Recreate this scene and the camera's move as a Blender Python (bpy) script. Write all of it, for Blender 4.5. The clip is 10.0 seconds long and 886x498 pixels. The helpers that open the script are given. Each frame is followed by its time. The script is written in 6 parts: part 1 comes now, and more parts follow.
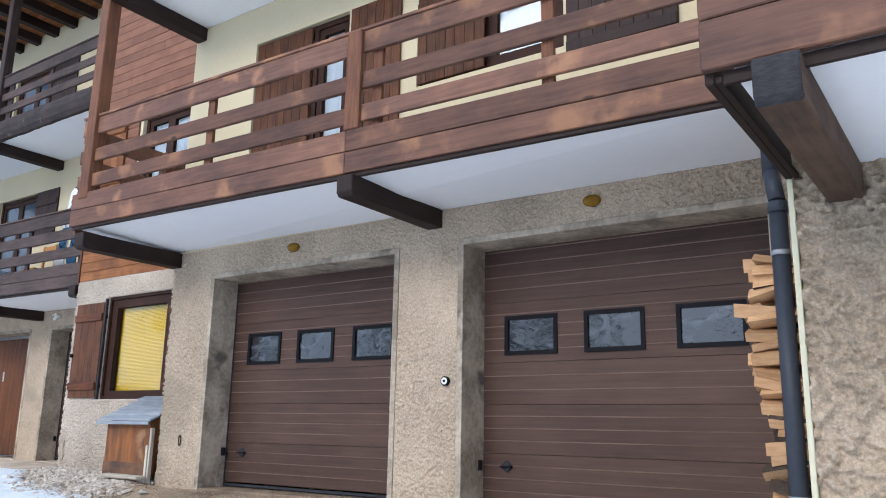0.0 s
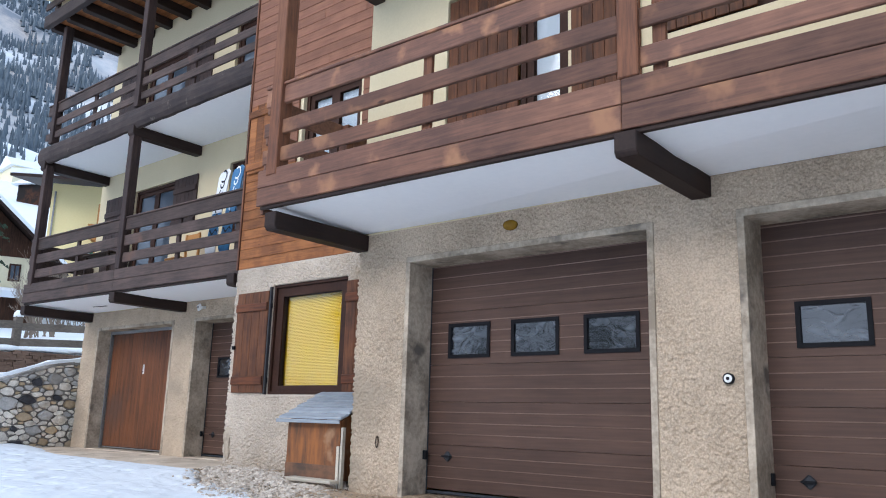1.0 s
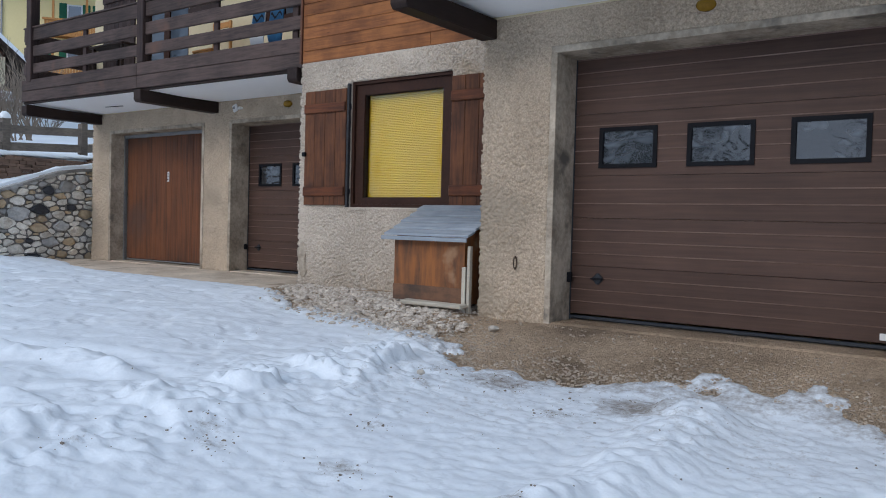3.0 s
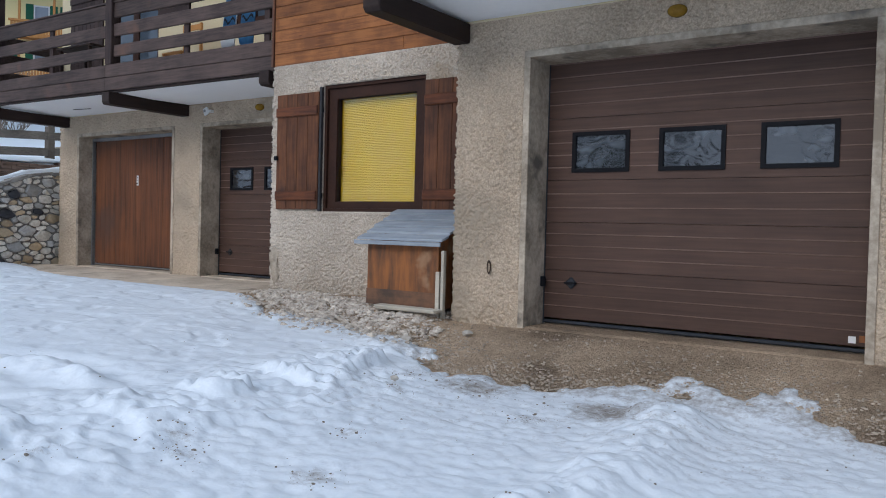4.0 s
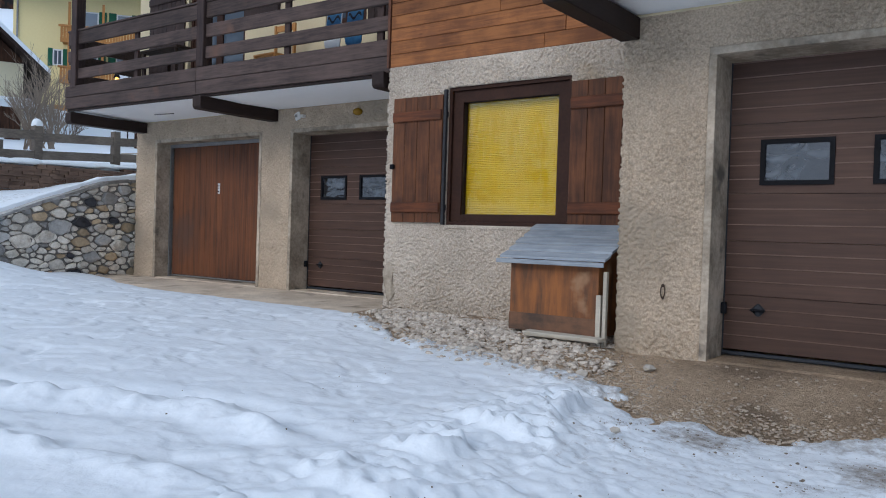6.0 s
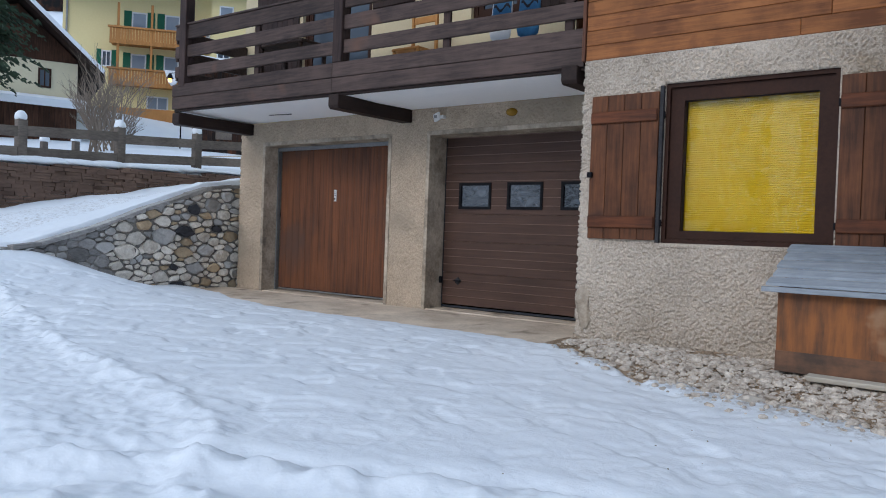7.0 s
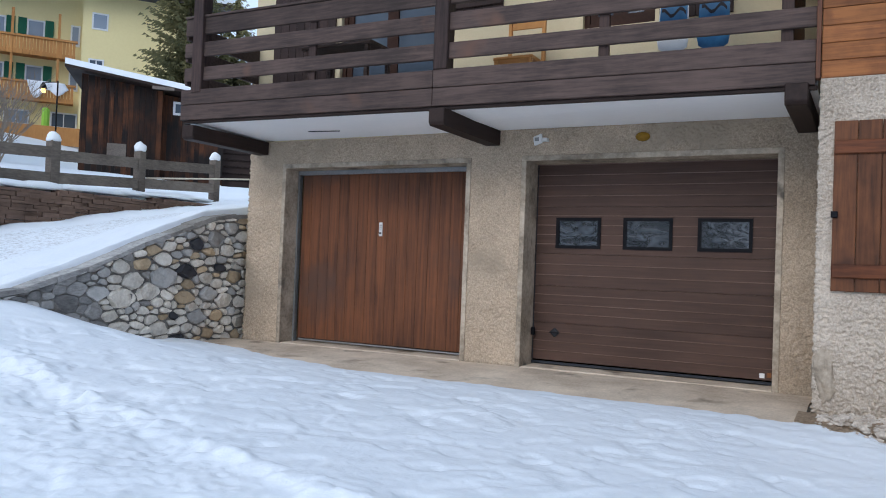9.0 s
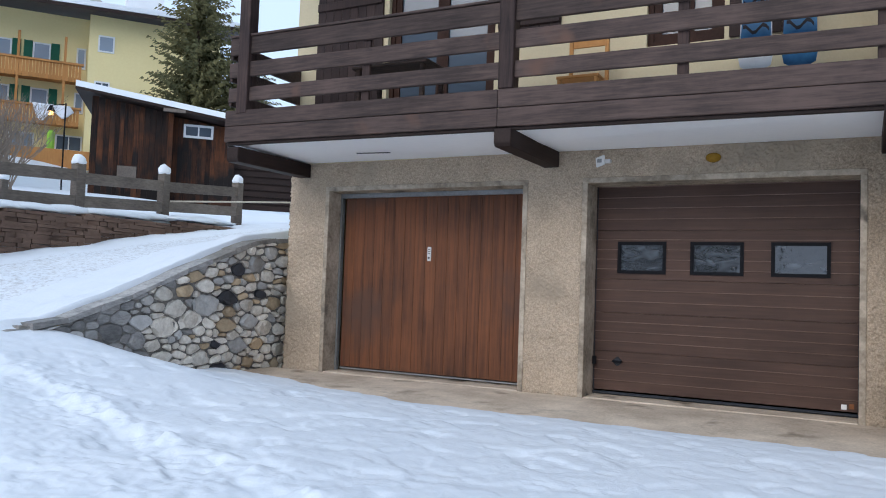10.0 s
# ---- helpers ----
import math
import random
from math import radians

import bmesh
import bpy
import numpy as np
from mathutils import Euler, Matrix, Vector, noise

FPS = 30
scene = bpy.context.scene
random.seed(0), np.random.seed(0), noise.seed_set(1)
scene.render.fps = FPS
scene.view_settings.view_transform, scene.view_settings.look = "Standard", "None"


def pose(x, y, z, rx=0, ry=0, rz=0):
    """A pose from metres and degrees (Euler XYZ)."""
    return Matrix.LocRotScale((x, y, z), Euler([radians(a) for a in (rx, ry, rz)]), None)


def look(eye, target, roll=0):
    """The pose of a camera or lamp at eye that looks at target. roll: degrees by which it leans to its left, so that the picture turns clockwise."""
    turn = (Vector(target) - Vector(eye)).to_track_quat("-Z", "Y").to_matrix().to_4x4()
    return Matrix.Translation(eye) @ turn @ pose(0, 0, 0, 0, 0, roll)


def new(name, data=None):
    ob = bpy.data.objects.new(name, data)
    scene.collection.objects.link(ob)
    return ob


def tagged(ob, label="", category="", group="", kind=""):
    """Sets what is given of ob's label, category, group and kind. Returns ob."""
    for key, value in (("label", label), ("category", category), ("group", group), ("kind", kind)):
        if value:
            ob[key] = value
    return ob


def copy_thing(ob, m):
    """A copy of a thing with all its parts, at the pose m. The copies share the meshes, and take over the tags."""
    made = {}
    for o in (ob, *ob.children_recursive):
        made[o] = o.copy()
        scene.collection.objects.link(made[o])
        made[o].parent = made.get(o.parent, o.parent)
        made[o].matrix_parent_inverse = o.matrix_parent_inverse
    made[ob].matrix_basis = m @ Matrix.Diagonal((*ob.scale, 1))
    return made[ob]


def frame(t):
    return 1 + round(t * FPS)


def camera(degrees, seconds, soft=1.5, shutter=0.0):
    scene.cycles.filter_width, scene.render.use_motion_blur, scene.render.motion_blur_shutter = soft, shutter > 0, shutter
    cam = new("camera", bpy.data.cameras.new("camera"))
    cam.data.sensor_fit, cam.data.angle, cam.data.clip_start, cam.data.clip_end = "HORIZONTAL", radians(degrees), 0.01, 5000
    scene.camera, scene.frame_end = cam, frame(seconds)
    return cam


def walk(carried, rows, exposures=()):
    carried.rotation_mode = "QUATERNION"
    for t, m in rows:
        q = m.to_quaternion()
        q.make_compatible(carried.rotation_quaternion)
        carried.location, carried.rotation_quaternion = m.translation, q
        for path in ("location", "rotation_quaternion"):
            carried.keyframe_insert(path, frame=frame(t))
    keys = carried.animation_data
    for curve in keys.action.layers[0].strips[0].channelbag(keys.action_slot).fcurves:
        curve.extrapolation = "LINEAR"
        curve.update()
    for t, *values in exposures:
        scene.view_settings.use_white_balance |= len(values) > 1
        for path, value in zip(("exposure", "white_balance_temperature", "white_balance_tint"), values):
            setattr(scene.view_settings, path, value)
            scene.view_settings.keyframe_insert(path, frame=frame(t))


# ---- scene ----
cam = camera(58.2, 10.0, soft=1.0)
METRES, EYE, TILT, LEAN, TURN = 11.7, 1.17, 0.0, 0.0, 35.0
ROWS = [
    (0.0, 0.0, 0.0, 0.0, -0.25, 12.82, -1.09),
    (0.5, -0.0689, 0.0444, 0.0032, 2.23, 12.9, -1.39),
    (1.0, -0.1343, 0.0871, 0.0052, 4.88, 12.17, -1.62),
    (1.5, -0.1897, 0.1239, 0.0075, 7.16, 5.96, -1.71),
    (2.0, -0.2377, 0.1539, 0.0095, 8.41, 0.66, -1.72),
    (2.5, -0.2748, 0.1763, 0.0121, 5.99, -1.49, -1.63),
    (3.0, -0.2867, 0.1846, 0.0129, 2.06, -1.72, -1.56),
    (3.2, -0.2872, 0.1851, 0.0130, 0.99, -1.68, -1.54),
    (4.3, -0.2868, 0.1873, 0.0136, 0.11, -1.37, -1.49),
    (4.5, -0.2868, 0.1875, 0.0137, 0.25, -1.25, -1.48),
    (5.0, -0.2968, 0.1952, 0.0145, 0.9, -0.98, -1.55),
    (6.5, -0.4515, 0.2948, 0.0239, 3.19, -1.13, -1.94),
    (7.0, -0.5333, 0.3416, 0.0279, 3.99, -0.99, -2.1),
    (7.5, -0.6093, 0.388, 0.0292, 3.98, -0.64, -2.24),
    (8.0, -0.6773, 0.4299, 0.0313, 0.81, 0.08, -2.38),
    (8.5, -0.738, 0.4673, 0.0339, -4.63, 0.74, -2.33),
    (9.0, -0.7849, 0.4971, 0.036, -6.75, 1.29, -2.22),
    (9.5, -0.8214, 0.5221, 0.0377, -7.05, 2.01, -2.11),
    (10.0, -0.8401, 0.534, 0.0385, -7.04, 2.85, -2.04),
]
walk(cam, [(t, pose(0, 0, EYE, TILT, LEAN, TURN) @ pose(METRES * x, METRES * y, METRES * z, 90 + pitch, roll, yaw)) for t, x, y, z, yaw, pitch, roll in ROWS],
     [(0.0, 1.02, 6100, 13), (0.5, 1.06, 6100, 13), (1.0, 0.93, 6100, 13), (1.8, 0.50, 6120, 12), (2.5, 0.28, 6100, 12), (4.5, 0.36, 6100, 12), (6.5, 0.30, 6080, 12), (7.5, 0.30, 6060, 12), (9.0, 0.52, 6080, 12), (10.0, 0.54, 6100, 12)])

# ---------------------------------------------------------------- light
world = bpy.data.worlds.new("overcast_sky")
scene.world = world
world.use_nodes = True
wn, wl = world.node_tree.nodes, world.node_tree.links
sky = wn.new("ShaderNodeTexSky")
sky.sky_type, sky.sun_disc = "NISHITA", False
sky.sun_elevation, sky.sun_rotation = radians(17), radians(187)
sky.air_density, sky.dust_density, sky.ozone_density = 1.0, 4.0, 1.0
cloud = wn.new("ShaderNodeMix")
cloud.data_type = "RGBA"
cloud.inputs["Factor"].default_value = 0.72
cloud.inputs[7].default_value = (6.3, 7.75, 9.6, 1)
wl.new(sky.outputs[0], cloud.inputs[6])
wl.new(cloud.outputs[2], wn["Background"].inputs["Color"])
wn["Background"].inputs["Strength"].default_value = 0.103

sun = new("sun", bpy.data.lights.new("sun", "SUN"))
sun.data.energy, sun.data.angle, sun.data.color = 1.5, radians(50), (1.0, 0.965, 0.92)
sun.matrix_world = look((-12, -30, 10.5), (-8, 4, 0))


# ---------------------------------------------------------------- materials
def mat(name, col, col2=None, rough=0.8, grain=(1, 1, 1), big=1.2, fine=30.0, mixing=0.5, bump=0.3, depth=0.01,
        rnd=0.0, metal=0.0, cells=0.0, spots=None, spec=0.16, shift=0.0, lo=0.33, hi=0.67, knots=None):
    """A surface with broad patches and fine grain. grain stretches the fine noise; rnd varies whole pieces."""
    m = bpy.data.materials.new(name)
    m.use_nodes = True
    n, l = m.node_tree.nodes, m.node_tree.links
    b = n["Principled BSDF"]
    b.inputs["Roughness"].default_value, b.inputs["Metallic"].default_value = rough, metal
    b.inputs["Specular IOR Level"].default_value = spec
    col2 = col2 or tuple(c * 0.6 for c in col)
    tc = n.new("ShaderNodeTexCoord")
    src = tc.outputs["Object"]
    info = n.new("ShaderNodeObjectInfo")
    if shift:
        mul = n.new("ShaderNodeMath"); mul.operation = "MULTIPLY"; mul.inputs[1].default_value = shift
        l.new(info.outputs["Random"], mul.inputs[0])
        add = n.new("ShaderNodeVectorMath"); add.operation = "ADD"
        l.new(src, add.inputs[0]); l.new(mul.outputs[0], add.inputs[1])
        src = add.outputs[0]
    mp = n.new("ShaderNodeMapping"); mp.inputs["Scale"].default_value = grain
    l.new(src, mp.inputs["Vector"])
    f = n.new("ShaderNodeTexNoise"); f.inputs["Scale"].default_value = fine; f.inputs["Detail"].default_value = 6; f.inputs["Roughness"].default_value = 0.65
    l.new(mp.outputs[0], f.inputs["Vector"])
    g = n.new("ShaderNodeTexNoise"); g.inputs["Scale"].default_value = big; g.inputs["Detail"].default_value = 5; g.inputs["Roughness"].default_value = 0.6
    l.new(src, g.inputs["Vector"])
    mx = n.new("ShaderNodeMath"); mx.operation = "MULTIPLY_ADD"; mx.inputs[1].default_value = mixing
    sc = n.new("ShaderNodeMath"); sc.operation = "MULTIPLY"; sc.inputs[1].default_value = 1 - mixing
    l.new(g.outputs["Fac"], sc.inputs[0]); l.new(f.outputs["Fac"], mx.inputs[0]); l.new(sc.outputs[0], mx.inputs[2])
    ramp = n.new("ShaderNodeMapRange"); ramp.inputs["From Min"].default_value = lo; ramp.inputs["From Max"].default_value = hi
    l.new(mx.outputs[0], ramp.inputs["Value"])
    cm = n.new("ShaderNodeMix"); cm.data_type = "RGBA"
    cm.inputs[6].default_value, cm.inputs[7].default_value = (*col2, 1), (*col, 1)
    l.new(ramp.outputs[0], cm.inputs["Factor"])
    out = cm.outputs[2]
    if spots:
        sn = n.new("ShaderNodeTexNoise"); sn.inputs["Scale"].default_value = spots[1]; sn.inputs["Detail"].default_value = 4
        sr = n.new("ShaderNodeMapRange"); sr.inputs["From Min"].default_value = spots[2]; sr.inputs["From Max"].default_value = spots[2] + 0.12
        l.new(src, sn.inputs["Vector"]); l.new(sn.outputs["Fac"], sr.inputs["Value"])
        sm = n.new("ShaderNodeMix"); sm.data_type = "RGBA"; sm.inputs[7].default_value = (*spots[0], 1)
        l.new(sr.outputs[0], sm.inputs["Factor"]); l.new(out, sm.inputs[6])
        out = sm.outputs[2]
    if knots:                                         # dark round knots with a warm halo: stretch, share, size, colour
        km = n.new("ShaderNodeMapping"); km.inputs["Scale"].default_value = knots[0]
        kv = n.new("ShaderNodeTexVoronoi"); kv.inputs["Scale"].default_value = 1.0
        sep = n.new("ShaderNodeSeparateColor")
        on = n.new("ShaderNodeMath"); on.operation = "LESS_THAN"; on.inputs[1].default_value = knots[1]
        l.new(src, km.inputs["Vector"]); l.new(km.outputs[0], kv.inputs["Vector"]); l.new(kv.outputs["Color"], sep.inputs[0]); l.new(sep.outputs[0], on.inputs[0])
        for reach, tone, amt in ((2.6, knots[4], 0.35), (1.0, knots[3], 0.9)):
            kr = n.new("ShaderNodeMapRange"); kr.inputs["From Min"].default_value = knots[2] * reach; kr.inputs["From Max"].default_value = knots[2] * reach * 0.45
            kr.inputs["To Max"].default_value = amt
            km2 = n.new("ShaderNodeMath"); km2.operation = "MULTIPLY"
            l.new(kv.outputs["Distance"], kr.inputs["Value"]); l.new(kr.outputs[0], km2.inputs[0]); l.new(on.outputs[0], km2.inputs[1])
            kx = n.new("ShaderNodeMix"); kx.data_type = "RGBA"; kx.inputs[7].default_value = (*tone, 1)
            l.new(km2.outputs[0], kx.inputs["Factor"]); l.new(out, kx.inputs[6])
            out = kx.outputs[2]
    if rnd:
        hv = n.new("ShaderNodeHueSaturation")
        mr = n.new("ShaderNodeMapRange"); mr.inputs["To Min"].default_value = 1 - rnd; mr.inputs["To Max"].default_value = 1 + rnd
        l.new(info.outputs["Random"], mr.inputs["Value"]); l.new(mr.outputs[0], hv.inputs["Value"]); l.new(out, hv.inputs["Color"])
        out = hv.outputs[0]
    l.new(out, b.inputs["Base Color"])
    if bump:
        bp = n.new("ShaderNodeBump"); bp.inputs["Strength"].default_value = bump; bp.inputs["Distance"].default_value = depth
        hsrc = f.outputs["Fac"]
        if cells:
            v = n.new("ShaderNodeTexVoronoi"); v.inputs["Scale"].default_value = cells; v.feature = "F1"
            wob = n.new("ShaderNodeVectorMath"); wob.operation = "MULTIPLY_ADD"; wob.inputs[1].default_value = (0.11, 0.11, 0.11)
            l.new(f.outputs["Color"], wob.inputs[0]); l.new(src, wob.inputs[2]); l.new(wob.outputs[0], v.inputs["Vector"])
            ad = n.new("ShaderNodeMath"); ad.operation = "MULTIPLY_ADD"; ad.inputs[1].default_value = -0.75
            l.new(v.outputs["Distance"], ad.inputs[0]); l.new(hsrc, ad.inputs[2]); hsrc = ad.outputs[0]
        l.new(hsrc, bp.inputs["Height"]); l.new(bp.outputs[0], b.inputs["Normal"])
    return m


def glass(name, tint=(0.9, 0.95, 0.96), rough=0.02, wave=0.0, clear=1.0, base=None):
    m = bpy.data.materials.new(name)
    m.use_nodes = True
    n, l = m.node_tree.nodes, m.node_tree.links
    b = n["Principled BSDF"]
    b.inputs["Base Color"].default_value = (*(base or tint), 1)
    b.inputs["Roughness"].default_value, b.inputs["Transmission Weight"].default_value = rough, clear
    b.inputs["IOR"].default_value = 1.5
    if wave:
        t = n.new("ShaderNodeTexNoise"); t.inputs["Scale"].default_value = 4.0; t.inputs["Detail"].default_value = 2
        bp = n.new("ShaderNodeBump"); bp.inputs["Strength"].default_value = wave; bp.inputs["Distance"].default_value = 0.05
        tc = n.new("ShaderNodeTexCoord"); l.new(tc.outputs["Object"], t.inputs["Vector"])
        l.new(t.outputs["Fac"], bp.inputs["Height"]); l.new(bp.outputs[0], b.inputs["Normal"])
    return m


ROUGHCAST = mat("grey_beige_roughcast", (0.60, 0.48, 0.355), (0.285, 0.225, 0.163), 0.95, big=1.0, fine=60, mixing=0.62, bump=0.85, depth=0.012, lo=0.37, hi=0.60, spots=((0.36, 0.295, 0.22), 0.8, 0.58))
ROUGHCAST_PALE = mat("pale_roughcast", (0.60, 0.515, 0.42), (0.31, 0.26, 0.205), 0.95, big=1.1, fine=60, mixing=0.62, bump=0.85, depth=0.012, lo=0.36, hi=0.60,
                     spots=((0.40, 0.325, 0.24), 1.3, 0.56))
CONCRETE = mat("stained_concrete", (0.54, 0.455, 0.355), (0.25, 0.205, 0.155), 0.9, big=2.6, fine=22, mixing=0.35, bump=0.4, depth=0.008, spots=((0.14, 0.12, 0.10), 3.4, 0.60), lo=0.40, hi=0.60)
APRON = mat("apron_concrete", (0.74, 0.62, 0.485), (0.45, 0.36, 0.27), 0.85, big=1.7, fine=40, mixing=0.35, bump=0.4, depth=0.008, spots=((0.24, 0.185, 0.135), 1.9, 0.585), lo=0.38, hi=0.62)
SOFFIT = mat("white_soffit_paint", (0.92, 0.92, 0.92), (0.87, 0.875, 0.88), 0.85, big=0.7, fine=14, bump=0.08, depth=0.004)
CREAM = mat("cream_plaster", (0.68, 0.585, 0.39), (0.60, 0.51, 0.335), 0.9, big=0.8, fine=45, bump=0.25, depth=0.004)
WOOD_RED = mat("red_brown_stained_pine", (0.200, 0.098, 0.064), (0.088, 0.047, 0.036), 0.55, (1.4, 20, 20), 1.3, 1.6, 0.45, 0.3, 0.004, 0.25, spots=((0.29, 0.145, 0.080), 2.6, 0.58), shift=9.0, lo=0.38, hi=0.62,
               knots=((1.5, 4.5, 4.5), 0.42, 0.10, (0.045, 0.023, 0.018), (0.33, 0.16, 0.085)))
WOOD_POST = mat("red_brown_post", (0.20, 0.085, 0.045), (0.095, 0.042, 0.027), 0.55, (22, 22, 1.6), 1.6, 1.6, 0.55, 0.25, 0.004, 0.15, shift=9.0, lo=0.40, hi=0.60)
WOOD_BEAM = mat("dark_brown_beam", (0.040, 0.025, 0.020), (0.018, 0.012, 0.011), 0.6, (14, 1.2, 14), 1.6, 2.0, 0.55, 0.3, 0.004, 0.15, shift=9.0)
WOOD_OLD_BEAM = mat("weathered_grey_brown_beam", (0.125, 0.076, 0.050), (0.050, 0.034, 0.026), 0.75, (14, 1.2, 14), 2.6, 2.0, 0.45, 0.4, 0.006, shift=9.0, lo=0.38, hi=0.62,
                    knots=((5.0, 2.4, 5.0), 0.7, 0.12, (0.018, 0.012, 0.010), (0.15, 0.095, 0.062)))
END_GRAIN = mat("grey_checked_end_grain", (0.060, 0.058, 0.060), (0.020, 0.019, 0.020), 0.85, (3, 9, 9), 5.0, 8.0, 0.6, 0.6, 0.008)
WOOD_DARK = mat("dark_stained_pine", (0.090, 0.061, 0.052), (0.036, 0.026, 0.023), 0.6, (1.6, 22, 22), 1.2, 1.6, 0.5, 0.25, 0.004, 0.2, spots=((0.105, 0.060, 0.044), 1.7, 0.63), shift=9.0, lo=0.40, hi=0.60)
WOOD_DARK_POST = mat("dark_post", (0.065, 0.041, 0.035), (0.028, 0.019, 0.018), 0.6, (22, 22, 1.6), 1.6, 1.6, 0.55, 0.25, 0.004, 0.15, shift=9.0, lo=0.40, hi=0.60)
WOOD_LOG = mat("weathered_log_fascia", (0.075, 0.056, 0.05), (0.03, 0.025, 0.026), 0.75, (1.2, 16, 16), 2.4, 1.8, 0.5, 0.5, 0.01, spots=((0.17, 0.14, 0.12), 4.5, 0.66), shift=9.0)
CLADDING = mat("orange_brown_cladding", (0.30, 0.117, 0.040), (0.135, 0.050, 0.020), 0.55, (1.4, 24, 24), 2.2, 1.6, 0.45, 0.25, 0.003, 0.20, spots=((0.17, 0.065, 0.026), 3.4, 0.58), shift=9.0, lo=0.40, hi=0.60,
               knots=((2.2, 7.0, 7.0), 0.35, 0.10, (0.06, 0.022, 0.011), (0.19, 0.07, 0.026)))
CLADDING_UP = mat("faded_red_brown_cladding", (0.27, 0.125, 0.075), (0.15, 0.066, 0.042), 0.6, (1.4, 24, 24), 1.8, 1.6, 0.5, 0.2, 0.003, 0.12, shift=9.0)
SHUTTER = mat("brown_shutter_boards", (0.150, 0.058, 0.025), (0.050, 0.022, 0.013), 0.5, (18, 18, 1.2), 2.2, 1.6, 0.5, 0.2, 0.003, 0.18, shift=9.0, lo=0.38, hi=0.62,
              spots=((0.060, 0.027, 0.017), 2.2, 0.60))
SHUTTER_BAR = mat("brown_shutter_bars", (0.15, 0.050, 0.021), (0.06, 0.024, 0.014), 0.5, (1.6, 24, 24), 1.8, 1.6, 0.5, 0.2, 0.003, 0.1, shift=9.0, lo=0.40, hi=0.60)
SHUTTER_DARK = mat("dark_shutter_boards", (0.06, 0.038, 0.033), (0.03, 0.021, 0.02), 0.6, (24, 24, 1.6), 1.8, 1.6, 0.5, 0.2, 0.003, 0.15, shift=9.0)
DOOR_FOIL = mat("brown_woodgrain_door_foil", (0.108, 0.063, 0.047), (0.055, 0.033, 0.0255), 0.48, (0.9, 14, 20), 0.8, 1.7, 0.5, 0.06, 0.002, 0.07, shift=9.0, lo=0.35, hi=0.65, spec=0.18)
DOOR_PLANK = mat("weathered_brown_door_plank", (0.205, 0.080, 0.037), (0.070, 0.034, 0.022), 0.5, (13, 13, 0.55), 1.1, 1.5, 0.6, 0.15, 0.002, 0.04, spots=((0.092, 0.052, 0.038), 0.8, 0.50), shift=0.35, lo=0.36, hi=0.64)
FRAME_BROWN = mat("dark_brown_window_frame", (0.052, 0.022, 0.013), (0.024, 0.011, 0.008), 0.6, (2, 2, 2), 2, 14, 0.5, 0.1, 0.002)
# rib edges: wear and the gleam of caught skylight, both put into the colour
DOOR_EDGE = mat("worn_gleaming_foil_edge", (0.27, 0.19, 0.155), (0.14, 0.088, 0.07), 0.5, (0.9, 20, 26), 1.4, 2.0, 0.4, 0.0)
BLACK = mat("black_plastic", (0.010, 0.011, 0.014), (0.007, 0.007, 0.009), 0.6, fine=60, bump=0.05, depth=0.001, spec=0.1)
RUBBER = mat("dark_door_seal", (0.045, 0.05, 0.058), (0.025, 0.028, 0.034), 0.5, fine=25, bump=0.1, depth=0.002)
PIPE = mat("dark_grey_downpipe", (0.045, 0.05, 0.062), (0.033, 0.037, 0.047), 0.38, big=3, fine=14, bump=0.04, depth=0.001)
GALV = mat("galvanised_steel", (0.36, 0.365, 0.37), (0.22, 0.225, 0.23), 0.5, big=4, fine=30, bump=0.05, depth=0.001, metal=0.6)
WHITE_PLASTIC = mat("white_plastic", (0.78, 0.78, 0.76), (0.66, 0.66, 0.65), 0.45, fine=20, bump=0.02, depth=0.001)
YELLOW_GLASS = mat("amber_lamp_glass", (0.34, 0.19, 0.02), (0.16, 0.085, 0.012), 0.25, fine=30, bump=0.1, depth=0.002)
TRIM_PALE = mat("pale_green_batten", (0.66, 0.62, 0.45), (0.50, 0.475, 0.34), 0.7, (20, 20, 1), 2, 2, 0.5, 0.1, 0.002)
BLIND = mat("yellow_pleated_blind", (0.64, 0.42, 0.004), (0.54, 0.335, 0.003), 0.7, big=2, fine=20, bump=0.0)
GREY_ROOF = mat("weathered_grey_boards", (0.34, 0.37, 0.40), (0.21, 0.235, 0.265), 0.7, (1.5, 26, 26), 3, 1.6, 0.5, 0.25, 0.003, 0.12, shift=9.0, lo=0.38, hi=0.62)
BOX_PLY = mat("worn_orange_plywood", (0.31, 0.120, 0.042), (0.125, 0.062, 0.036), 0.65, (9, 9, 1.1), 2.0, 1.6, 0.6, 0.2, 0.003, spots=((0.34, 0.20, 0.115), 3.0, 0.60), lo=0.40, hi=0.60)
RAW_WOOD = mat("pale_raw_wood", (0.60, 0.375, 0.20), (0.34, 0.175, 0.078), 0.75, (2, 12, 12), 5, 4, 0.5, 0.4, 0.006, 0.22, shift=9.0)
RAW_PLANK = mat("pale_bare_plank", (0.60, 0.55, 0.45), (0.42, 0.37, 0.30), 0.8, (2, 20, 20), 3, 2, 0.5, 0.2, 0.003, 0.1)
BARK = mat("bark", (0.10, 0.07, 0.05), (0.045, 0.033, 0.026), 0.9, (6, 6, 2), 3, 8, 0.6, 0.8, 0.02)
DIRT = mat("bare_gravelly_dirt", (0.58, 0.43, 0.295), (0.27, 0.195, 0.13), 0.95, big=1.1, fine=34, mixing=0.5, bump=0.9, depth=0.02, cells=42, spots=((0.20, 0.145, 0.10), 1.3, 0.6), lo=0.38, hi=0.62)
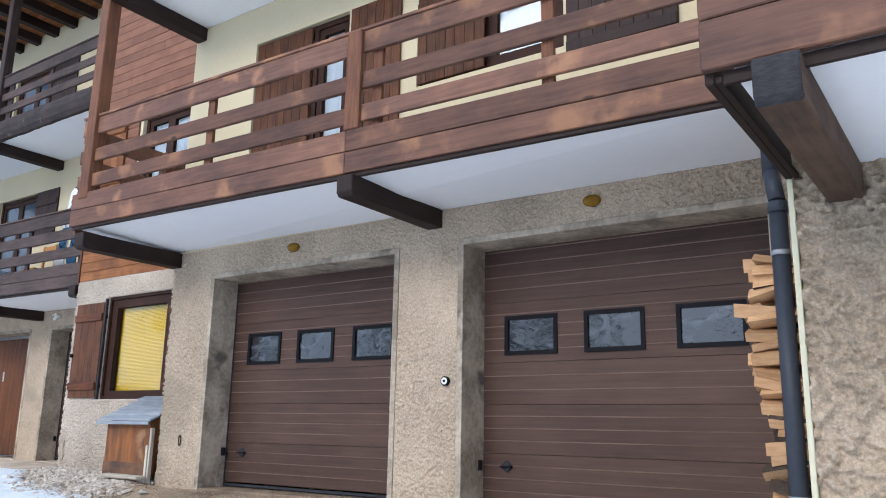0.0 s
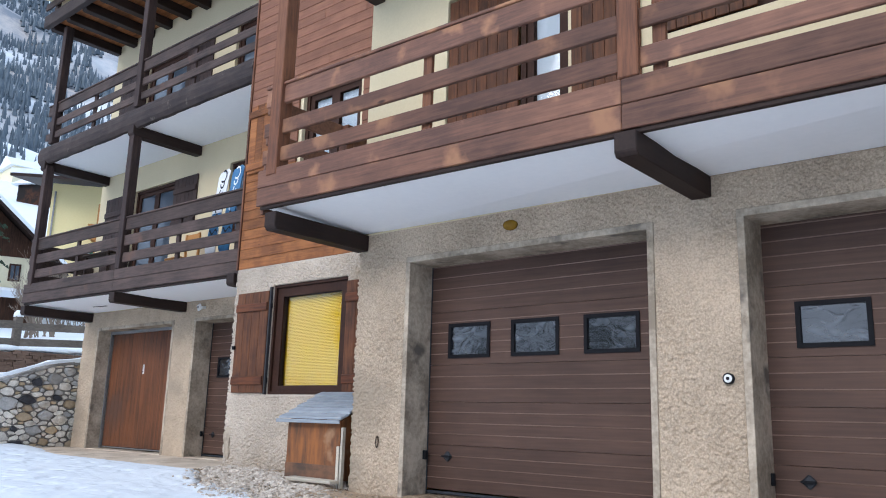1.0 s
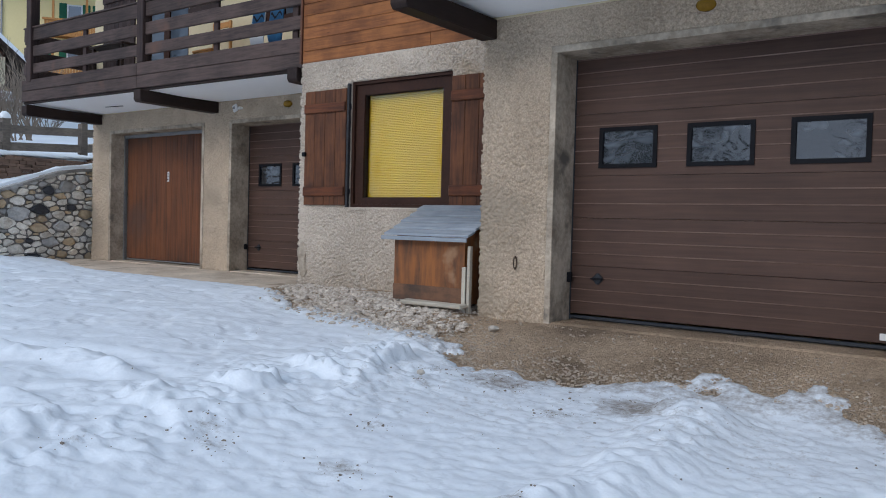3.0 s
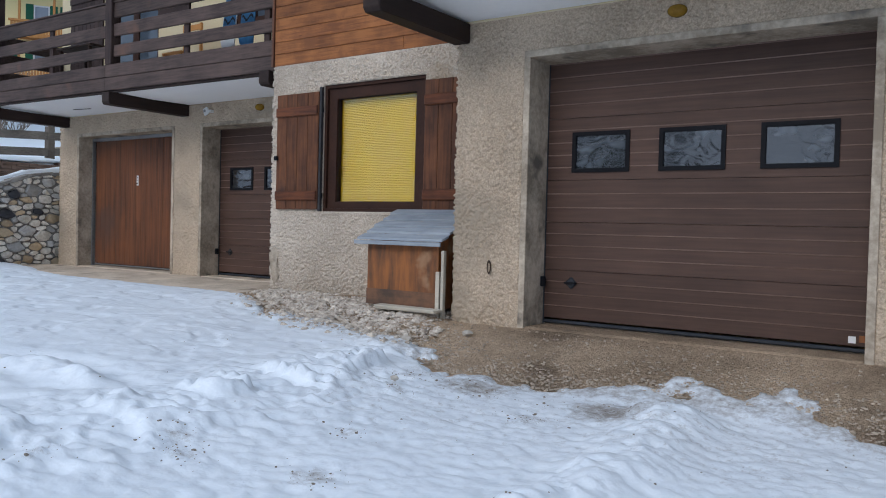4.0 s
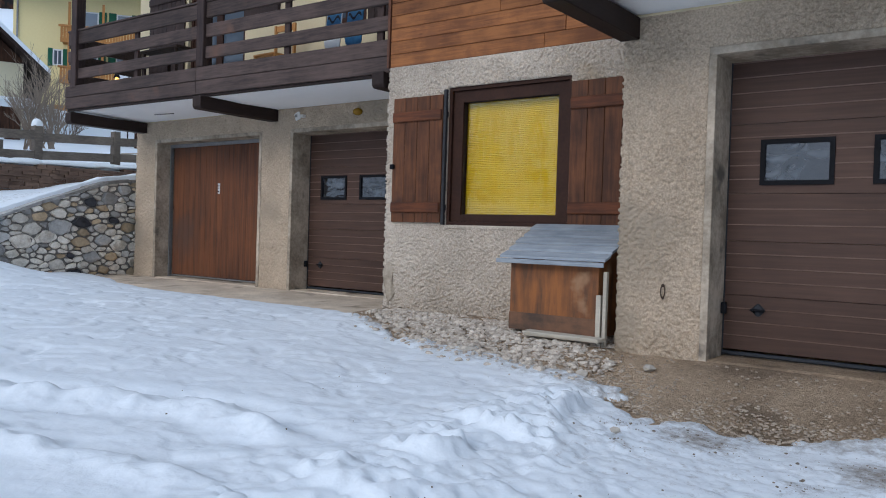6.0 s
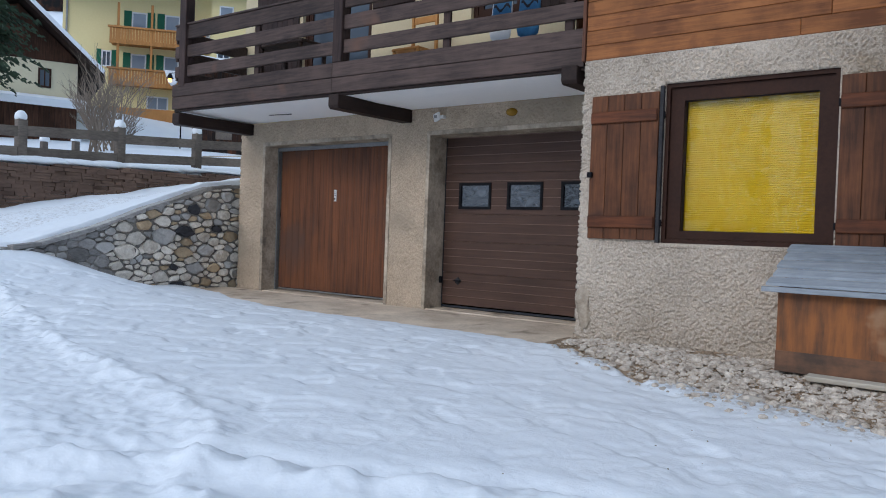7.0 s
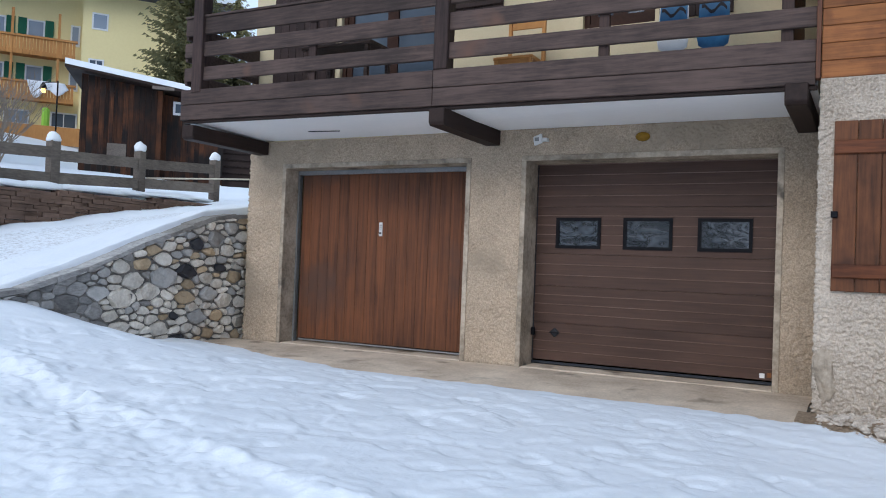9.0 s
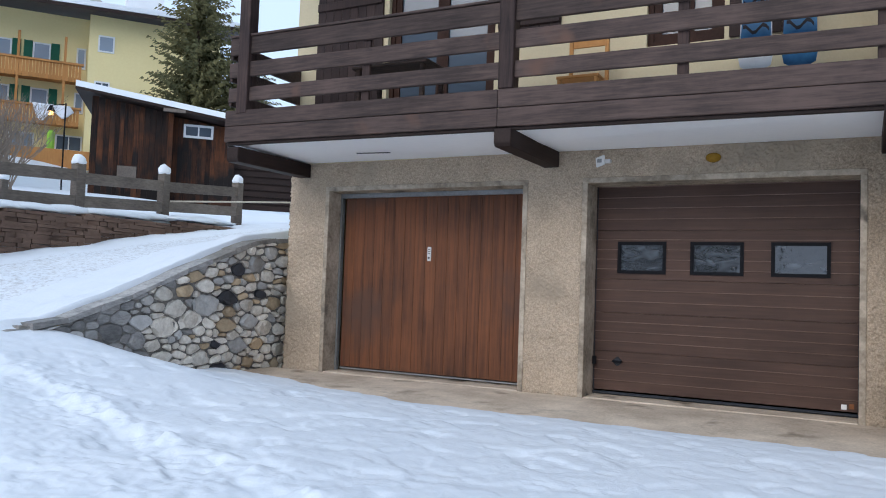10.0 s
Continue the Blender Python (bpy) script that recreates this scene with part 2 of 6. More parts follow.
STONE = mat("limestone_gravel", (0.55, 0.50, 0.43), (0.35, 0.31, 0.26), 0.9, fine=18, bump=0.3, depth=0.005)
MORTAR = mat("grey_mortar", (0.36, 0.335, 0.30), (0.17, 0.158, 0.142), 0.95, big=2.4, fine=24, bump=0.8, depth=0.02, cells=18)
FENCE = mat("weathered_grey_fence", (0.22, 0.185, 0.155), (0.085, 0.07, 0.06), 0.85, (8, 2, 8), 1.4, 4, 0.5, 0.4, 0.006, 0.2, shift=9.0)
BARN = mat("charred_barn_boards", (0.10, 0.038, 0.017), (0.012, 0.010, 0.010), 0.8, (14, 14, 0.7), 0.6, 2.0, 0.4, 0.4, 0.01, 0.28, spots=((0.016, 0.013, 0.012), 0.5, 0.46), shift=1.5, lo=0.40, hi=0.60)
GABLE = mat("brown_gable_boards", (0.105, 0.050, 0.030), (0.032, 0.018, 0.013), 0.8, (9, 9, 0.7), 0.8, 2.0, 0.5, 0.3, 0.01, 0.25, shift=1.5, lo=0.38, hi=0.62)
HOTEL = mat("yellow_render", (0.84, 0.72, 0.38), (0.78, 0.655, 0.34), 0.9, big=0.2, fine=8, bump=0.1, depth=0.01)
HOUSE = mat("pale_cream_render", (0.74, 0.69, 0.50), (0.66, 0.61, 0.44), 0.9, big=0.3, fine=8, bump=0.1, depth=0.01)
BALC_ORANGE = mat("orange_pine_balustrade", (0.50, 0.24, 0.08), (0.36, 0.16, 0.05), 0.6, (6, 6, 1), 1, 2, 0.5, 0.1, 0.004, 0.1, shift=9.0)
GREEN = mat("green_shutter_paint", (0.02, 0.13, 0.075), (0.015, 0.095, 0.055), 0.5, fine=12, bump=0.05, depth=0.002)
WHITE = mat("white_window_paint", (0.78, 0.79, 0.80), (0.70, 0.71, 0.72), 0.5, fine=10, bump=0.02, depth=0.001)
PINE = mat("spruce_needles", (0.055, 0.082, 0.045), (0.02, 0.034, 0.024), 0.75, big=0.9, fine=9, bump=0.0)
FIR_OLIVE = mat("olive_pine_needles", (0.21, 0.18, 0.075), (0.055, 0.068, 0.036), 0.75, big=0.6, fine=9, bump=0.0)
TWIG = mat("grey_brown_twigs", (0.30, 0.24, 0.19), (0.17, 0.135, 0.105), 0.9, fine=20, bump=0.0)
LINEN = mat("white_linen", (0.80, 0.82, 0.86), (0.70, 0.72, 0.77), 0.9, big=3, fine=10, bump=0.1, depth=0.01)
# pale sheet for behind upper panes, coloured like the sky they reflect
SKY_SHEET = mat("sky_reflection_sheet", (0.46, 0.50, 0.56), (0.30, 0.335, 0.385), 0.9, (9, 9, 0.6), 1.5, 2.5, 0.6, 0.2, 0.01)
GREEN_CLOTH = mat("lime_green_cloth", (0.32, 0.58, 0.08), (0.24, 0.46, 0.06), 0.8, fine=10, bump=0.05, depth=0.01)
BOARD_WHITE = mat("white_snowboard_base", (0.75, 0.76, 0.78), (0.68, 0.69, 0.71), 0.35, fine=12, bump=0.0)
BOARD_BLUE = mat("blue_snowboard_base", (0.07, 0.23, 0.42), (0.025, 0.085, 0.19), 0.35, big=5, fine=3, mixing=0.5, bump=0.0)
BOARD_INK = mat("black_print", (0.02, 0.022, 0.03), (0.015, 0.015, 0.02), 0.4, fine=12, bump=0.0)
ORANGE_WOOD = mat("light_pine_chair", (0.55, 0.27, 0.09), (0.42, 0.19, 0.06), 0.5, fine=12, bump=0.1, depth=0.002)
ORANGE_PLASTIC = mat("orange_plastic", (0.62, 0.14, 0.04), (0.5, 0.1, 0.03), 0.5, fine=12, bump=0.0)
PANE = glass("window_glass")
PANE_ACRYLIC = mat("crumpled_film_behind_acrylic", (0.085, 0.098, 0.115), (0.012, 0.014, 0.018), 0.08, (1.0, 1.0, 1.8), 1.6, 4.0, 0.6, 0.10, 0.04, spec=0.7, lo=0.50, hi=0.72, shift=9.0)
PANE_ACRYLIC.node_tree.nodes["Principled BSDF"].inputs["IOR"].default_value = 1.75
for node in PANE_ACRYLIC.node_tree.nodes:
    if node.type == "TEX_NOISE":
        node.inputs["Detail"].default_value, node.inputs["Distortion"].default_value = 1.2, 1.5
PANE_MIRRORING = glass("double_glazing", rough=0.01, wave=0.06)
PANE_MIRRORING.node_tree.nodes["Principled BSDF"].inputs["IOR"].default_value = 1.52
# the reflected sky is painted in as a pale blue base colour
PANE_PALE = glass("sky_lit_window_glass", rough=0.05, clear=0.2, base=(0.30, 0.36, 0.44))
PANE_DARK = glass("distant_window_glass", rough=0.05, clear=0.3, base=(0.10, 0.13, 0.17))


def snow_material(name, packed):
    """Snow; packed snow also carries dirt and hard crumbs."""
    m = mat(name, (0.80, 0.832, 0.858), (0.73, 0.772, 0.812), 0.6, big=0.8, fine=26, mixing=0.4, bump=0.5, depth=0.010, spec=0.22)
    if packed:
        n, l = m.node_tree.nodes, m.node_tree.links
        b = n["Principled BSDF"]
        old = b.inputs["Base Color"].links[0].from_socket
        at = n.new("ShaderNodeAttribute"); at.attribute_name = "dirt"
        t = n.new("ShaderNodeTexNoise"); t.inputs["Scale"].default_value = 15.0; t.inputs["Detail"].default_value = 8; t.inputs["Roughness"].default_value = 0.75
        tc = n.new("ShaderNodeTexCoord"); l.new(tc.outputs["Object"], t.inputs["Vector"])
        a = n.new("ShaderNodeMath"); a.operation = "ADD"
        l.new(at.outputs["Fac"], a.inputs[0]); l.new(t.outputs["Fac"], a.inputs[1])
        r = n.new("ShaderNodeMapRange"); r.inputs["From Min"].default_value = 0.92; r.inputs["From Max"].default_value = 1.22
        r.inputs["To Max"].default_value = 0.85
        l.new(a.outputs[0], r.inputs["Value"])
        mx = n.new("ShaderNodeMix"); mx.data_type = "RGBA"; mx.inputs[7].default_value = (0.20, 0.155, 0.115, 1)
        l.new(r.outputs[0], mx.inputs["Factor"]); l.new(old, mx.inputs[6])
        # woods and rock on the far slopes
        wd = n.new("ShaderNodeAttribute"); wd.attribute_name = "rock"
        m2 = n.new("ShaderNodeMix"); m2.data_type = "RGBA"
        t2 = n.new("ShaderNodeTexNoise"); t2.inputs["Scale"].default_value = 0.025; t2.inputs["Detail"].default_value = 9; t2.inputs["Roughness"].default_value = 0.7
        l.new(tc.outputs["Object"], t2.inputs["Vector"])
        cr = n.new("ShaderNodeMix"); cr.data_type = "RGBA"
        cr.inputs[6].default_value, cr.inputs[7].default_value = (0.17, 0.19, 0.22, 1), (0.44, 0.40, 0.37, 1)
        rr = n.new("ShaderNodeMapRange"); rr.inputs["From Min"].default_value = 0.42; rr.inputs["From Max"].default_value = 0.6
        l.new(t2.outputs["Fac"], rr.inputs["Value"]); l.new(rr.outputs[0], cr.inputs["Factor"])
        l.new(wd.outputs["Fac"], m2.inputs["Factor"]); l.new(mx.outputs[2], m2.inputs[6]); l.new(cr.outputs[2], m2.inputs[7])
        l.new(m2.outputs[2], b.inputs["Base Color"])
    return m


SNOW = snow_material("snow", True)
SNOW_CAP = snow_material("soft_snow", False)


# ---------------------------------------------------------------- building blocks
def mesh_of(name, verts, faces, material=None, smooth=False):
    me = bpy.data.meshes.new(name)
    me.from_pydata(verts, [], faces)
    if material:
        me.materials.append(material)
    if smooth:
        me.shade_smooth()
    return me


def root(name, at, label, category, group="", kind=""):
    e = new(name)
    e.location = at
    e.empty_display_size = 0.2
    return tagged(e, label, category, group, kind)


def put(name, me, parent=None, label=""):
    """Link a mesh whose vertices are in world metres, as a thing or as a part of one."""
    ob = new(name, me)
    if parent:
        ob.parent = parent
        if parent.data is None:
            ob.matrix_parent_inverse = Matrix.Translation(-parent.location)
    if label:
        ob["label"] = label
    return ob


def box_mesh(name, x, y, z, material, bevel=0.006, wob=0.0):
    bm = bmesh.new()
    bmesh.ops.create_cube(bm, size=1)
    for v in bm.verts:
        v.co = Vector(((x[0] + x[1]) / 2 + v.co.x * (x[1] - x[0]), (y[0] + y[1]) / 2 + v.co.y * (y[1] - y[0]), (z[0] + z[1]) / 2 + v.co.z * (z[1] - z[0])))
        if wob:
            v.co += Vector([random.uniform(-wob, wob) for _ in range(3)])
    if bevel:
        bmesh.ops.bevel(bm, geom=bm.edges[:], offset=bevel, segments=1, affect="EDGES")
    me = bpy.data.meshes.new(name)
    bm.to_mesh(me)
    bm.free()
    me.materials.append(material)
    return me


def box(name, x, y, z, material, parent=None, label="", bevel=0.006, wob=0.0):
    return put(name, box_mesh(name, x, y, z, material, bevel, wob), parent, label)


def frame_mesh(name, x, z, y, w, material):
    """A rectangular frame in the plane of a facade: outer x and z, depth y, member width w, or widths of sides, bottom and top."""
    V, F = [], []
    side, low, high = w if isinstance(w, tuple) else (w, w, w)
    for yy in y:
        for a, b, c in ((0, 0, 0), (side, low, high)):
            V += [(x[0] + a, yy, z[0] + b), (x[1] - a, yy, z[0] + b), (x[1] - a, yy, z[1] - c), (x[0] + a, yy, z[1] - c)]
    for i in range(4):
        j = (i + 1) % 4
        F += [(i, j, 4 + j, 4 + i), (8 + j, 8 + i, 12 + i, 12 + j), (8 + i, 8 + j, j, i), (4 + i, 4 + j, 12 + j, 12 + i)]
    return mesh_of(name, V, F, material)


def wall_y(name, y, x, z, holes, material, label, category="wall"):
    """A wall along x between y[0] and y[1] with openings cut right through it."""
    xs = sorted({x[0], x[1], *[h[0] for h in holes], *[h[1] for h in holes]})
    zs = sorted({z[0], z[1], *[h[2] for h in holes], *[h[3] for h in holes]})
    full = lambda i, k: 0 <= i < len(xs) - 1 and 0 <= k < len(zs) - 1 and not any(
        h[0] - 1e-6 <= xs[i] and xs[i + 1] <= h[1] + 1e-6 and h[2] - 1e-6 <= zs[k] and zs[k + 1] <= h[3] + 1e-6 for h in holes)
    bm = bmesh.new()
    def quad(*p):
        bm.faces.new([bm.verts.new(q) for q in p])
    for i in range(len(xs) - 1):
        for k in range(len(zs) - 1):
            if not full(i, k):
                continue
            a, b, c, d = xs[i], xs[i + 1], zs[k], zs[k + 1]
            quad((a, y[0], c), (b, y[0], c), (b, y[0], d), (a, y[0], d))
            quad((b, y[1], c), (a, y[1], c), (a, y[1], d), (b, y[1], d))
            if not full(i - 1, k): quad((a, y[1], c), (a, y[0], c), (a, y[0], d), (a, y[1], d))
            if not full(i + 1, k): quad((b, y[0], c), (b, y[1], c), (b, y[1], d), (b, y[0], d))
            if not full(i, k - 1): quad((a, y[1], c), (b, y[1], c), (b, y[0], c), (a, y[0], c))
            if not full(i, k + 1): quad((a, y[0], d), (b, y[0], d), (b, y[1], d), (a, y[1], d))
    bmesh.ops.remove_doubles(bm, verts=bm.verts[:], dist=1e-5)
    me = bpy.data.meshes.new(name)
    bm.to_mesh(me)
    bm.free()
    me.materials.append(material)
    return tagged(put(name, me), label, category, kind="structure")


def tube(name, p, q, r, material, parent=None, label="", sides=16, r2=None):
    p, q = Vector(p), Vector(q)
    up = (q - p).normalized()
    s = up.orthogonal().normalized()
    c = up.cross(s)
    V, n = [], sides
    for pt, rad in ((p, r), (q, r if r2 is None else r2)):
        V += [tuple(pt + rad * (math.cos(2 * math.pi * i / n) * s + math.sin(2 * math.pi * i / n) * c)) for i in range(n)]
    F = [(i, (i + 1) % n, n + (i + 1) % n, n + i) for i in range(n)] + [tuple(range(n))[::-1], tuple(range(n, 2 * n))]
    me = mesh_of(name, V, F, material)
    for f in me.polygons[:n]:
        f.use_smooth = True
    return put(name, me, parent, label)


def lattice(seed, ix, iy):
    h = (ix.astype(np.int64) * 374761393 + iy.astype(np.int64) * 668265263 + seed * 1442695041) & 0x7FFFFFFF
    h = ((h ^ (h >> 13)) * 1274126177) & 0x7FFFFFFF
    return ((h ^ (h >> 16)) & 0xFFFF) / 65535.0


def vnoise(x, y, seed=0):
    ix, iy = np.floor(x), np.floor(y)
    fx, fy = x - ix, y - iy
    fx, fy = fx * fx * fx * (fx * (fx * 6 - 15) + 10), fy * fy * fy * (fy * (fy * 6 - 15) + 10)
    a, b = lattice(seed, ix, iy), lattice(seed, ix + 1, iy)
    c, d = lattice(seed, ix, iy + 1), lattice(seed, ix + 1, iy + 1)
    return (a + (b - a) * fx) * (1 - fy) + (c + (d - c) * fx) * fy - 0.5


def fbm(x, y, seed=0, octaves=4, gain=0.5):
    s, amp = 0, 1.0
    for o in range(octaves):
        s = s + amp * vnoise(x * 2 ** o + 17.3 * o, y * 2 ** o - 9.1 * o, seed + o)
        amp *= gain
    return s


def smooth(a, b, v):
    t = np.clip((v - a) / (b - a), 0, 1)
    return t * t * (3 - 2 * t)


# ---------------------------------------------------------------- terrain
def wall_top(y):
    return np.interp(y, (4.6, 5.4, 6.34, 7.56, 8.2), (1.14, 1.38, 1.74, 2.17, 2.24))


def road_height(x, y):
    r = np.interp(y, (-12, 0, 3, 4.7, 5.64, 6.3, 7.6, 10.3, 12.5, 16, 30), (0.85, 0.95, 1.08, 1.28, 1.58, 1.70, 1.95, 2.40, 2.76, 3.2, 4.6))
    edge = np.interp(y, (-12, 3.0, 4.6, 5.4, 6.34, 7.56, 8.2, 10.3, 12.5, 30), (0.85, 1.0, 1.10, 1.36, 1.72, 2.15, 2.24, 2.6, 2.9, 4.7))
    k = smooth(-21.5, -19.2, x)
    return r * (1 - k) + edge * k


def bare_height(x, y):
    """The ground under the snow, yard, ramp to the doors and road."""
    yard = np.interp(x, (-20, -18.8, -17.5, -15.7, -13, -11, -7.2, -6.5, -5, 0, 4, 40), (1.1, 1.0, 0.76, 0.54, 0.43, 0.38, 0.26, 0.2, 0.14, 0.06, 0.0, -0.4))
    foot = np.interp(x, (-11.6, -11.0, -8.4, -8.0), (0.45, 0.5, 0.5, 0.47))
    start = np.interp(x, (-19, -16, -11.5, -8, -6), (4.4, 4.6, 4.9, 4.4, 4.7))
    k = smooth(0, 1, (y - start) / np.interp(x, (-19, -15, -8), (2.2, 1.7, 1.4)))
    z = yard * (1 - k) + foot * k
    z = np.where(x > -8.2, np.where(y > 5.9, 0.48, z), z)
    west = smooth(-18.80, -18.94, x)
    z = z * (1 - west) + road_height(x, y) * west
    hill = np.interp(-x, (23, 24.5, 38, 46, 53, 70, 110), (2.5, 2.7, 4.1, 4.9, 7.2, 11, 18)) + np.interp(y, (0, 12.5, 20, 40), (-0.1, 0.1, 0.6, 1.0))
    bank = smooth(-23.52, -23.66, x) * smooth(13.2, 12.4, y) + smooth(-22.5, -26, x) * smooth(12.4, 13.2, y)
    z = z * (1 - bank) + hill * bank
    r = np.hypot(x + 8, y)
    az = np.degrees(np.arctan2(y, -x - 8))
    lift = np.interp(az, (-180, -120, -60, -20, 15, 30, 40, 48, 70, 180), (0.5, 0.5, 0.65, 0.8, 1.0, 0.9, 0.55, 0.38, 0.35, 0.5))
    far = np.interp(r, (90, 300, 420, 900, 1500, 2500), (0, 66, 118, 425, 600, 620))
    rough = fbm(x / 90, y / 90, 5, 4) * np.interp(r, (90, 300, 900, 1500), (0, 9, 60, 110))
    return z + far * lift + rough


def edge_of_snow(x):
    return np.interp(x, (-18.6, -17, -15.7, -14, -13.1, -12, -11.6, -11.2, -10.6, -9.4, -8.6, -7.8, -7.2, -6.6, -6.2, -5.6, -5.1, -4.4, -3, 0, 4),
                     (7.35, 6.75, 6.42, 6.45, 6.36, 6.38, 6.30, 6.25, 5.75, 5.25, 5.1, 4.95, 4.7, 4.8, 5.05, 5.1, 5.2, 4.9, 4.6, 4.4, 4.2))


def polyline_distance(x, y, pts):
    best = np.full(np.shape(x), 1e9)
    for (ax, ay), (bx_, by_) in zip(pts, pts[1:]):
        dx, dy = bx_ - ax, by_ - ay
        t = np.clip(((x - ax) * dx + (y - ay) * dy) / (dx * dx + dy * dy), 0, 1)
        best = np.minimum(best, np.hypot(x - ax - t * dx, y - ay - t * dy))
    return best


def snow_height(x, y):
    z = bare_height(x, y)
    near = smooth(40, 20, np.hypot(x + 10, y - 2))
    e = edge_of_snow(x) + fbm(x * 1.6, y * 1.6, 21, 4, 0.6) * np.interp(x, (-12, -11), (0.16, 0.42)) + 0.22 * fbm(x * 5.5, y * 5.5, 23, 3, 0.6) * smooth(-8.6, -7.6, x)
    inside = e - y                                    # metres inside the snow
    deep = np.interp(x, (-19, -12, -9, -7.9, -7.2, -4), (0.10, 0.10, 0.10, 0.09, 0.04, 0.035))
    cover = np.interp(inside, (-0.12, 0.0, 0.14, 0.6), (-0.09, -0.01, 0.55, 1.0))
    cover = np.where((x > -18.85) & (x < 6) & (y > 2), cover, 1.0)
    d = np.where(cover > 0, deep * cover, cover)
    z = z + d * (1 - 0.9 * smooth(-18.9, -19.1, x) * smooth(-23.6, -23.4, x))
    soft = smooth(-7.6, -8.3, x) * smooth(0.0, 0.6, inside) * smooth(-18.9, -17.5, x)
    # crumbled edge between the trodden lane and the smooth yard
    wx, wy = x + 0.10 * fbm(x * 2.6, y * 2.6, 33, 2), y + 0.10 * fbm(x * 3.9, y * 3.9, 34, 4, 0.65)
    lane = polyline_distance(wx, wy, ((-9.2, 1.0), (-10.35, 1.65), (-10.8, 2.15), (-11.5, 2.4), (-12.6, 2.5), (-14.07, 2.78), (-15.4, 3.15), (-16.6, 3.4), (-17.9, 3.66), (-20.5, 4.2)))
    side = wy - np.interp(wx, (-20.5, -17.9, -16.6, -15.4, -14.07, -12.6, -11.5, -10.8, -10.35, -9.2), (4.2, 3.66, 3.4, 3.15, 2.78, 2.5, 2.4, 2.15, 1.65, 1.0))
    low = smooth(0.04, -0.22, side) * smooth(-9.0, -10.0, x) * smooth(-22, -19, x)
    z = z - 0.038 * low * near + near * 0.020 * np.exp(-(lane / 0.10) ** 2) * np.clip(0.8 + 2.2 * fbm(x * 9.1, y * 9.1, 31, 2, 0.6), 0.0, 2) * smooth(-9.2, -10.0, x)
    # a second, older wheel edge inside the lane
    z = z - 0.03 * near * low * smooth(-0.75, -1.05, side + 0.2 * fbm(x * 1.7, y * 1.7, 37, 3))
    # crumbly ridge beside the icy strip, and thrown lumps along the lane
    u, v = 0.83 * wx - 0.56 * wy, 0.56 * wx + 0.83 * wy
    billow = 0.5 - 2.0 * np.abs(vnoise(u * 8.3, v * 8.3, 53)) + 0.5 * (0.5 - 2.0 * np.abs(vnoise(v * 15.1, u * 15.1, 54))) + 0.3 * (0.5 - 2.0 * np.abs(vnoise(x * 23.3, y * 23.3, 56)))
    r1 = polyline_distance(wx, wy, ((-5.62, 4.55), (-5.5, 3.9), (-5.45, 3.1), (-5.5, 2.3), (-5.9, 1.2)))
    z = z + 0.125 * np.exp(-(r1 / 0.20) ** 2) * (0.85 + 0.4 * fbm(u * 3, v * 3, 41, 2, 0.6) + 0.22 * billow)
    r2 = polyline_distance(wx, wy, ((-7.70, 4.35), (-7.67, 4.0), (-7.62, 3.3), (-7.5, 2.7), (-7.58, 2.2), (-7.45, 1.7), (-7.5, 1.2), (-8.0, 0.5)))
    lump = smooth(-0.12, 0.10, vnoise(x * 3.1, y * 3.1, 51)) * (0.8 + 0.45 * billow)
    z = z + np.exp(-(r2 / 0.34) ** 2) * (0.075 * lump + 0.016 * billow) + 0.03 * np.exp(-(r2 / 0.55) ** 2)
    # wheel tracks that leave the lane and stop
    r3 = polyline_distance(wx, wy, ((-11.2, 1.2), (-10.6, 1.7), (-9.85, 2.0), (-9.3, 2.36), (-8.75, 2.55), (-8.4, 2.5)))
    z = z + near * (0.045 * np.exp(-(r3 / 0.085) ** 2) * (1 + fbm(x * 7, y * 7, 57, 2)) - 0.03 * np.exp(-((r3 - 0.22) / 0.10) ** 2))
    r4 = polyline_distance(wx, wy, ((-8.1, 1.75), (-9.4, 1.45), (-10.6, 1.0)))
    z = z + near * (0.04 * np.exp(-(r4 / 0.09) ** 2) * (1 + fbm(x * 7, y * 7, 59, 2)))
    # footprints and soft dimples
    dim = smooth(0.16, 0.34, vnoise(u * 2.9, v * 3.3, 61)) * 0.35 + smooth(0.15, 0.32, vnoise(v * 4.4 + 3, u * 4.8, 63)) * 0.3 + smooth(0.2, 0.34, vnoise(u * 7.4 + 3, v * 7.8, 65)) * 0.15
    z = z - near * soft * 0.045 * dim * np.where(inside > 0.25, 1, 0.2)
    z = z + near * smooth(0.0, 0.4, inside) * (0.014 * fbm(x * 0.9, y * 1.3, 71, 3) + 0.007 * fbm(x * 4, y * 5, 81, 4, 0.6))
    crumb = np.clip(0.6 * low + smooth(-7.9, -7.3, x) * smooth(-3.5, -4.6, x) + np.exp(-(r2 / 0.6) ** 2), 0, 1) * near * smooth(0.1, 0.5, inside)
    z = z + crumb * (1 - 0.45 * smooth(-7.4, -6.8, x)) * (0.009 * fbm(u * 9, v * 9, 91, 2, 0.9) + 0.010 * billow - 0.014 * smooth(0.12, 0.3, vnoise(x * 13.7, y * 13.7, 95)) - 0.010 * smooth(0.1, 0.3, vnoise(x * 22.7, y * 22.7, 96)))
    # road: bank of pushed snow along the retaining wall and over the stone wall's edge
    on_road = smooth(-18.9, -19.1, x) * smooth(-23.6, -23.4, x)
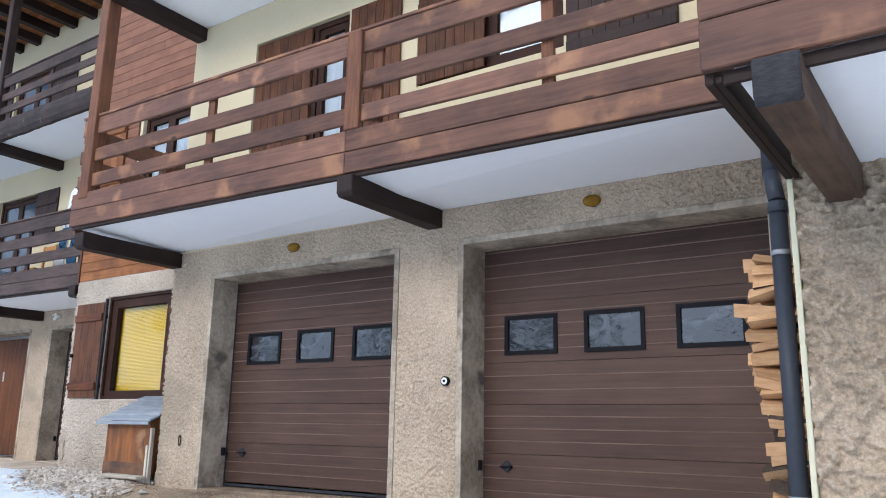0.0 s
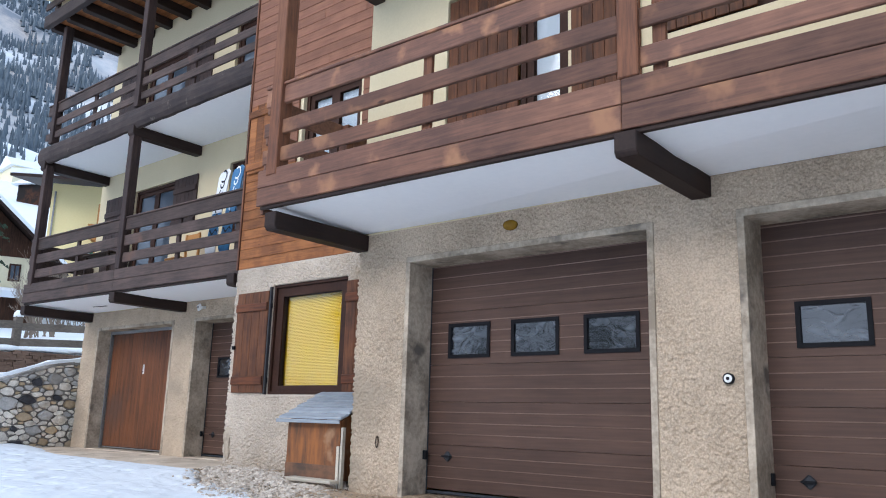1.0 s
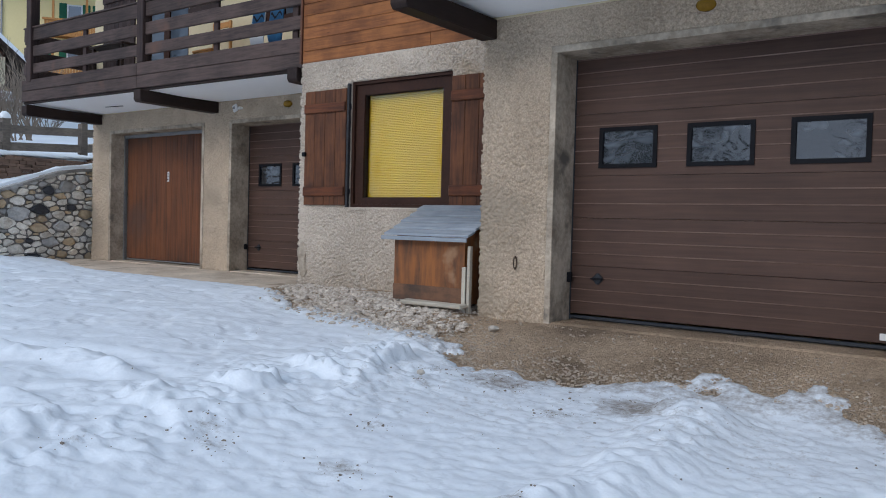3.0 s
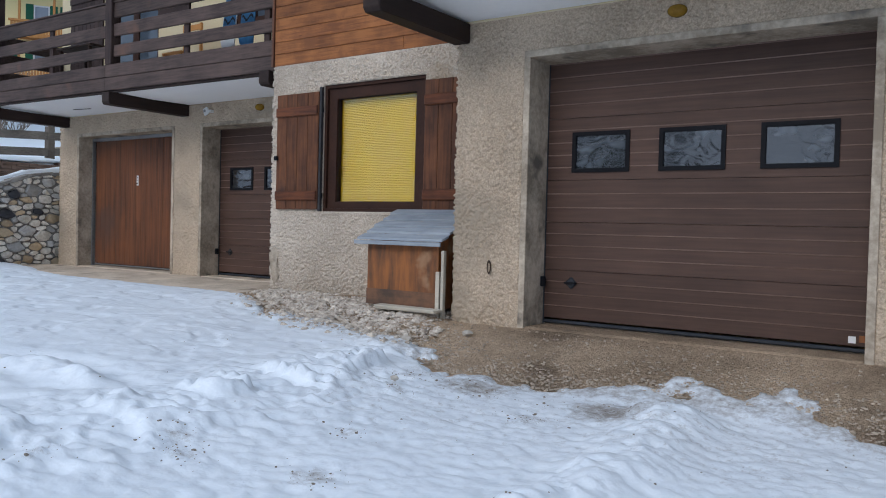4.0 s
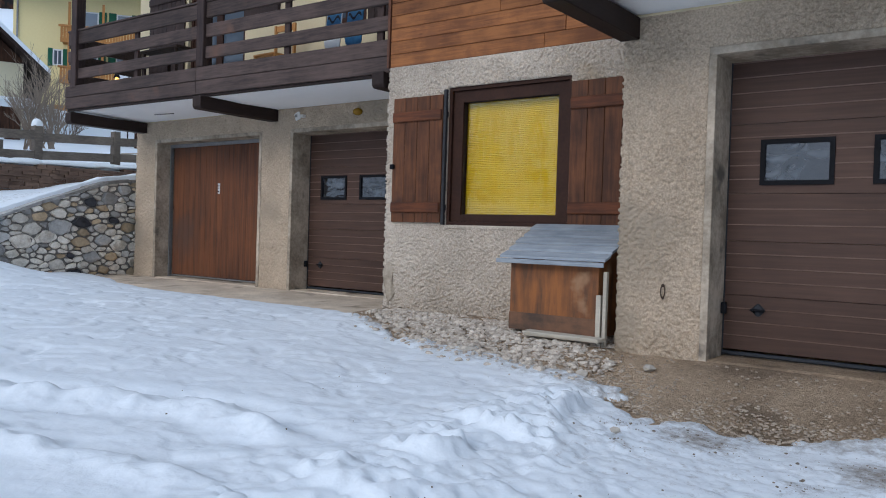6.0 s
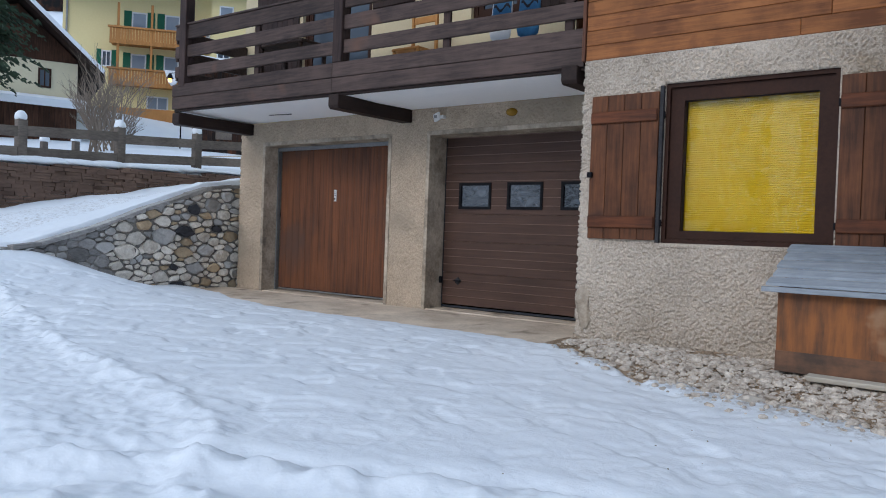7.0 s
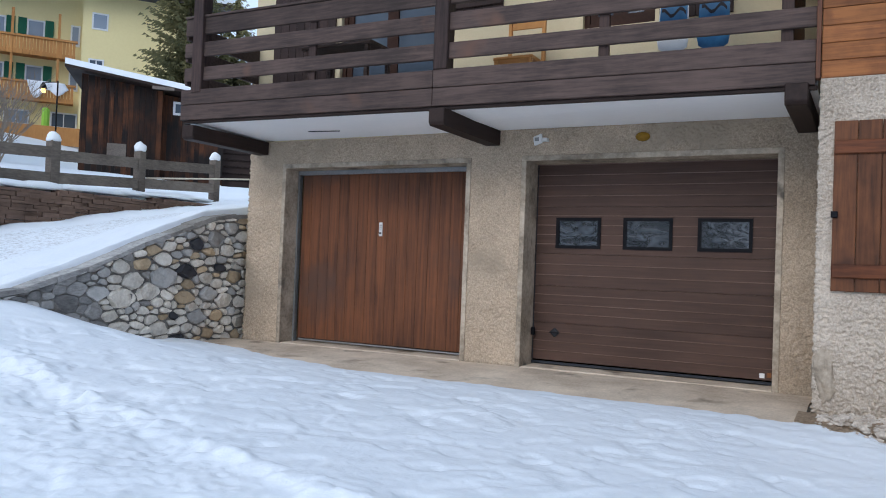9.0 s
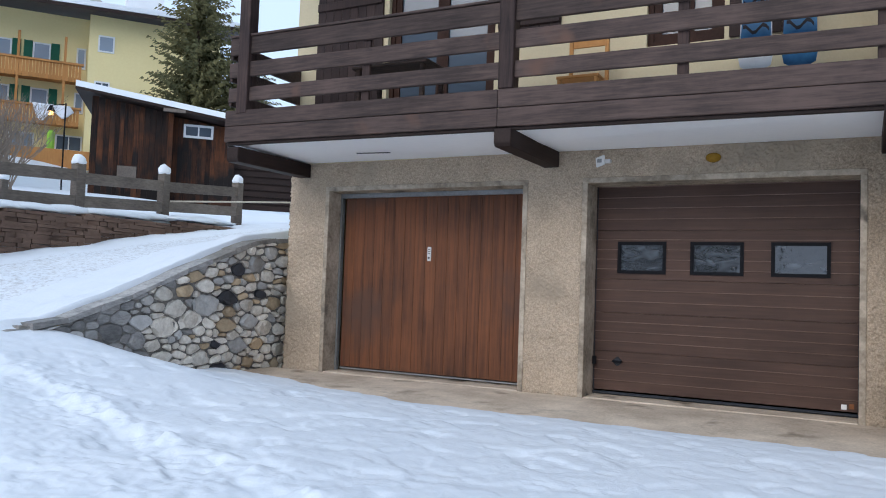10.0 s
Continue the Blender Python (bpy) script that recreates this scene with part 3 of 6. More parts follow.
    b = np.exp(-((x + 23.3) / 0.45) ** 2) * 0.04 * (0.8 + 1.5 * fbm(x * 1.5, y * 1.5, 101, 3)) + np.exp(-((x + 19.15) / 0.3) ** 2) * 0.07 * (1 + fbm(x * 1.8, y * 1.8, 103, 3))
    rut = 0.05 * np.exp(-((x + 20.7) / 0.25) ** 2) + 0.05 * np.exp(-((x + 22.2) / 0.25) ** 2)
    z = z + on_road * smooth(3.5, 5.5, y) * (b - rut + 0.03 * fbm(x * 3, y * 1.2, 105, 3))
    beyond = smooth(-23.7, -24.6, x) * near
    z = z + beyond * (0.06 + 0.10 * fbm(x * 0.8, y * 0.8, 111, 3))
    # nothing of it may stand inside the house
    return np.where((x > -18.55) & (x < 6) & (y > np.where(x < -11.2, 8.0, np.where(x < -8.2, 6.55, 5.99))), np.minimum(z, 0.2), z)


def spread(lo, hi, step, reach, growth):
    mid = list(np.arange(lo, hi + step / 2, step))
    a, s = [], step
    p = mid[-1]
    while p < reach:
        s *= growth
        p += s
        a.append(p)
    b, s = [], step
    p = mid[0]
    while p > -reach:
        s *= growth
        p -= s
        b.append(p)
    return np.array(b[::-1] + mid + a)


gx, gy = spread(-22.5, -3.5, 0.021, 2200, 1.085), spread(0.9, 8.2, 0.021, 2200, 1.085)
X, Y = np.meshgrid(gx, gy)
Z = snow_height(X, Y)
nx_, ny_ = len(gx), len(gy)
idx = np.arange(nx_ * ny_).reshape(ny_, nx_)
quads = np.stack([idx[:-1, :-1], idx[:-1, 1:], idx[1:, 1:], idx[1:, :-1]], -1).reshape(-1, 4)
ground_mesh = mesh_of("ground", np.stack([X, Y, Z], -1).reshape(-1, 3).tolist(), quads.tolist(), SNOW, True)
inside = edge_of_snow(X) - Y
lane_dirt = np.clip(0.55 * np.exp(-(np.clip(inside, 0, 9) / 0.45) ** 2) * smooth(-11.6, -10.8, X), 0, 1)
GRUBBY = ((-6.42, 2.36, 0.20, 0.56), (-7.15, 2.2, 0.18, 0.5), (-6.98, 2.12, 0.15, 0.5), (-7.25, 1.6, 0.15, 0.5), (-6.9, 4.4, 0.42, 0.66), (-5.95, 4.5, 0.48, 0.68), (-5.62, 2.4, 0.2, 0.56), (-7.1, 3.85, 0.12, 0.55),
          (-6.25, 4.0, 0.22, 0.52), (-6.75, 2.95, 0.14, 0.52), (-7.3, 4.2, 0.15, 0.52))
for cx, cy, rad, amt in GRUBBY:
    lane_dirt = np.maximum(lane_dirt, amt * np.exp(-(np.hypot(X - cx, Y - cy) / rad) ** 2))
lane_dirt = np.maximum(lane_dirt, 0.40 * smooth(-7.9, -7.4, X) * smooth(-3, -5, X) * smooth(0.0, 0.3, inside) * smooth(4, 1, inside))
lane_dirt = np.maximum(lane_dirt, 0.45 * smooth(-19.6, -20.3, X) * smooth(-23.0, -22.4, X) * smooth(3, 5, Y) * smooth(40, 20, Y))
at = ground_mesh.attributes.new("dirt", "FLOAT", "POINT")
at.data.foreach_set("value", lane_dirt.reshape(-1).astype(np.float32))
R = np.hypot(X + 8, Y)
rocky = smooth(330, 480, R) * np.clip(0.72 + 1.3 * fbm(X / 60, Y / 60, 131, 4), 0, 1)
at = ground_mesh.attributes.new("rock", "FLOAT", "POINT")
at.data.foreach_set("value", rocky.reshape(-1).astype(np.float32))
tagged(put("ground", ground_mesh), "snow-covered yard, road and mountain slopes, trodden and grubby near the garages", "ground", kind="structure")

# bare, gravelly ground in front of the doors and below the window
bx_, by_ = np.arange(-11.35, 2.0, 0.05), np.arange(3.2, 6.62, 0.05)
BX, BY = np.meshgrid(bx_, by_)
BZ = bare_height(BX, BY) + 0.02 * fbm(BX * 3, BY * 3, 141, 3) * smooth(6.0, 5.6, BY) + 0.008 * fbm(BX * 14, BY * 14, 142, 2)
BZ = BZ + 0.05 * smooth(-8.1, -8.6, BX) * smooth(5.4, 6.3, BY) * (1 + fbm(BX * 2.2, BY * 2.2, 143, 3))
idx = np.arange(BX.size).reshape(BX.shape)
quads = np.stack([idx[:-1, :-1], idx[:-1, 1:], idx[1:, 1:], idx[1:, :-1]], -1).reshape(-1, 4)
tagged(put("dirt_strip", mesh_of("dirt_strip", np.stack([BX, BY, BZ], -1).reshape(-1, 3).tolist(), quads.tolist(), DIRT, True)),
       "bare brown gravelly ground along the garage fronts", "bare ground", kind="structure")


# ---------------------------------------------------------------- the house: walls, slabs, aprons
BASE, LINTEL, SOFF = 0.52, 2.84, 3.21
DOORS_R = ((-7.41, -4.75), (-3.94, -1.28))
DOORS_L = ((-17.86, -15.13), (-14.36, -11.69))
T = 0.06
wall_y("wall_garage_right", (5.97, 6.33), (-8.17, -0.86), (0.0, SOFF), [(a - T, b + T, 0.0, LINTEL + T) for a, b in DOORS_R], ROUGHCAST, "grey-beige roughcast wall round two garage doors")
wall_y("wall_garage_left", (7.95, 8.27), (-18.5, -11.2), (0.0, SOFF), [(a - T, b + T, 0.0, LINTEL + T) for a, b in DOORS_L], ROUGHCAST, "grey-beige roughcast wall round two garage doors")


def roughcast_coat(wall, x, z, y, holes, step, thick, seed, material, lumps=44.0):
    """The thrown-on coat of a wall: a lumpy skin before its face, feathered to nothing at the openings."""
    cuts_x = sorted({x[0], x[1], *[h[0] for h in holes], *[h[1] for h in holes]})
    cuts_z = sorted({z[0], z[1], *[min(max(v, z[0]), z[1]) for h in holes for v in h[2:]]})
    fill = lambda c: np.unique(np.concatenate([np.linspace(a, b, max(2, int((b - a) / step) + 1)) for a, b in zip(c[:-1], c[1:])]).round(5))
    xs, zs = fill(cuts_x), fill(cuts_z)
    X, Z = np.meshgrid(xs, zs)
    U, W = X + 0.05 * fbm(X * 8, Z * 8, seed + 7, 2), Z + 0.05 * fbm(X * 8, Z * 8, seed + 9, 2)
    f = fbm((U + 0.15 * W) * lumps, W * lumps * 1.1, seed, 2, 0.6) + 0.35 * vnoise(X * 13, Z * 13, seed + 5)
    h = (smooth(-0.30, 0.12, f) * 0.75 + 0.5 * np.clip(f, 0, 0.6)) * (0.8 + 0.6 * fbm(X * 2.2, Z * 2.2, seed + 3, 2)) * thick
    h[:, 0] = h[:, -1] = 0
    edge = np.zeros_like(X, bool)
    cx, cz = (xs[:-1] + xs[1:]) / 2, (zs[:-1] + zs[1:]) / 2
    CX, CZ = np.meshgrid(cx, cz)
    keep = np.ones_like(CX, bool)
    for a, b, c, d in holes:
        keep &= ~((CX > a) & (CX < b) & (CZ > c) & (CZ < d))
        edge |= (X >= a - 1e-4) & (X <= b + 1e-4) & (Z >= c - 1e-4) & (Z <= d + 1e-4)
    h[edge] = 0
    X[:, 1] = xs[0] - 0.8 * h[:, 1] + 0.002
    Y = y + 0.001 - h - 0.003 * (h > 0)
    n = len(xs)
    V = np.stack((X.ravel(), Y.ravel(), Z.ravel()), 1).tolist()
    R, C = np.nonzero(keep)
    F = np.stack((R * n + C, R * n + C + 1, (R + 1) * n + C + 1, (R + 1) * n + C), 1).tolist()
    return put("roughcast_coat", mesh_of("roughcast_coat", V, F, material, True), wall)


roughcast_coat(bpy.data.objects["wall_garage_right"], (-8.17, -0.86), (0.3, SOFF - 0.012), 5.97, [(a - T, b + T, 0.0, LINTEL + T) for a, b in DOORS_R], 0.0085, 0.017, 411, ROUGHCAST)
roughcast_coat(bpy.data.objects["wall_garage_left"], (-18.5, -11.2), (0.3, SOFF - 0.012), 7.95, [(a - T, b + T, 0.0, LINTEL + T) for a, b in DOORS_L], 0.0105, 0.017, 421, ROUGHCAST)
WIN = (-10.42, -8.97, 1.50, 2.94)
wall_y("wall_bay", (6.55, 6.85), (-11.25, -8.17), (0.0, 3.23), [WIN], ROUGHCAST_PALE, "pale roughcast wall with a shuttered window")
roughcast_coat(bpy.data.objects["wall_bay"], (-11.25, -8.17), (0.3, 3.215), 6.55, [WIN], 0.0070, 0.022, 431, ROUGHCAST_PALE, 50.0)
bm = bmesh.new()
bmesh.ops.create_icosphere(bm, subdivisions=4, radius=1)
for v in bm.verts:
    w_ = 1 + 0.5 * noise.noise(v.co * 1.4) + 0.25 * noise.noise(v.co * 4.0)
    v.co = Vector((-11.16 + v.co.x * 0.085 * w_, 6.552 + v.co.y * 0.040 * w_, 0.86 + v.co.z * 0.20 * w_))
me = bpy.data.meshes.new("cement_patch")
bm.to_mesh(me)
bm.free()
me.materials.append(CONCRETE)
me.shade_smooth()
put("cement_patch", me, bpy.data.objects["wall_bay"], "smooth grey cement patch")
box("wall_bay_side", (-11.25, -11.0), (6.852, 7.95), (0, 3.2), ROUGHCAST_PALE, bevel=0)
box("wall_step", (-8.17, -7.9), (6.332, 6.55), (0, 3.2), ROUGHCAST, bevel=0)
box("wall_end_left", (-18.5, -18.2), (8.272, 17), (0, 9.75), CREAM, bevel=0)
box("wall_back", (-18.5, 6), (17.0, 17.3), (0, 9.75), CREAM, bevel=0)
box("wall_inner_left", (-11.2, -11.0), (8.272, 16.99), (0, 9.75), CREAM, bevel=0)
box("floor_garage", (-18.4, 5.9), (8.30, 16.9), (0.3, 0.5), APRON, bevel=0)
box("floor_garage_right", (-8.1, -0.9), (6.36, 8.29), (0.3, 0.5), APRON, bevel=0)
box("ceiling_garage", (-18.2, 5.9), (8.30, 16.98), (3.0, 3.2), SOFFIT, bevel=0)
for n_, lb in (("wall_bay_side", "pale roughcast return wall"), ("wall_step", "roughcast return wall at the step of the house"), ("wall_end_left", "cream plastered end wall"),
               ("wall_back", "cream plastered back wall"), ("wall_inner_left", "plastered party wall")):
    tagged(bpy.data.objects[n_], lb, "wall", kind="structure")
tagged(bpy.data.objects["floor_garage"], "concrete garage floor", "floor", kind="structure")
tagged(bpy.data.objects["floor_garage_right"], "concrete garage floor", "floor", kind="structure")
tagged(bpy.data.objects["ceiling_garage"], "white garage ceiling", "ceiling", kind="structure")

# upper storeys, cream plaster, with their windows' openings
wall_y("wall_upper_right", (5.97, 6.27), (-8.17, -0.86), (SOFF, 9.0), [(-7.0, -5.5, 3.5, 5.70), (-4.55, -2.9, 4.55, 5.70)], CREAM, "cream plastered upper wall behind a balcony")
wall_y("wall_upper_left", (7.95, 8.25), (-18.5, -11.2), (SOFF, 9.75), [(-17.05, -15.55, 3.5, 5.68), (-13.75, -12.95, 4.3, 5.68), (-17.05, -15.55, 6.5, 8.5), (-13.9, -12.6, 7.2, 8.5)], CREAM, "cream plastered upper wall behind balconies")
wall_y("wall_bay_upper", (6.58, 6.85), (-11.22, -8.17), (3.235, 9.75), [(-10.1, -8.95, 4.35, 5.65)], CREAM, "timber-clad upper wall of the bay")
box("wall_bay_upper_side", (-11.22, -11.0), (6.852, 7.94), (3.235, 9.75), CREAM, bevel=0)
tagged(bpy.data.objects["wall_bay_upper_side"], "cream return wall of the bay", "wall", kind="structure")
box("roof_slab", (-18.5, 6.0), (5.98, 17.3), (9.77, 9.95), CREAM, bevel=0)
tagged(bpy.data.objects["roof_slab"], "roof slab of the house", "roof", kind="structure")

# concrete bands round the garage openings
for doors, y0 in ((DOORS_R, 5.97), (DOORS_L, 7.95)):
    for a, b in doors:
        for x, z in (((a - T, a), (0.3, LINTEL)), ((b, b + T), (0.3, LINTEL)), ((a - T, b + T), (LINTEL, LINTEL + T))):
            tagged(box("trim", x, (y0 - 0.014, y0 + 0.37), z, CONCRETE, bevel=0.004), "stained concrete band round a garage opening", "trim", kind="structure")
        tagged(box("door_sill", (a, b), (y0 + 0.0, y0 + 0.5), (0.3, 0.498), DIRT if y0 < 7 else APRON, bevel=0.01), "worn, earth-stained concrete sill under a garage door", "sill", kind="structure")

V, F = [], []
ax_, ay_ = np.arange(-18.68, -11.25, 0.08), np.arange(6.0, 7.97, 0.08)
AX, AY = np.meshgrid(ax_, ay_)
AZ = 0.43 + 0.06 * smooth(6.0, 7.9, AY) + 0.012 * fbm(AX * 1.2, AY * 1.2, 151, 3)
idx = np.arange(AX.size).reshape(AX.shape)
quads = np.stack([idx[:-1, :-1], idx[:-1, 1:], idx[1:, 1:], idx[1:, :-1]], -1).reshape(-1, 4)
tagged(put("pavement", mesh_of("pavement", np.stack([AX, AY, AZ], -1).reshape(-1, 3).tolist(), quads.tolist(), APRON, True)),
       "stained concrete apron in front of two garages", "pavement", kind="structure")


# ---------------------------------------------------------------- garage doors
def garage_door():
    """Sectional door with ribbed sections, three small windows, a handle and a bottom seal."""
    d = root("garage_door", (-6.08, 6.35, BASE), "closed brown ribbed sectional garage door with three windows", "garage door", "garage doors")
    x0, x1, top, y = -7.47, -4.69, 2.95, 6.33
    wins = [(-7.153, -6.642), (-6.36, -5.84), (-5.55, -5.02)]
    edges = [BASE + 0.035, 0.99, 1.42, 1.795, 2.345, top]
    for s in range(5):
        z0, z1 = edges[s], edges[s + 1]
        n = max(2, round((z1 - z0) / 0.118))
        holes = [(a, b) for a, b in wins] if s == 3 else []
        hz = (1.875, 2.205)
        prof = []
        for i in range(n):
            a, b = z0 + (z1 - z0) * i / n, z0 + (z1 - z0) * (i + 1) / n
            g = 0.010 if i else 0.004
            prof += [(a + 0.001, 0.005), (a + g, 0.0), (b - 0.003, 0.0)]
        prof += [(z1 - 0.001, 0.006)]
        zs = sorted({*[p[0] for p in prof], *(hz if holes else ())})
        dep = lambda z: float(np.interp(z, [p[0] for p in prof], [p[1] for p in prof]))
        xs = sorted({x0, x1, *[q for h in holes for q in h]})
        bm = bmesh.new()
        grid = {(i, k): bm.verts.new((xs[i], y + dep(zs[k]), zs[k])) for i in range(len(xs)) for k in range(len(zs))}
        for i in range(len(xs) - 1):
            for k in range(len(zs) - 1):
                if any(h[0] <= xs[i] < h[1] - 1e-6 for h in holes) and hz[0] - 1e-6 <= zs[k] < hz[1] - 1e-6:
                    continue
                bm.faces.new((grid[i, k], grid[i + 1, k], grid[i + 1, k + 1], grid[i, k + 1]))
        r = bmesh.ops.extrude_face_region(bm, geom=bm.faces[:])
        for v in [e for e in r["geom"] if isinstance(e, bmesh.types.BMVert)]:
            v.co.y = y + 0.045
        bmesh.ops.recalc_face_normals(bm, faces=bm.faces[:])
        me = bpy.data.meshes.new("section")
        bm.to_mesh(me)
        bm.free()
        me.materials.append(DOOR_FOIL)
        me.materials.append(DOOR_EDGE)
        # downward groove faces take the paler colour, a painted gleam on worn edges
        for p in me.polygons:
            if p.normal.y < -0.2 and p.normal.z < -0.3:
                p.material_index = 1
        put("section", me, d)
    for a, b in wins:
        f = put("window", frame_mesh("window", (a - 0.012, b + 0.012), (1.862, 2.218), (y - 0.014, y + 0.05), 0.036, BLACK), d, "black-framed window of cloudy acrylic")
        box("pane", (a + 0.025, b - 0.025), (y + 0.004, y + 0.012), (1.896, 2.184), PANE_ACRYLIC, f, "cloudy acrylic pane", bevel=0)
    hnd = box("handle", (-7.182, -7.098), (y - 0.012, y + 0.002), (0.838, 0.922), RUBBER, d, "black plastic door handle", bevel=0.012)
    for v in hnd.data.vertices:
        dx, dz = v.co.x + 7.14, v.co.z - 0.88
        v.co.x, v.co.z = -7.14 + (dx - dz) * 0.7071, 0.88 + (dx + dz) * 0.7071
    box("grip", (-7.195, -7.085), (y - 0.045, y - 0.021), (0.872, 0.89), BLACK, d, "", 0.004)
    box("bottom_seal", (x0, x1), (y - 0.006, y + 0.03), (BASE - 0.012, BASE + 0.018), RUBBER, d, "dark rubber seal", 0.008)
    for sx in (-7.409, -4.759):
        box("side_seal", (sx, sx + 0.008), (y - 0.02, y - 0.004), (BASE - 0.02, 2.838), RUBBER, d, "dark side seal", 0.003)
    box("hinge_bracket", (-7.405, -7.365), (y - 0.09, y - 0.052), (0.84, 0.93), BLACK, d, "black hinge bracket", 0.004)
    box("sticker", (-4.905, -4.855), (y - 0.004, y - 0.001), (BASE + 0.055, BASE + 0.105), WHITE_PLASTIC, d, "small white sticker", 0)
    box("sticker", (-4.835, -4.79), (y - 0.004, y - 0.001), (BASE + 0.065, BASE + 0.115), BOX_PLY, d, "small brown sticker", 0)
    return d


door = garage_door()
copy_thing(door, pose(-6.08 + 3.45, 6.35, BASE - 0.015))
copy_thing(door, pose(-6.08 - 6.94, 6.35 + 1.97, BASE))

pd = root("plank_garage_door", (-16.5, 8.27, BASE), "closed weathered brown vertical-plank up-and-over garage door", "garage door")
px0, px1 = -17.80, -15.17
for i in range(17):
    a = px0 + (px1 - px0) * i / 17
    b = px0 + (px1 - px0) * (i + 1) / 17
    box("plank", (a + 0.001, b - 0.001), (8.25 + random.uniform(-0.001, 0.001), 8.275), (BASE + 0.03, 2.79), DOOR_PLANK, pd, bevel=0.003)
box("backing", (px0, px1), (8.277, 8.30), (BASE + 0.02, 2.8), WOOD_BEAM, pd, bevel=0)
put("metal_frame", frame_mesh("metal_frame", (-17.855, -15.135), (BASE - 0.08, 2.835), (8.20, 8.26), (0.026, 0.03, 0.055), GALV), pd, "galvanised steel frame")
box("bottom_rail", (px0, px1), (8.235, 8.248), (BASE + 0.0, BASE + 0.02), GALV, pd, "worn metal bottom rail", 0.003)
pl = box("lock_plate", (-16.527, -16.473), (8.235, 8.249), (1.96, 2.14), WHITE_PLASTIC, pd, "white lock plate", 0.006)
tube("keyhole", (-16.5, 8.225, 2.0), (-16.5, 8.2345, 2.0), 0.012, BLACK, pl, sides=10)
for k in range(3):
    box("print_bar", (-16.517, -16.483), (8.2335, 8.2348), (2.05 + k * 0.025, 2.058 + k * 0.025), BLACK, pl, bevel=0)


# ---------------------------------------------------------------- balconies
def rails_and_fascia(parent, x, y, wood, post_wood, posts, battens, z=SOFF, rail_z=((3.685, 3.835), (3.98, 4.13), (4.31, 4.51)), joints=(), fascia=((3.235, 3.42), (3.426, 3.61)), pw=0.16):
    cuts = [x[0], *joints, x[1]]
    for z0, z1 in fascia:
        for a, b in zip(cuts, cuts[1:]):
            box("fascia_board", (a + 0.002, b - 0.002), (y, y + 0.045), (z0, z1), wood, parent, bevel=0.006, wob=0.0015)
    for z0, z1 in rail_z:
        for a, b in zip(cuts, cuts[1:]):
            box("rail", (a + 0.003, b - 0.003), (y + 0.035, y + 0.075), (z0, z1), wood, parent, bevel=0.007, wob=0.003)
    box("handrail_cap", (x[0], x[1]), (y + 0.02, y + 0.10), (rail_z[-1][1] + 0.003, rail_z[-1][1] + 0.032), wood, parent, bevel=0.006)
    for p, z0, z1 in posts:
        tall = z1 > rail_z[-1][1] + 0.1
        box("post", (p - pw / 2, p + pw / 2), (y - 0.012, y + (0.15 if tall else 0.032)), (z0, z1 if tall else rail_z[-1][1]), post_wood, parent, "tall square post" if tall else "", bevel=0.009)
    for p in battens:
        box("batten", (p - 0.05, p + 0.05), (y + 0.078, y + 0.118), (z + 0.25, rail_z[-1][1] - 0.02), post_wood, parent, bevel=0.005)


def beam(parent, x, y, z, wood, label=""):
    """A cantilever beam with a chamfered lower nose."""
    x0, x1, y0, y1, z0, z1 = *x, *y, *z
    bm = bmesh.new()
    prof = [(y0, z1), (y0, z0 + 0.035), (y0 + 0.03, z0), (y1, z0), (y1, z1)]
    a = [bm.verts.new((x0, *p)) for p in prof]
    b = [bm.verts.new((x1, *p)) for p in prof]
    bm.faces.new(a)
    bm.faces.new(b[::-1])
    for i in range(5):
        bm.faces.new((a[i], b[i], b[(i + 1) % 5], a[(i + 1) % 5]))
    bmesh.ops.recalc_face_normals(bm, faces=bm.faces[:])
    bmesh.ops.bevel(bm, geom=bm.edges[:], offset=0.008, segments=1, affect="EDGES")
    me = bpy.data.meshes.new("beam")
    bm.to_mesh(me)
    bm.free()
    me.materials.append(wood)
    return put("beam", me, parent, label)


rb = root("balcony", (-4.6, 5.3, SOFF), "red-brown stained timber balcony with a white soffit", "balcony")
box("slab", (-8.30, -0.86), (4.76, 5.965), (SOFF, SOFF + 0.19), SOFFIT, rb, "white painted soffit", bevel=0.0)
box("drip_board", (-8.38, -0.9), (4.715, 4.757), (3.20, 3.235), WOOD_BEAM, rb, "dark lower edge board", 0.004)
rails_and_fascia(rb, (-8.42, -0.9), 4.69, WOOD_RED, WOOD_POST, [(-8.20, 3.61, 6.2), (-4.25, 3.61, 4.5)], [-6.2, -4.05, -2.45], joints=(-4.31,))
for xx in (-8.13, -4.27):
    beam(rb, (xx - 0.085, xx + 0.085), (4.66, 5.965), (3.03, 3.208), WOOD_BEAM, "dark cantilever beam")
for z0, z1 in ((3.235, 3.42), (3.426, 3.61), (3.685, 3.835), (3.98, 4.13), (4.31, 4.51)):
    box("side_rail", (-8.40, -8.36), (4.737, 6.5), (z0, z1), WOOD_RED, rb, bevel=0.006)
box("side_post", (-8.40, -8.26), (5.75, 5.85), (3.61, 4.5), WOOD_POST, rb, bevel=0.006)
# the storey above
def lean_along(parent, x0, slope):
    """Let the boards fall gently along the facade."""
    for ob in parent.children:
        if ob.name.split(".")[0] in ("fascia_board", "rail", "handrail_cap", "drip_board", "batten", "slab"):
            back = ob.data.vertices[0].co.y if ob.name.split(".")[0] != "slab" else min(v.co.y for v in ob.data.vertices)
            for v in ob.data.vertices:
                v.co.z += (v.co.x - x0) * slope * (0.3 if v.co.y > back + 0.6 else 1.0)


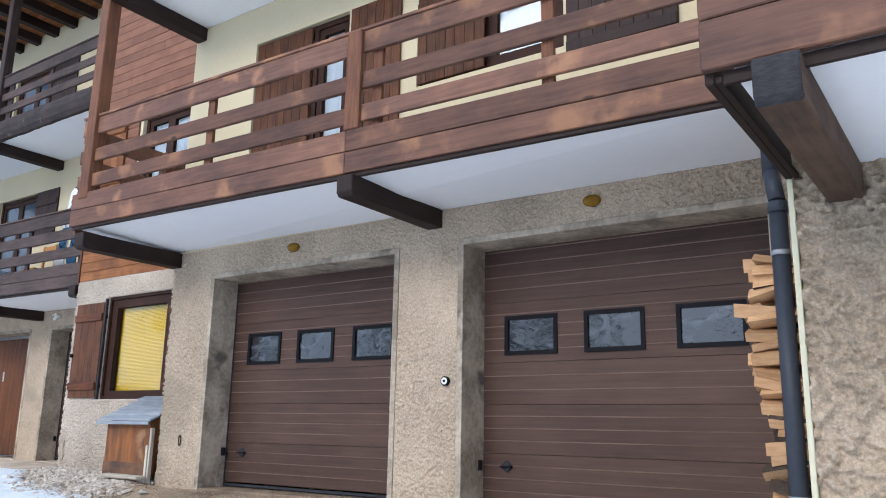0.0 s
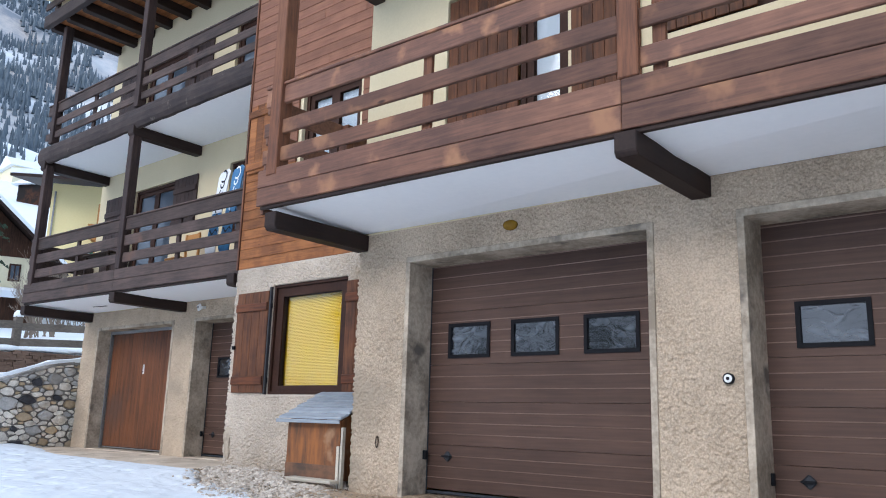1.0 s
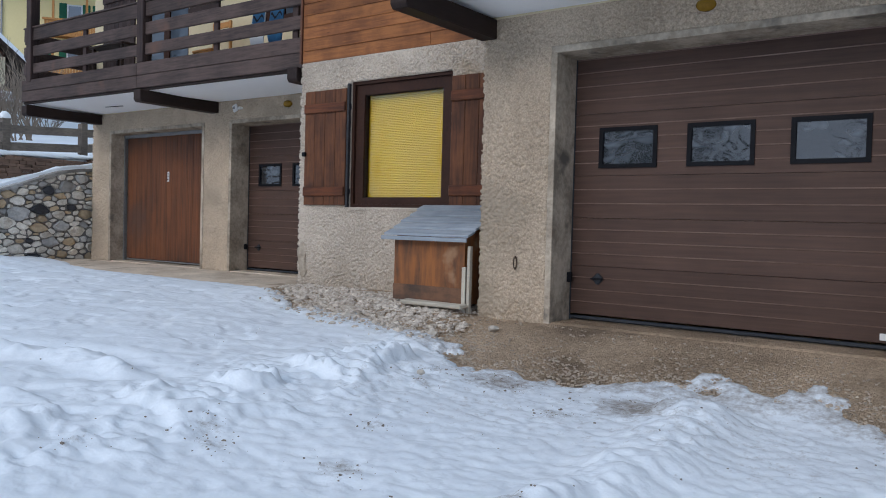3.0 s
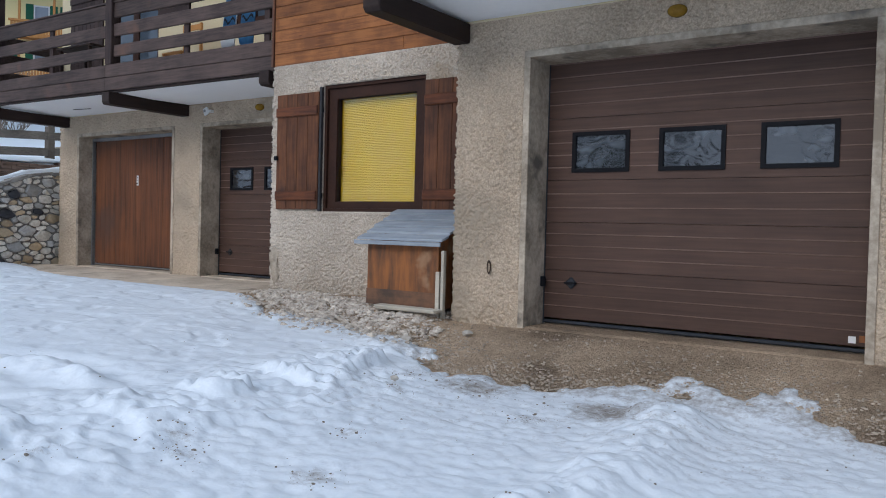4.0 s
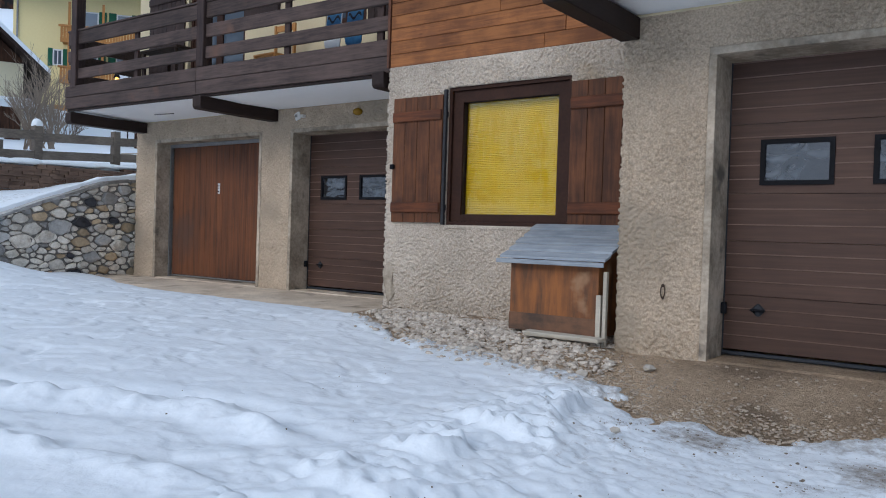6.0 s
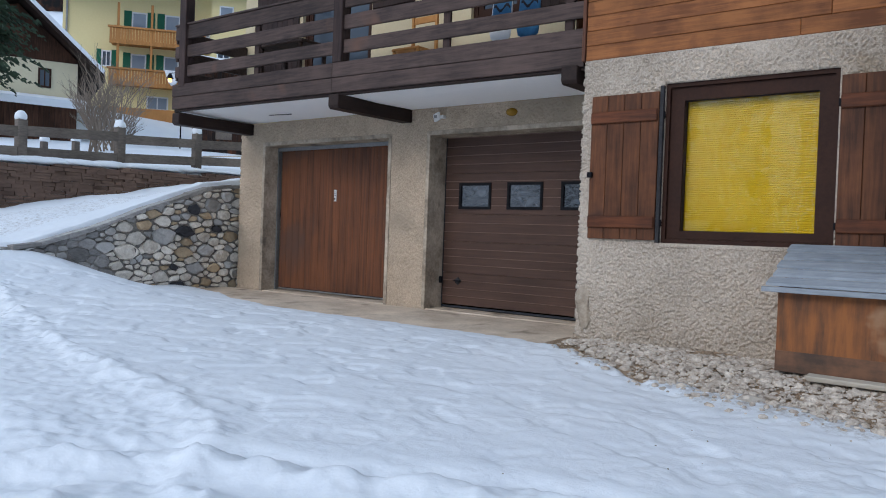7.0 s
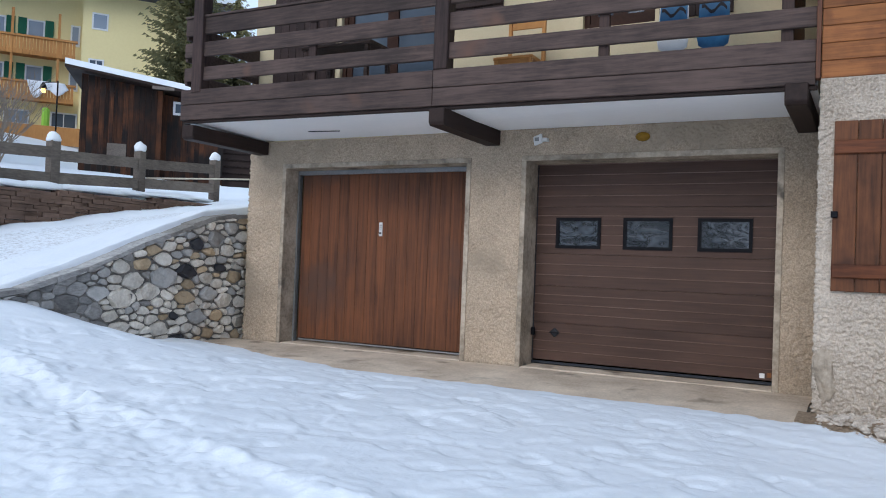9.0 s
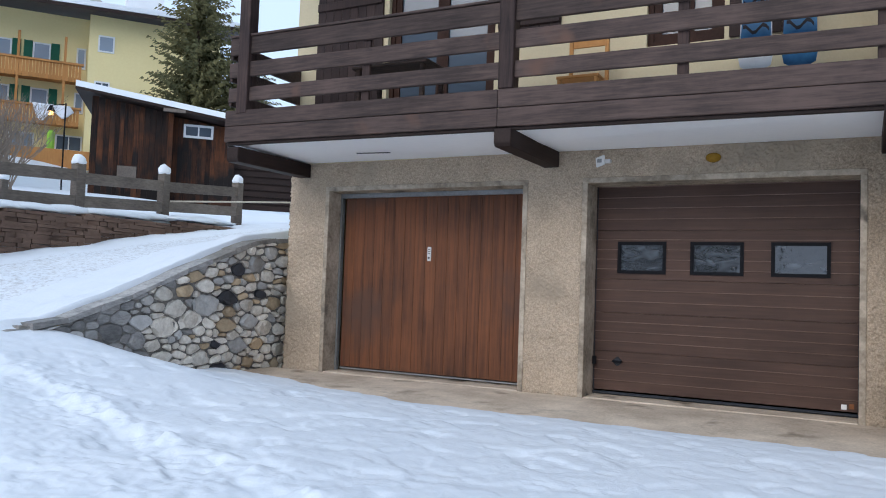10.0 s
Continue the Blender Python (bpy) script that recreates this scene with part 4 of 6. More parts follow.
lean_along(rb, -4.3, -0.018)
rt = root("upper_balcony", (-4.6, 5.3, 6.2), "white soffit of an upper timber balcony", "balcony")
box("slab", (-8.30, -0.86), (4.76, 5.965), (6.2, 6.39), SOFFIT, rt, "white painted soffit", bevel=0)
box("fascia_board", (-8.42, -0.9), (4.69, 4.735), (6.22, 6.6), WOOD_RED, rt, bevel=0.006)
for xx in (-8.05, -4.27):
    beam(rt, (xx - 0.085, xx + 0.085), (4.66, 5.965), (6.02, 6.198), WOOD_BEAM, "dark cantilever beam")

lb_ = root("balcony", (-14.8, 7.2, SOFF), "dark-stained timber balcony with a white soffit", "balcony")
box("slab", (-18.40, -11.28), (6.66, 7.945), (SOFF, SOFF + 0.19), SOFFIT, lb_, "white painted soffit", bevel=0)
box("drip_board", (-18.42, -11.28), (6.61, 6.655), (3.2, 3.235), WOOD_BEAM, lb_, "dark lower edge board", 0.004)
rails_and_fascia(lb_, (-18.45, -11.29), 6.58, WOOD_DARK, WOOD_DARK_POST, [(-18.2, 3.61, 6.1), (-14.79, 3.61, 6.1)], [-16.5, -13.1, -11.52], joints=(-14.87,), rail_z=((3.725, 3.89), (4.02, 4.20), (4.29, 4.50)))
for xx in (-18.27, -14.79, -11.43):
    beam(lb_, (xx - 0.09, xx + 0.09), (6.54, 7.945), (3.03, 3.208), WOOD_BEAM, "dark cantilever beam")
for z0, z1 in ((3.235, 3.42), (3.426, 3.61), (3.725, 3.89), (4.02, 4.2), (4.29, 4.5)):
    box("side_rail", (-18.45, -18.41), (6.63, 7.94), (z0, z1), WOOD_DARK, lb_, bevel=0.006)

lean_along(lb_, -14.8, -0.012)
ub = root("upper_balcony", (-14.8, 7.2, 6.2), "weathered dark timber upper balcony", "balcony")
box("slab", (-18.40, -11.28), (6.66, 7.945), (6.2, 6.39), SOFFIT, ub, "white painted soffit with stains", bevel=0)
rails_and_fascia(ub, (-18.45, -11.29), 6.56, WOOD_DARK, WOOD_DARK_POST, [(-18.1, 6.55, 9.16), (-14.75, 6.55, 9.16)], [-16.5, -13.1], z=6.2, rail_z=((6.68, 6.82), (6.95, 7.09), (7.22, 7.42)), fascia=(), pw=0.15)
bm = bmesh.new()
for i in range(41):
    for k in range(10):
        a = 2 * math.pi * k / 10
        bm.verts.new((-18.5 + 7.22 * i / 40, 6.62 + 0.11 * math.cos(a) + random.uniform(-0.006, 0.006), 6.34 + 0.2 * math.sin(a) + random.uniform(-0.008, 0.008)))
bm.verts.ensure_lookup_table()
for i in range(40):
    for k in range(10):
        bm.faces.new([bm.verts[q] for q in (i * 10 + k, i * 10 + (k + 1) % 10, i * 10 + 10 + (k + 1) % 10, i * 10 + 10 + k)])
for i in (0, 40):
    bm.faces.new([bm.verts[i * 10 + k] for k in range(10)])
bmesh.ops.recalc_face_normals(bm, faces=bm.faces[:])
me = bpy.data.meshes.new("log_fascia")
bm.to_mesh(me)
bm.free()
me.materials.append(WOOD_LOG)
put("log_fascia", me, ub, "thick weathered log edge beam")
for xx in (-18.27, -14.79):
    beam(ub, (xx - 0.09, xx + 0.09), (6.54, 7.945), (6.01, 6.198), WOOD_BEAM, "dark cantilever beam")

tb = root("top_balcony", (-14.8, 7.2, 9.2), "dark top balcony with joists and orange board floor", "balcony")
box("edge_beam", (-18.6, -11.3), (6.3, 6.42), (9.17, 9.44), WOOD_LOG, tb, "weathered edge beam", 0.01)
for i in range(11):
    xx = -18.45 + i * 0.70
    beam(tb, (xx - 0.08, xx + 0.08), (6.425, 7.945), (9.13, 9.32), WOOD_BEAM, "dark joist")
for i in range(11):
    box("floor_board", (-18.6, -11.3), (6.43 + i * 0.138, 6.563 + i * 0.138), (9.323, 9.35), CLADDING, tb, bevel=0.003)
for z0, z1 in ((9.57, 9.72), (9.87, 10.02)):
    box("rail", (-18.6, -11.3), (6.3, 6.34), (z0, z1), WOOD_DARK, tb, bevel=0.006)
for xx in (-18.2, -14.8):
    box("post", (xx - 0.07, xx + 0.07), (6.345, 6.415), (9.441, 10.1), WOOD_DARK_POST, tb, bevel=0.006)


# ---------------------------------------------------------------- cladding of the bay
clad = root("timber_cladding", (-9.7, 6.56, 3.23), "orange-brown horizontal timber cladding on the bay", "cladding", kind="structure")
rows_ = 42
for i in range(rows_):
    z0 = 3.232 + i * 0.142
    cuts = sorted([-11.25, -8.19] + [random.uniform(-10.8, -8.6)])
    if 4.25 < z0 < 5.62:
        cuts = [-11.25, -10.16, None, -8.89, -8.19]
    for a, b in zip(cuts, cuts[1:]):
        if a is None or b is None:
            continue
        box("plank", (a + 0.001, b - 0.001), (6.548 + random.uniform(-0.002, 0.002), 6.576), (z0, z0 + 0.139), CLADDING if z0 < 4.6 else CLADDING_UP, clad, bevel=0.005)
box("corner_board", (-11.29, -11.254), (6.53, 6.62), (3.23, 9.2), WOOD_POST, clad, "corner board", 0.004)


# ---------------------------------------------------------------- windows and shutters
def shutter(x, z, y, boards, bars, group, label, wood=SHUTTER, barwood=SHUTTER_BAR):
    """Open plank shutter with two cross bars and strap hinges, flat against the wall."""
    s = root("shutter", ((x[0] + x[1]) / 2, y, z[0]), label, "shutter", group)
    n = boards
    for i in range(n):
        a, b = x[0] + (x[1] - x[0]) * i / n, x[0] + (x[1] - x[0]) * (i + 1) / n
        box("board", (a + 0.0015, b - 0.0015), (y, y + 0.028), z, wood, s, bevel=0.004)
    for zb in bars:
        box("cross_bar", (x[0] + 0.005, x[1] - 0.005), (y - 0.026, y - 0.001), (zb - 0.055, zb + 0.055), barwood, s, bevel=0.008)
    return s


w = root("window_1", (-9.7, 6.7, 1.5), "brown-framed window with a lowered yellow pleated blind", "window", kind="structure")
put("window_frame", frame_mesh("window_frame", (WIN[0], WIN[1] - 0.001), (WIN[2], WIN[3]), (6.57, 6.72), 0.036, FRAME_BROWN), w, "dark brown outer frame")
put("sash", frame_mesh("sash", (-10.382, -9.008), (1.538, 2.902), (6.60, 6.69), (0.122, 0.072, 0.118), FRAME_BROWN), w, "dark brown sash")
put("glazing_bead", frame_mesh("glazing_bead", (-10.268, -9.122), (1.603, 2.792), (6.625, 6.655), 0.014, WOOD_BEAM), w, "dark glazing bead")
pn = box("pane", (-10.275, -9.115), (6.657, 6.663), (1.60, 2.80), PANE_MIRRORING, w, "clear reflecting pane", bevel=0)
pn.visible_shadow = False
V, F = [], []
n_ = 66
for i in range(n_ * 2 + 1):
    zz = 1.59 + 1.25 * i / (n_ * 2)
    yy = 6.70 + (0.005 if i % 2 else 0.0)
    V += [(-10.33, yy, zz), (-9.06, yy, zz)]
F = [(2 * i, 2 * i + 1, 2 * i + 3, 2 * i + 2) for i in range(n_ * 2)]
put("blind", mesh_of("blind", V, F, BLIND), w, "yellow pleated blind")
tagged(box("window_sill", (-10.45, -8.94), (6.533, 6.70), (1.455, 1.498), ROUGHCAST_PALE, bevel=0.012), "rough plaster window sill", "sill", kind="structure")
box("window_reveal_strip", (-10.455, -10.4215), (6.512, 6.62), (1.50, 2.92), END_GRAIN, bevel=0.002)
tagged(bpy.data.objects["window_reveal_strip"], "dark grey strip beside the window", "trim", kind="structure")
for x, lab in (((-11.14, -10.46), "open brown plank shutter with two cross bars"), ((-8.95, -8.25), "open brown plank shutter beside the house corner")):
    s = shutter(x, (1.52, 2.87), 6.505, 4, (1.68, 2.66), "shutters of the blind window", lab)
    hx = x[1] if x[0] < -10 else x[0]
    for zz in (1.68, 2.66):
        box("hinge", (hx - 0.02, hx + 0.05), (6.52, 6.548), (zz - 0.03, zz + 0.03), BLACK, s, "black iron hinge", 0.004)
    if x[0] < -10:
        box("latch", (-11.15, -11.10), (6.47, 6.503), (2.1, 2.15), BLACK, s, "black latch", 0.004)


def upper_window(name, x, z, y, label, sashes=2, wood=FRAME_BROWN, pane=PANE_DARK):
    w = root(name, ((x[0] + x[1]) / 2, y, z[0]), label, "window", kind="structure")
    put("window_frame", frame_mesh("window_frame", x, z, (y + 0.06, y + 0.16), 0.06, wood), w)
    for i in range(sashes):
        a = x[0] + 0.062 + (x[1] - x[0] - 0.124) * i / sashes
        b = x[0] + 0.062 + (x[1] - x[0] - 0.124) * (i + 1) / sashes
        s = put("sash", frame_mesh("sash", (a, b), (z[0] + 0.062, z[1] - 0.062), (y + 0.08, y + 0.14), 0.08, wood), w)
        box("pane", (a + 0.075, b - 0.075), (y + 0.105, y + 0.111), (z[0] + 0.137, z[1] - 0.137), pane, s, bevel=0).visible_shadow = pane is not PANE
        # added sheet that brightens the pane in place of a sky reflection
        if pane is PANE:
            box("curtain", (a + 0.05, b - 0.05), (y + 0.15, y + 0.156), (z[0] + 0.1, z[1] - 0.1), SKY_SHEET, s, "grey-white net curtain", bevel=0)
    return w


upper_window("window_2", (-6.08, -5.5), (3.5, 5.70), 5.97, "brown French window onto the balcony", 1, pane=PANE)
upper_window("window_3", (-4.55, -2.9), (4.55, 5.70), 5.97, "brown two-sash window above the balcony", pane=PANE)
upper_window("window_4", (-17.05, -15.55), (3.5, 5.68), 7.95, "dark brown French window onto the balcony")
upper_window("window_5", (-13.75, -12.95), (4.3, 5.68), 7.95, "dark brown window above the balcony")
upper_window("window_6", (-17.05, -15.55), (6.5, 8.5), 7.95, "dark brown French window of the upper storey")
upper_window("window_7", (-13.9, -12.6), (7.2, 8.5), 7.95, "dark brown window of the upper storey")
upper_window("window_8", (-10.1, -8.95), (4.35, 5.65), 6.58, "brown window in the timber bay", pane=PANE)
shutter((-6.99, -6.09), (3.52, 5.68), 5.99, 7, (4.0, 5.2), "shutters on the right balcony", "closed brown plank shutter leaf of a French window", SHUTTER, SHUTTER)
shutter((-5.45, -4.75), (3.52, 5.68), 5.935, 6, (4.0, 5.2), "shutters on the right balcony", "open brown plank shutter beside a French window", SHUTTER, SHUTTER)
shutter((-2.86, -1.85), (4.3, 5.68), 5.935, 8, (4.5, 5.4), "shutters on the right balcony", "open brown plank shutter beside a window", SHUTTER_DARK, SHUTTER_DARK)
shutter((-4.54, -3.74), (4.57, 5.68), 5.96, 7, (4.75, 5.4), "shutters on the right balcony", "closed brown plank shutter", SHUTTER, SHUTTER)
shutter((-18.15, -17.12), (3.6, 5.66), 7.915, 8, (3.9, 5.3), "shutters on the left balcony", "open dark plank shutter beside a French window", SHUTTER_DARK, SHUTTER_DARK)
shutter((-15.5, -14.72), (4.55, 5.66), 7.915, 6, (4.75, 5.4), "shutters on the left balcony", "open dark plank shutter above the balcony", SHUTTER_DARK, SHUTTER_DARK)
shutter((-12.9, -12.15), (4.3, 5.66), 7.915, 6, (4.6, 5.4), "shutters on the left balcony", "open dark plank shutter behind the snowboards", SHUTTER_DARK, SHUTTER_DARK)
shutter((-18.1, -17.12), (6.5, 8.48), 7.915, 8, (6.9, 8.1), "shutters on the upper balcony", "open dark plank shutter of the upper storey", SHUTTER_DARK, SHUTTER_DARK)
shutter((-15.5, -14.6), (6.5, 8.48), 7.915, 7, (6.9, 8.1), "shutters on the upper balcony", "open dark plank shutter of the upper storey", SHUTTER_DARK, SHUTTER_DARK)
shutter((-11.20, -10.42), (4.62, 5.66), 6.512, 5, (4.72, 5.52), "shutter on the bay", "open orange-brown plank shutter on the cladding", CLADDING, CLADDING)
tagged(box("partition_panel", (-11.52, -11.48), (6.8, 7.9), (3.42, 5.42), SHUTTER, bevel=0.006), "brown timber privacy panel at the balcony's end", "panel")


# ---------------------------------------------------------------- neighbouring unit, stepped forward
def rough_block(name, x, y, z, step, amp, material):
    """Front and left faces of a roughcast block, thrown on in coarse lumps."""
    bm = bmesh.new()
    def sheet(us, vs, place):
        g = [[bm.verts.new(place(u, v)) for u in us] for v in vs]
        for i in range(len(vs) - 1):
            for j in range(len(us) - 1):
                bm.faces.new((g[i][j], g[i][j + 1], g[i + 1][j + 1], g[i + 1][j]))
    lump = lambda a, b, s: -amp * float(np.maximum(fbm(np.array(a * 22.0 + b * 6.0), np.array(b * 27.0), s, 2, 0.75), -0.20))
    us, vs = np.arange(x[0], x[1] + step, step), np.arange(z[0], z[1] + step / 2, step)
    sheet(us, vs, lambda u, v: (u, y[0] + lump(u, v, 201), v))
    ws = np.arange(y[0], y[1], step * 2)
    sheet(ws[::-1], vs, lambda u, v: (x[0] + (0.3 * lump(u, v, 207) if u > y[0] else 0), u if u > y[0] else y[0] + lump(x[0], v, 201), v))
    me = bpy.data.meshes.new(name)
    bm.to_mesh(me)
    bm.free()
    me.materials.append(material)
    me.shade_smooth()
    return put(name, me)


tagged(rough_block("wall_neighbour", (-0.79, 0.6), (4.35, 5.97), (-0.1, 3.4), 0.0095, 0.085, ROUGHCAST), "coarse grey roughcast corner of the neighbouring unit", "wall", kind="structure")
tagged(box("wall_neighbour_right", (0.601, 6.0), (4.35, 5.97), (-0.3, 9.4), ROUGHCAST, bevel=0), "grey roughcast wall of the neighbouring unit", "wall", kind="structure")
tagged(box("wall_neighbour_upper", (-0.79, 0.6), (4.352, 5.97), (3.402, 9.4), CREAM, bevel=0), "cream upper wall of the neighbouring unit", "wall", kind="structure")
tagged(box("wall_end_right", (5.75, 6.0), (5.98, 17.0), (0, 9.75), CREAM, bevel=0), "cream plastered end wall", "wall", kind="structure")
nb = root("balcony", (1.0, 3.6, 2.54), "brown timber balcony of the neighbouring unit on a heavy beam", "balcony")
box("slab", (-0.72, 5.0), (2.97, 4.34), (2.53, 2.70), SOFFIT, nb, "white painted soffit", bevel=0)
for z0, z1 in ((2.545, 2.755), (2.76, 2.95)):
    box("fascia_board", (-0.83, 5.0), (2.90, 2.945), (z0, z1), WOOD_RED, nb, bevel=0.006)
box("side_board", (-0.83, -0.79), (2.947, 4.345), (2.50, 2.74), WOOD_BEAM, nb, "dark side board", 0.006)
box("edge_strip", (-0.788, -0.76), (2.947, 4.345), (2.50, 2.529), WOOD_BEAM, nb, "", 0.003)
box("edge_strip", (-0.759, 5.0), (2.947, 2.969), (2.49, 2.545), WOOD_BEAM, nb, "", 0.003)
hb = beam(nb, (-0.635, -0.465), (2.86, 4.36), (2.345, 2.528), WOOD_OLD_BEAM, "heavy weathered square beam with a cracked end")
hb.data.materials.append(END_GRAIN)
for p in hb.data.polygons:
    if p.normal.y < -0.3:
        p.material_index = 1
for z0, z1 in ((3.05, 3.2), (3.35, 3.5)):
    box("rail", (-0.83, 5.0), (2.93, 2.97), (z0, z1), WOOD_RED, nb, bevel=0.006)
box("post", (-0.80, -0.66), (2.972, 3.06), (2.701, 3.6), WOOD_POST, nb, bevel=0.006)

dp = root("downpipe", (-0.91, 4.5, 0.2), "dark grey plastic downpipe with metal brackets", "downpipe")
tube("pipe", (-0.905, 4.47, 0.1), (-0.905, 4.47, 2.42), 0.048, PIPE, dp, sides=24)
tube("pipe", (-0.905, 4.47, 2.42), (-0.945, 4.56, 2.62), 0.045, PIPE, dp, sides=24)
tube("pipe", (-0.945, 4.56, 2.60), (-0.945, 4.56, 3.2), 0.046, PIPE, dp, sides=24)
for zz in (0.85, 2.12):
    tube("bracket", (-0.905, 4.47, zz), (-0.905, 4.47, zz + 0.028), 0.052, GALV, dp, "metal pipe bracket", sides=24)
tube("collar", (-0.905, 4.47, 2.36), (-0.905, 4.47, 2.42), 0.053, PIPE, dp, sides=24)
tagged(box("batten", (-0.822, -0.794), (4.33, 4.42), (0.0, 2.50), TRIM_PALE, bevel=0.003, wob=0.002), "pale green upright batten beside the downpipe", "batten")


def firewood():
    s = root("firewood_stack", (-1.0, 5.0, 0.4), "stack of split pale firewood against the side wall", "firewood")
    rng = random.Random(7)
    z = 0.36
    while z < 2.10:
        h = rng.uniform(0.055, 0.095)
        out = rng.uniform(-0.03, 0.03) + float(np.interp(z, (0.4, 1.2, 1.35, 1.5, 1.8, 2.1), (0.05, 0.045, 0.02, -0.05, -0.04, 0.0)))
        for yy in (4.52, 4.65, 4.78, 4.91, 5.05, 5.2):
            k = rng.choice((3, 4, 4, 5))
            L = rng.uniform(0.30, 0.36)
            x0 = -1.055 + out + rng.uniform(-0.06, 0.04)
            w_ = rng.uniform(0.055, 0.08)
            prof = []
            turn = rng.uniform(0, 6)
            for q in range(k):
                a = 2 * math.pi * (q + rng.uniform(-0.22, 0.22)) / k + turn
                prof.append((yy + w_ * math.cos(a) * 0.9, z + h / 2 + h * 0.62 * math.sin(a)))
            tilt = rng.uniform(-0.09, 0.09)
            V = [(x0, p, q) for p, q in prof] + [(x0 + L, p, q + tilt) for p, q in prof]
            F = [tuple(range(k)), tuple(range(2 * k - 1, k - 1, -1))] + [(i, k + i, k + (i + 1) % k, (i + 1) % k) for i in range(k)]
            me = mesh_of("log", V, F, RAW_WOOD)
            me.materials.append(BARK)
            if rng.random() < 0.35:
                me.polygons[2 + rng.randrange(k)].material_index = 1
            put("log", me, s)
        z += h * 0.93
    return s


firewood()


# ---------------------------------------------------------------- small fittings
def bulkhead_lamp(x, y, z):
    s = root("wall_lamp", (x, y, z), "small oval amber glass wall lamp above a garage door", "wall lamp", "garage lamps")
    tube("base", (x, y + 0.002, z), (x, y - 0.03, z), 0.05, BLACK, s, "dark lamp base", 20)
    bm = bmesh.new()
    bmesh.ops.create_uvsphere(bm, u_segments=20, v_segments=10, radius=1)
    for v in bm.verts:
        v.co = Vector((x + v.co.x * 0.078, y - 0.035 + v.co.y * 0.06, z + v.co.z * 0.05))
    me = bpy.data.meshes.new("glass")
    bm.to_mesh(me)
    bm.free()
    me.materials.append(YELLOW_GLASS)
    me.shade_smooth()
    put("glass", me, s, "amber glass dome")


bulkhead_lamp(-6.12, 5.97, 3.06)
bulkhead_lamp(-2.65, 5.97, 3.06)
bulkhead_lamp(-13.03, 7.95, 3.06)
sn = root("floodlight", (-14.2, 7.95, 3.07), "small white floodlight tilted under the balcony", "floodlight")
fl = box("housing", (-14.255, -14.155), (7.86, 7.895), (3.02, 3.12), WHITE_PLASTIC, sn, bevel=0.010)
for v in fl.data.vertices:
    v.co.y += (v.co.z - 3.07) * -0.35
    v.co.z += (v.co.x + 14.2) * 0.35
box("lens", (-14.235, -14.185), (7.848, 7.854), (3.05, 3.09), GALV, sn, "grey front lens", bevel=0.002)
box("bracket", (-14.17, -14.10), (7.88, 7.95), (3.05, 3.09), WHITE_PLASTIC, sn, bevel=0.004)
lk = root("key_switch", (-4.11, 5.97, 1.6), "round key switch on the roughcast pier", "key switch")
tube("rim", (-4.11, 5.972, 1.6), (-4.11, 5.93, 1.6), 0.042, BLACK, lk, "black rim", 24)
tube("face", (-4.11, 5.9299, 1.6), (-4.11, 5.925, 1.6), 0.031, WHITE_PLASTIC, lk, "white face", 24)
tube("keyhole", (-4.11, 5.9249, 1.6), (-4.11, 5.921, 1.6), 0.013, BLACK, lk, "", 12)
rg = root("wall_ring", (-7.77, 5.95, 1.0), "rusty iron ring on the wall", "ring")
bm = bmesh.new()
for i in range(14):
    a = 2 * math.pi * i / 14
    for k in range(6):
        b = 2 * math.pi * k / 6
        r_ = 0.035 + 0.008 * math.cos(b)
        bm.verts.new((-7.77 + 0.5 * r_ * math.cos(a), 5.945 + 0.008 * math.sin(b), 1.0 + 1.5 * r_ * math.sin(a)))
bm.verts.ensure_lookup_table()
for i in range(14):
    for k in range(6):
        bm.faces.new([bm.verts[q] for q in (i * 6 + k, i * 6 + (k + 1) % 6, ((i + 1) % 14) * 6 + (k + 1) % 6, ((i + 1) % 14) * 6 + k)])
me = bpy.data.meshes.new("ring")
bm.to_mesh(me)
bm.free()
me.materials.append(BARK)
put("ring", me, rg)
tube("bolt", (-7.77, 5.972, 1.045), (-7.77, 5.93, 1.045), 0.009, BARK, rg, "", 8)
sm = root("cable_mark", (-17.0, 7.4, SOFF), "peeling streak of cable under the white soffit", "cable")
tube("cable", (-17.05, 7.35, 3.205), (-16.62, 7.42, 3.204), 0.006, PIPE, sm, sides=6)


# ---------------------------------------------------------------- storage box below the window
sb = root("storage_box", (-8.76, 6.2, 0.55), "worn orange plywood storage box with a grey plank lid", "storage box")
box("front_panel", (-9.20, -8.33), (5.95, 5.972), (0.57, 1.20), BOX_PLY, sb, "worn orange plywood", 0.004)
for xx in (-9.20, -8.352):
    V = [(xx, 5.973, 0.57), (xx, 6.52, 0.57), (xx, 6.52, 1.46), (xx, 5.973, 1.20)]
    V += [(a + 0.022, b, c) for a, b, c in V]
    F = [(0, 1, 2, 3), (7, 6, 5, 4), (0, 4, 5, 1), (1, 5, 6, 2), (2, 6, 7, 3), (3, 7, 4, 0)]
    put("side_panel", mesh_of("side_panel", V, F, BOX_PLY), sb)
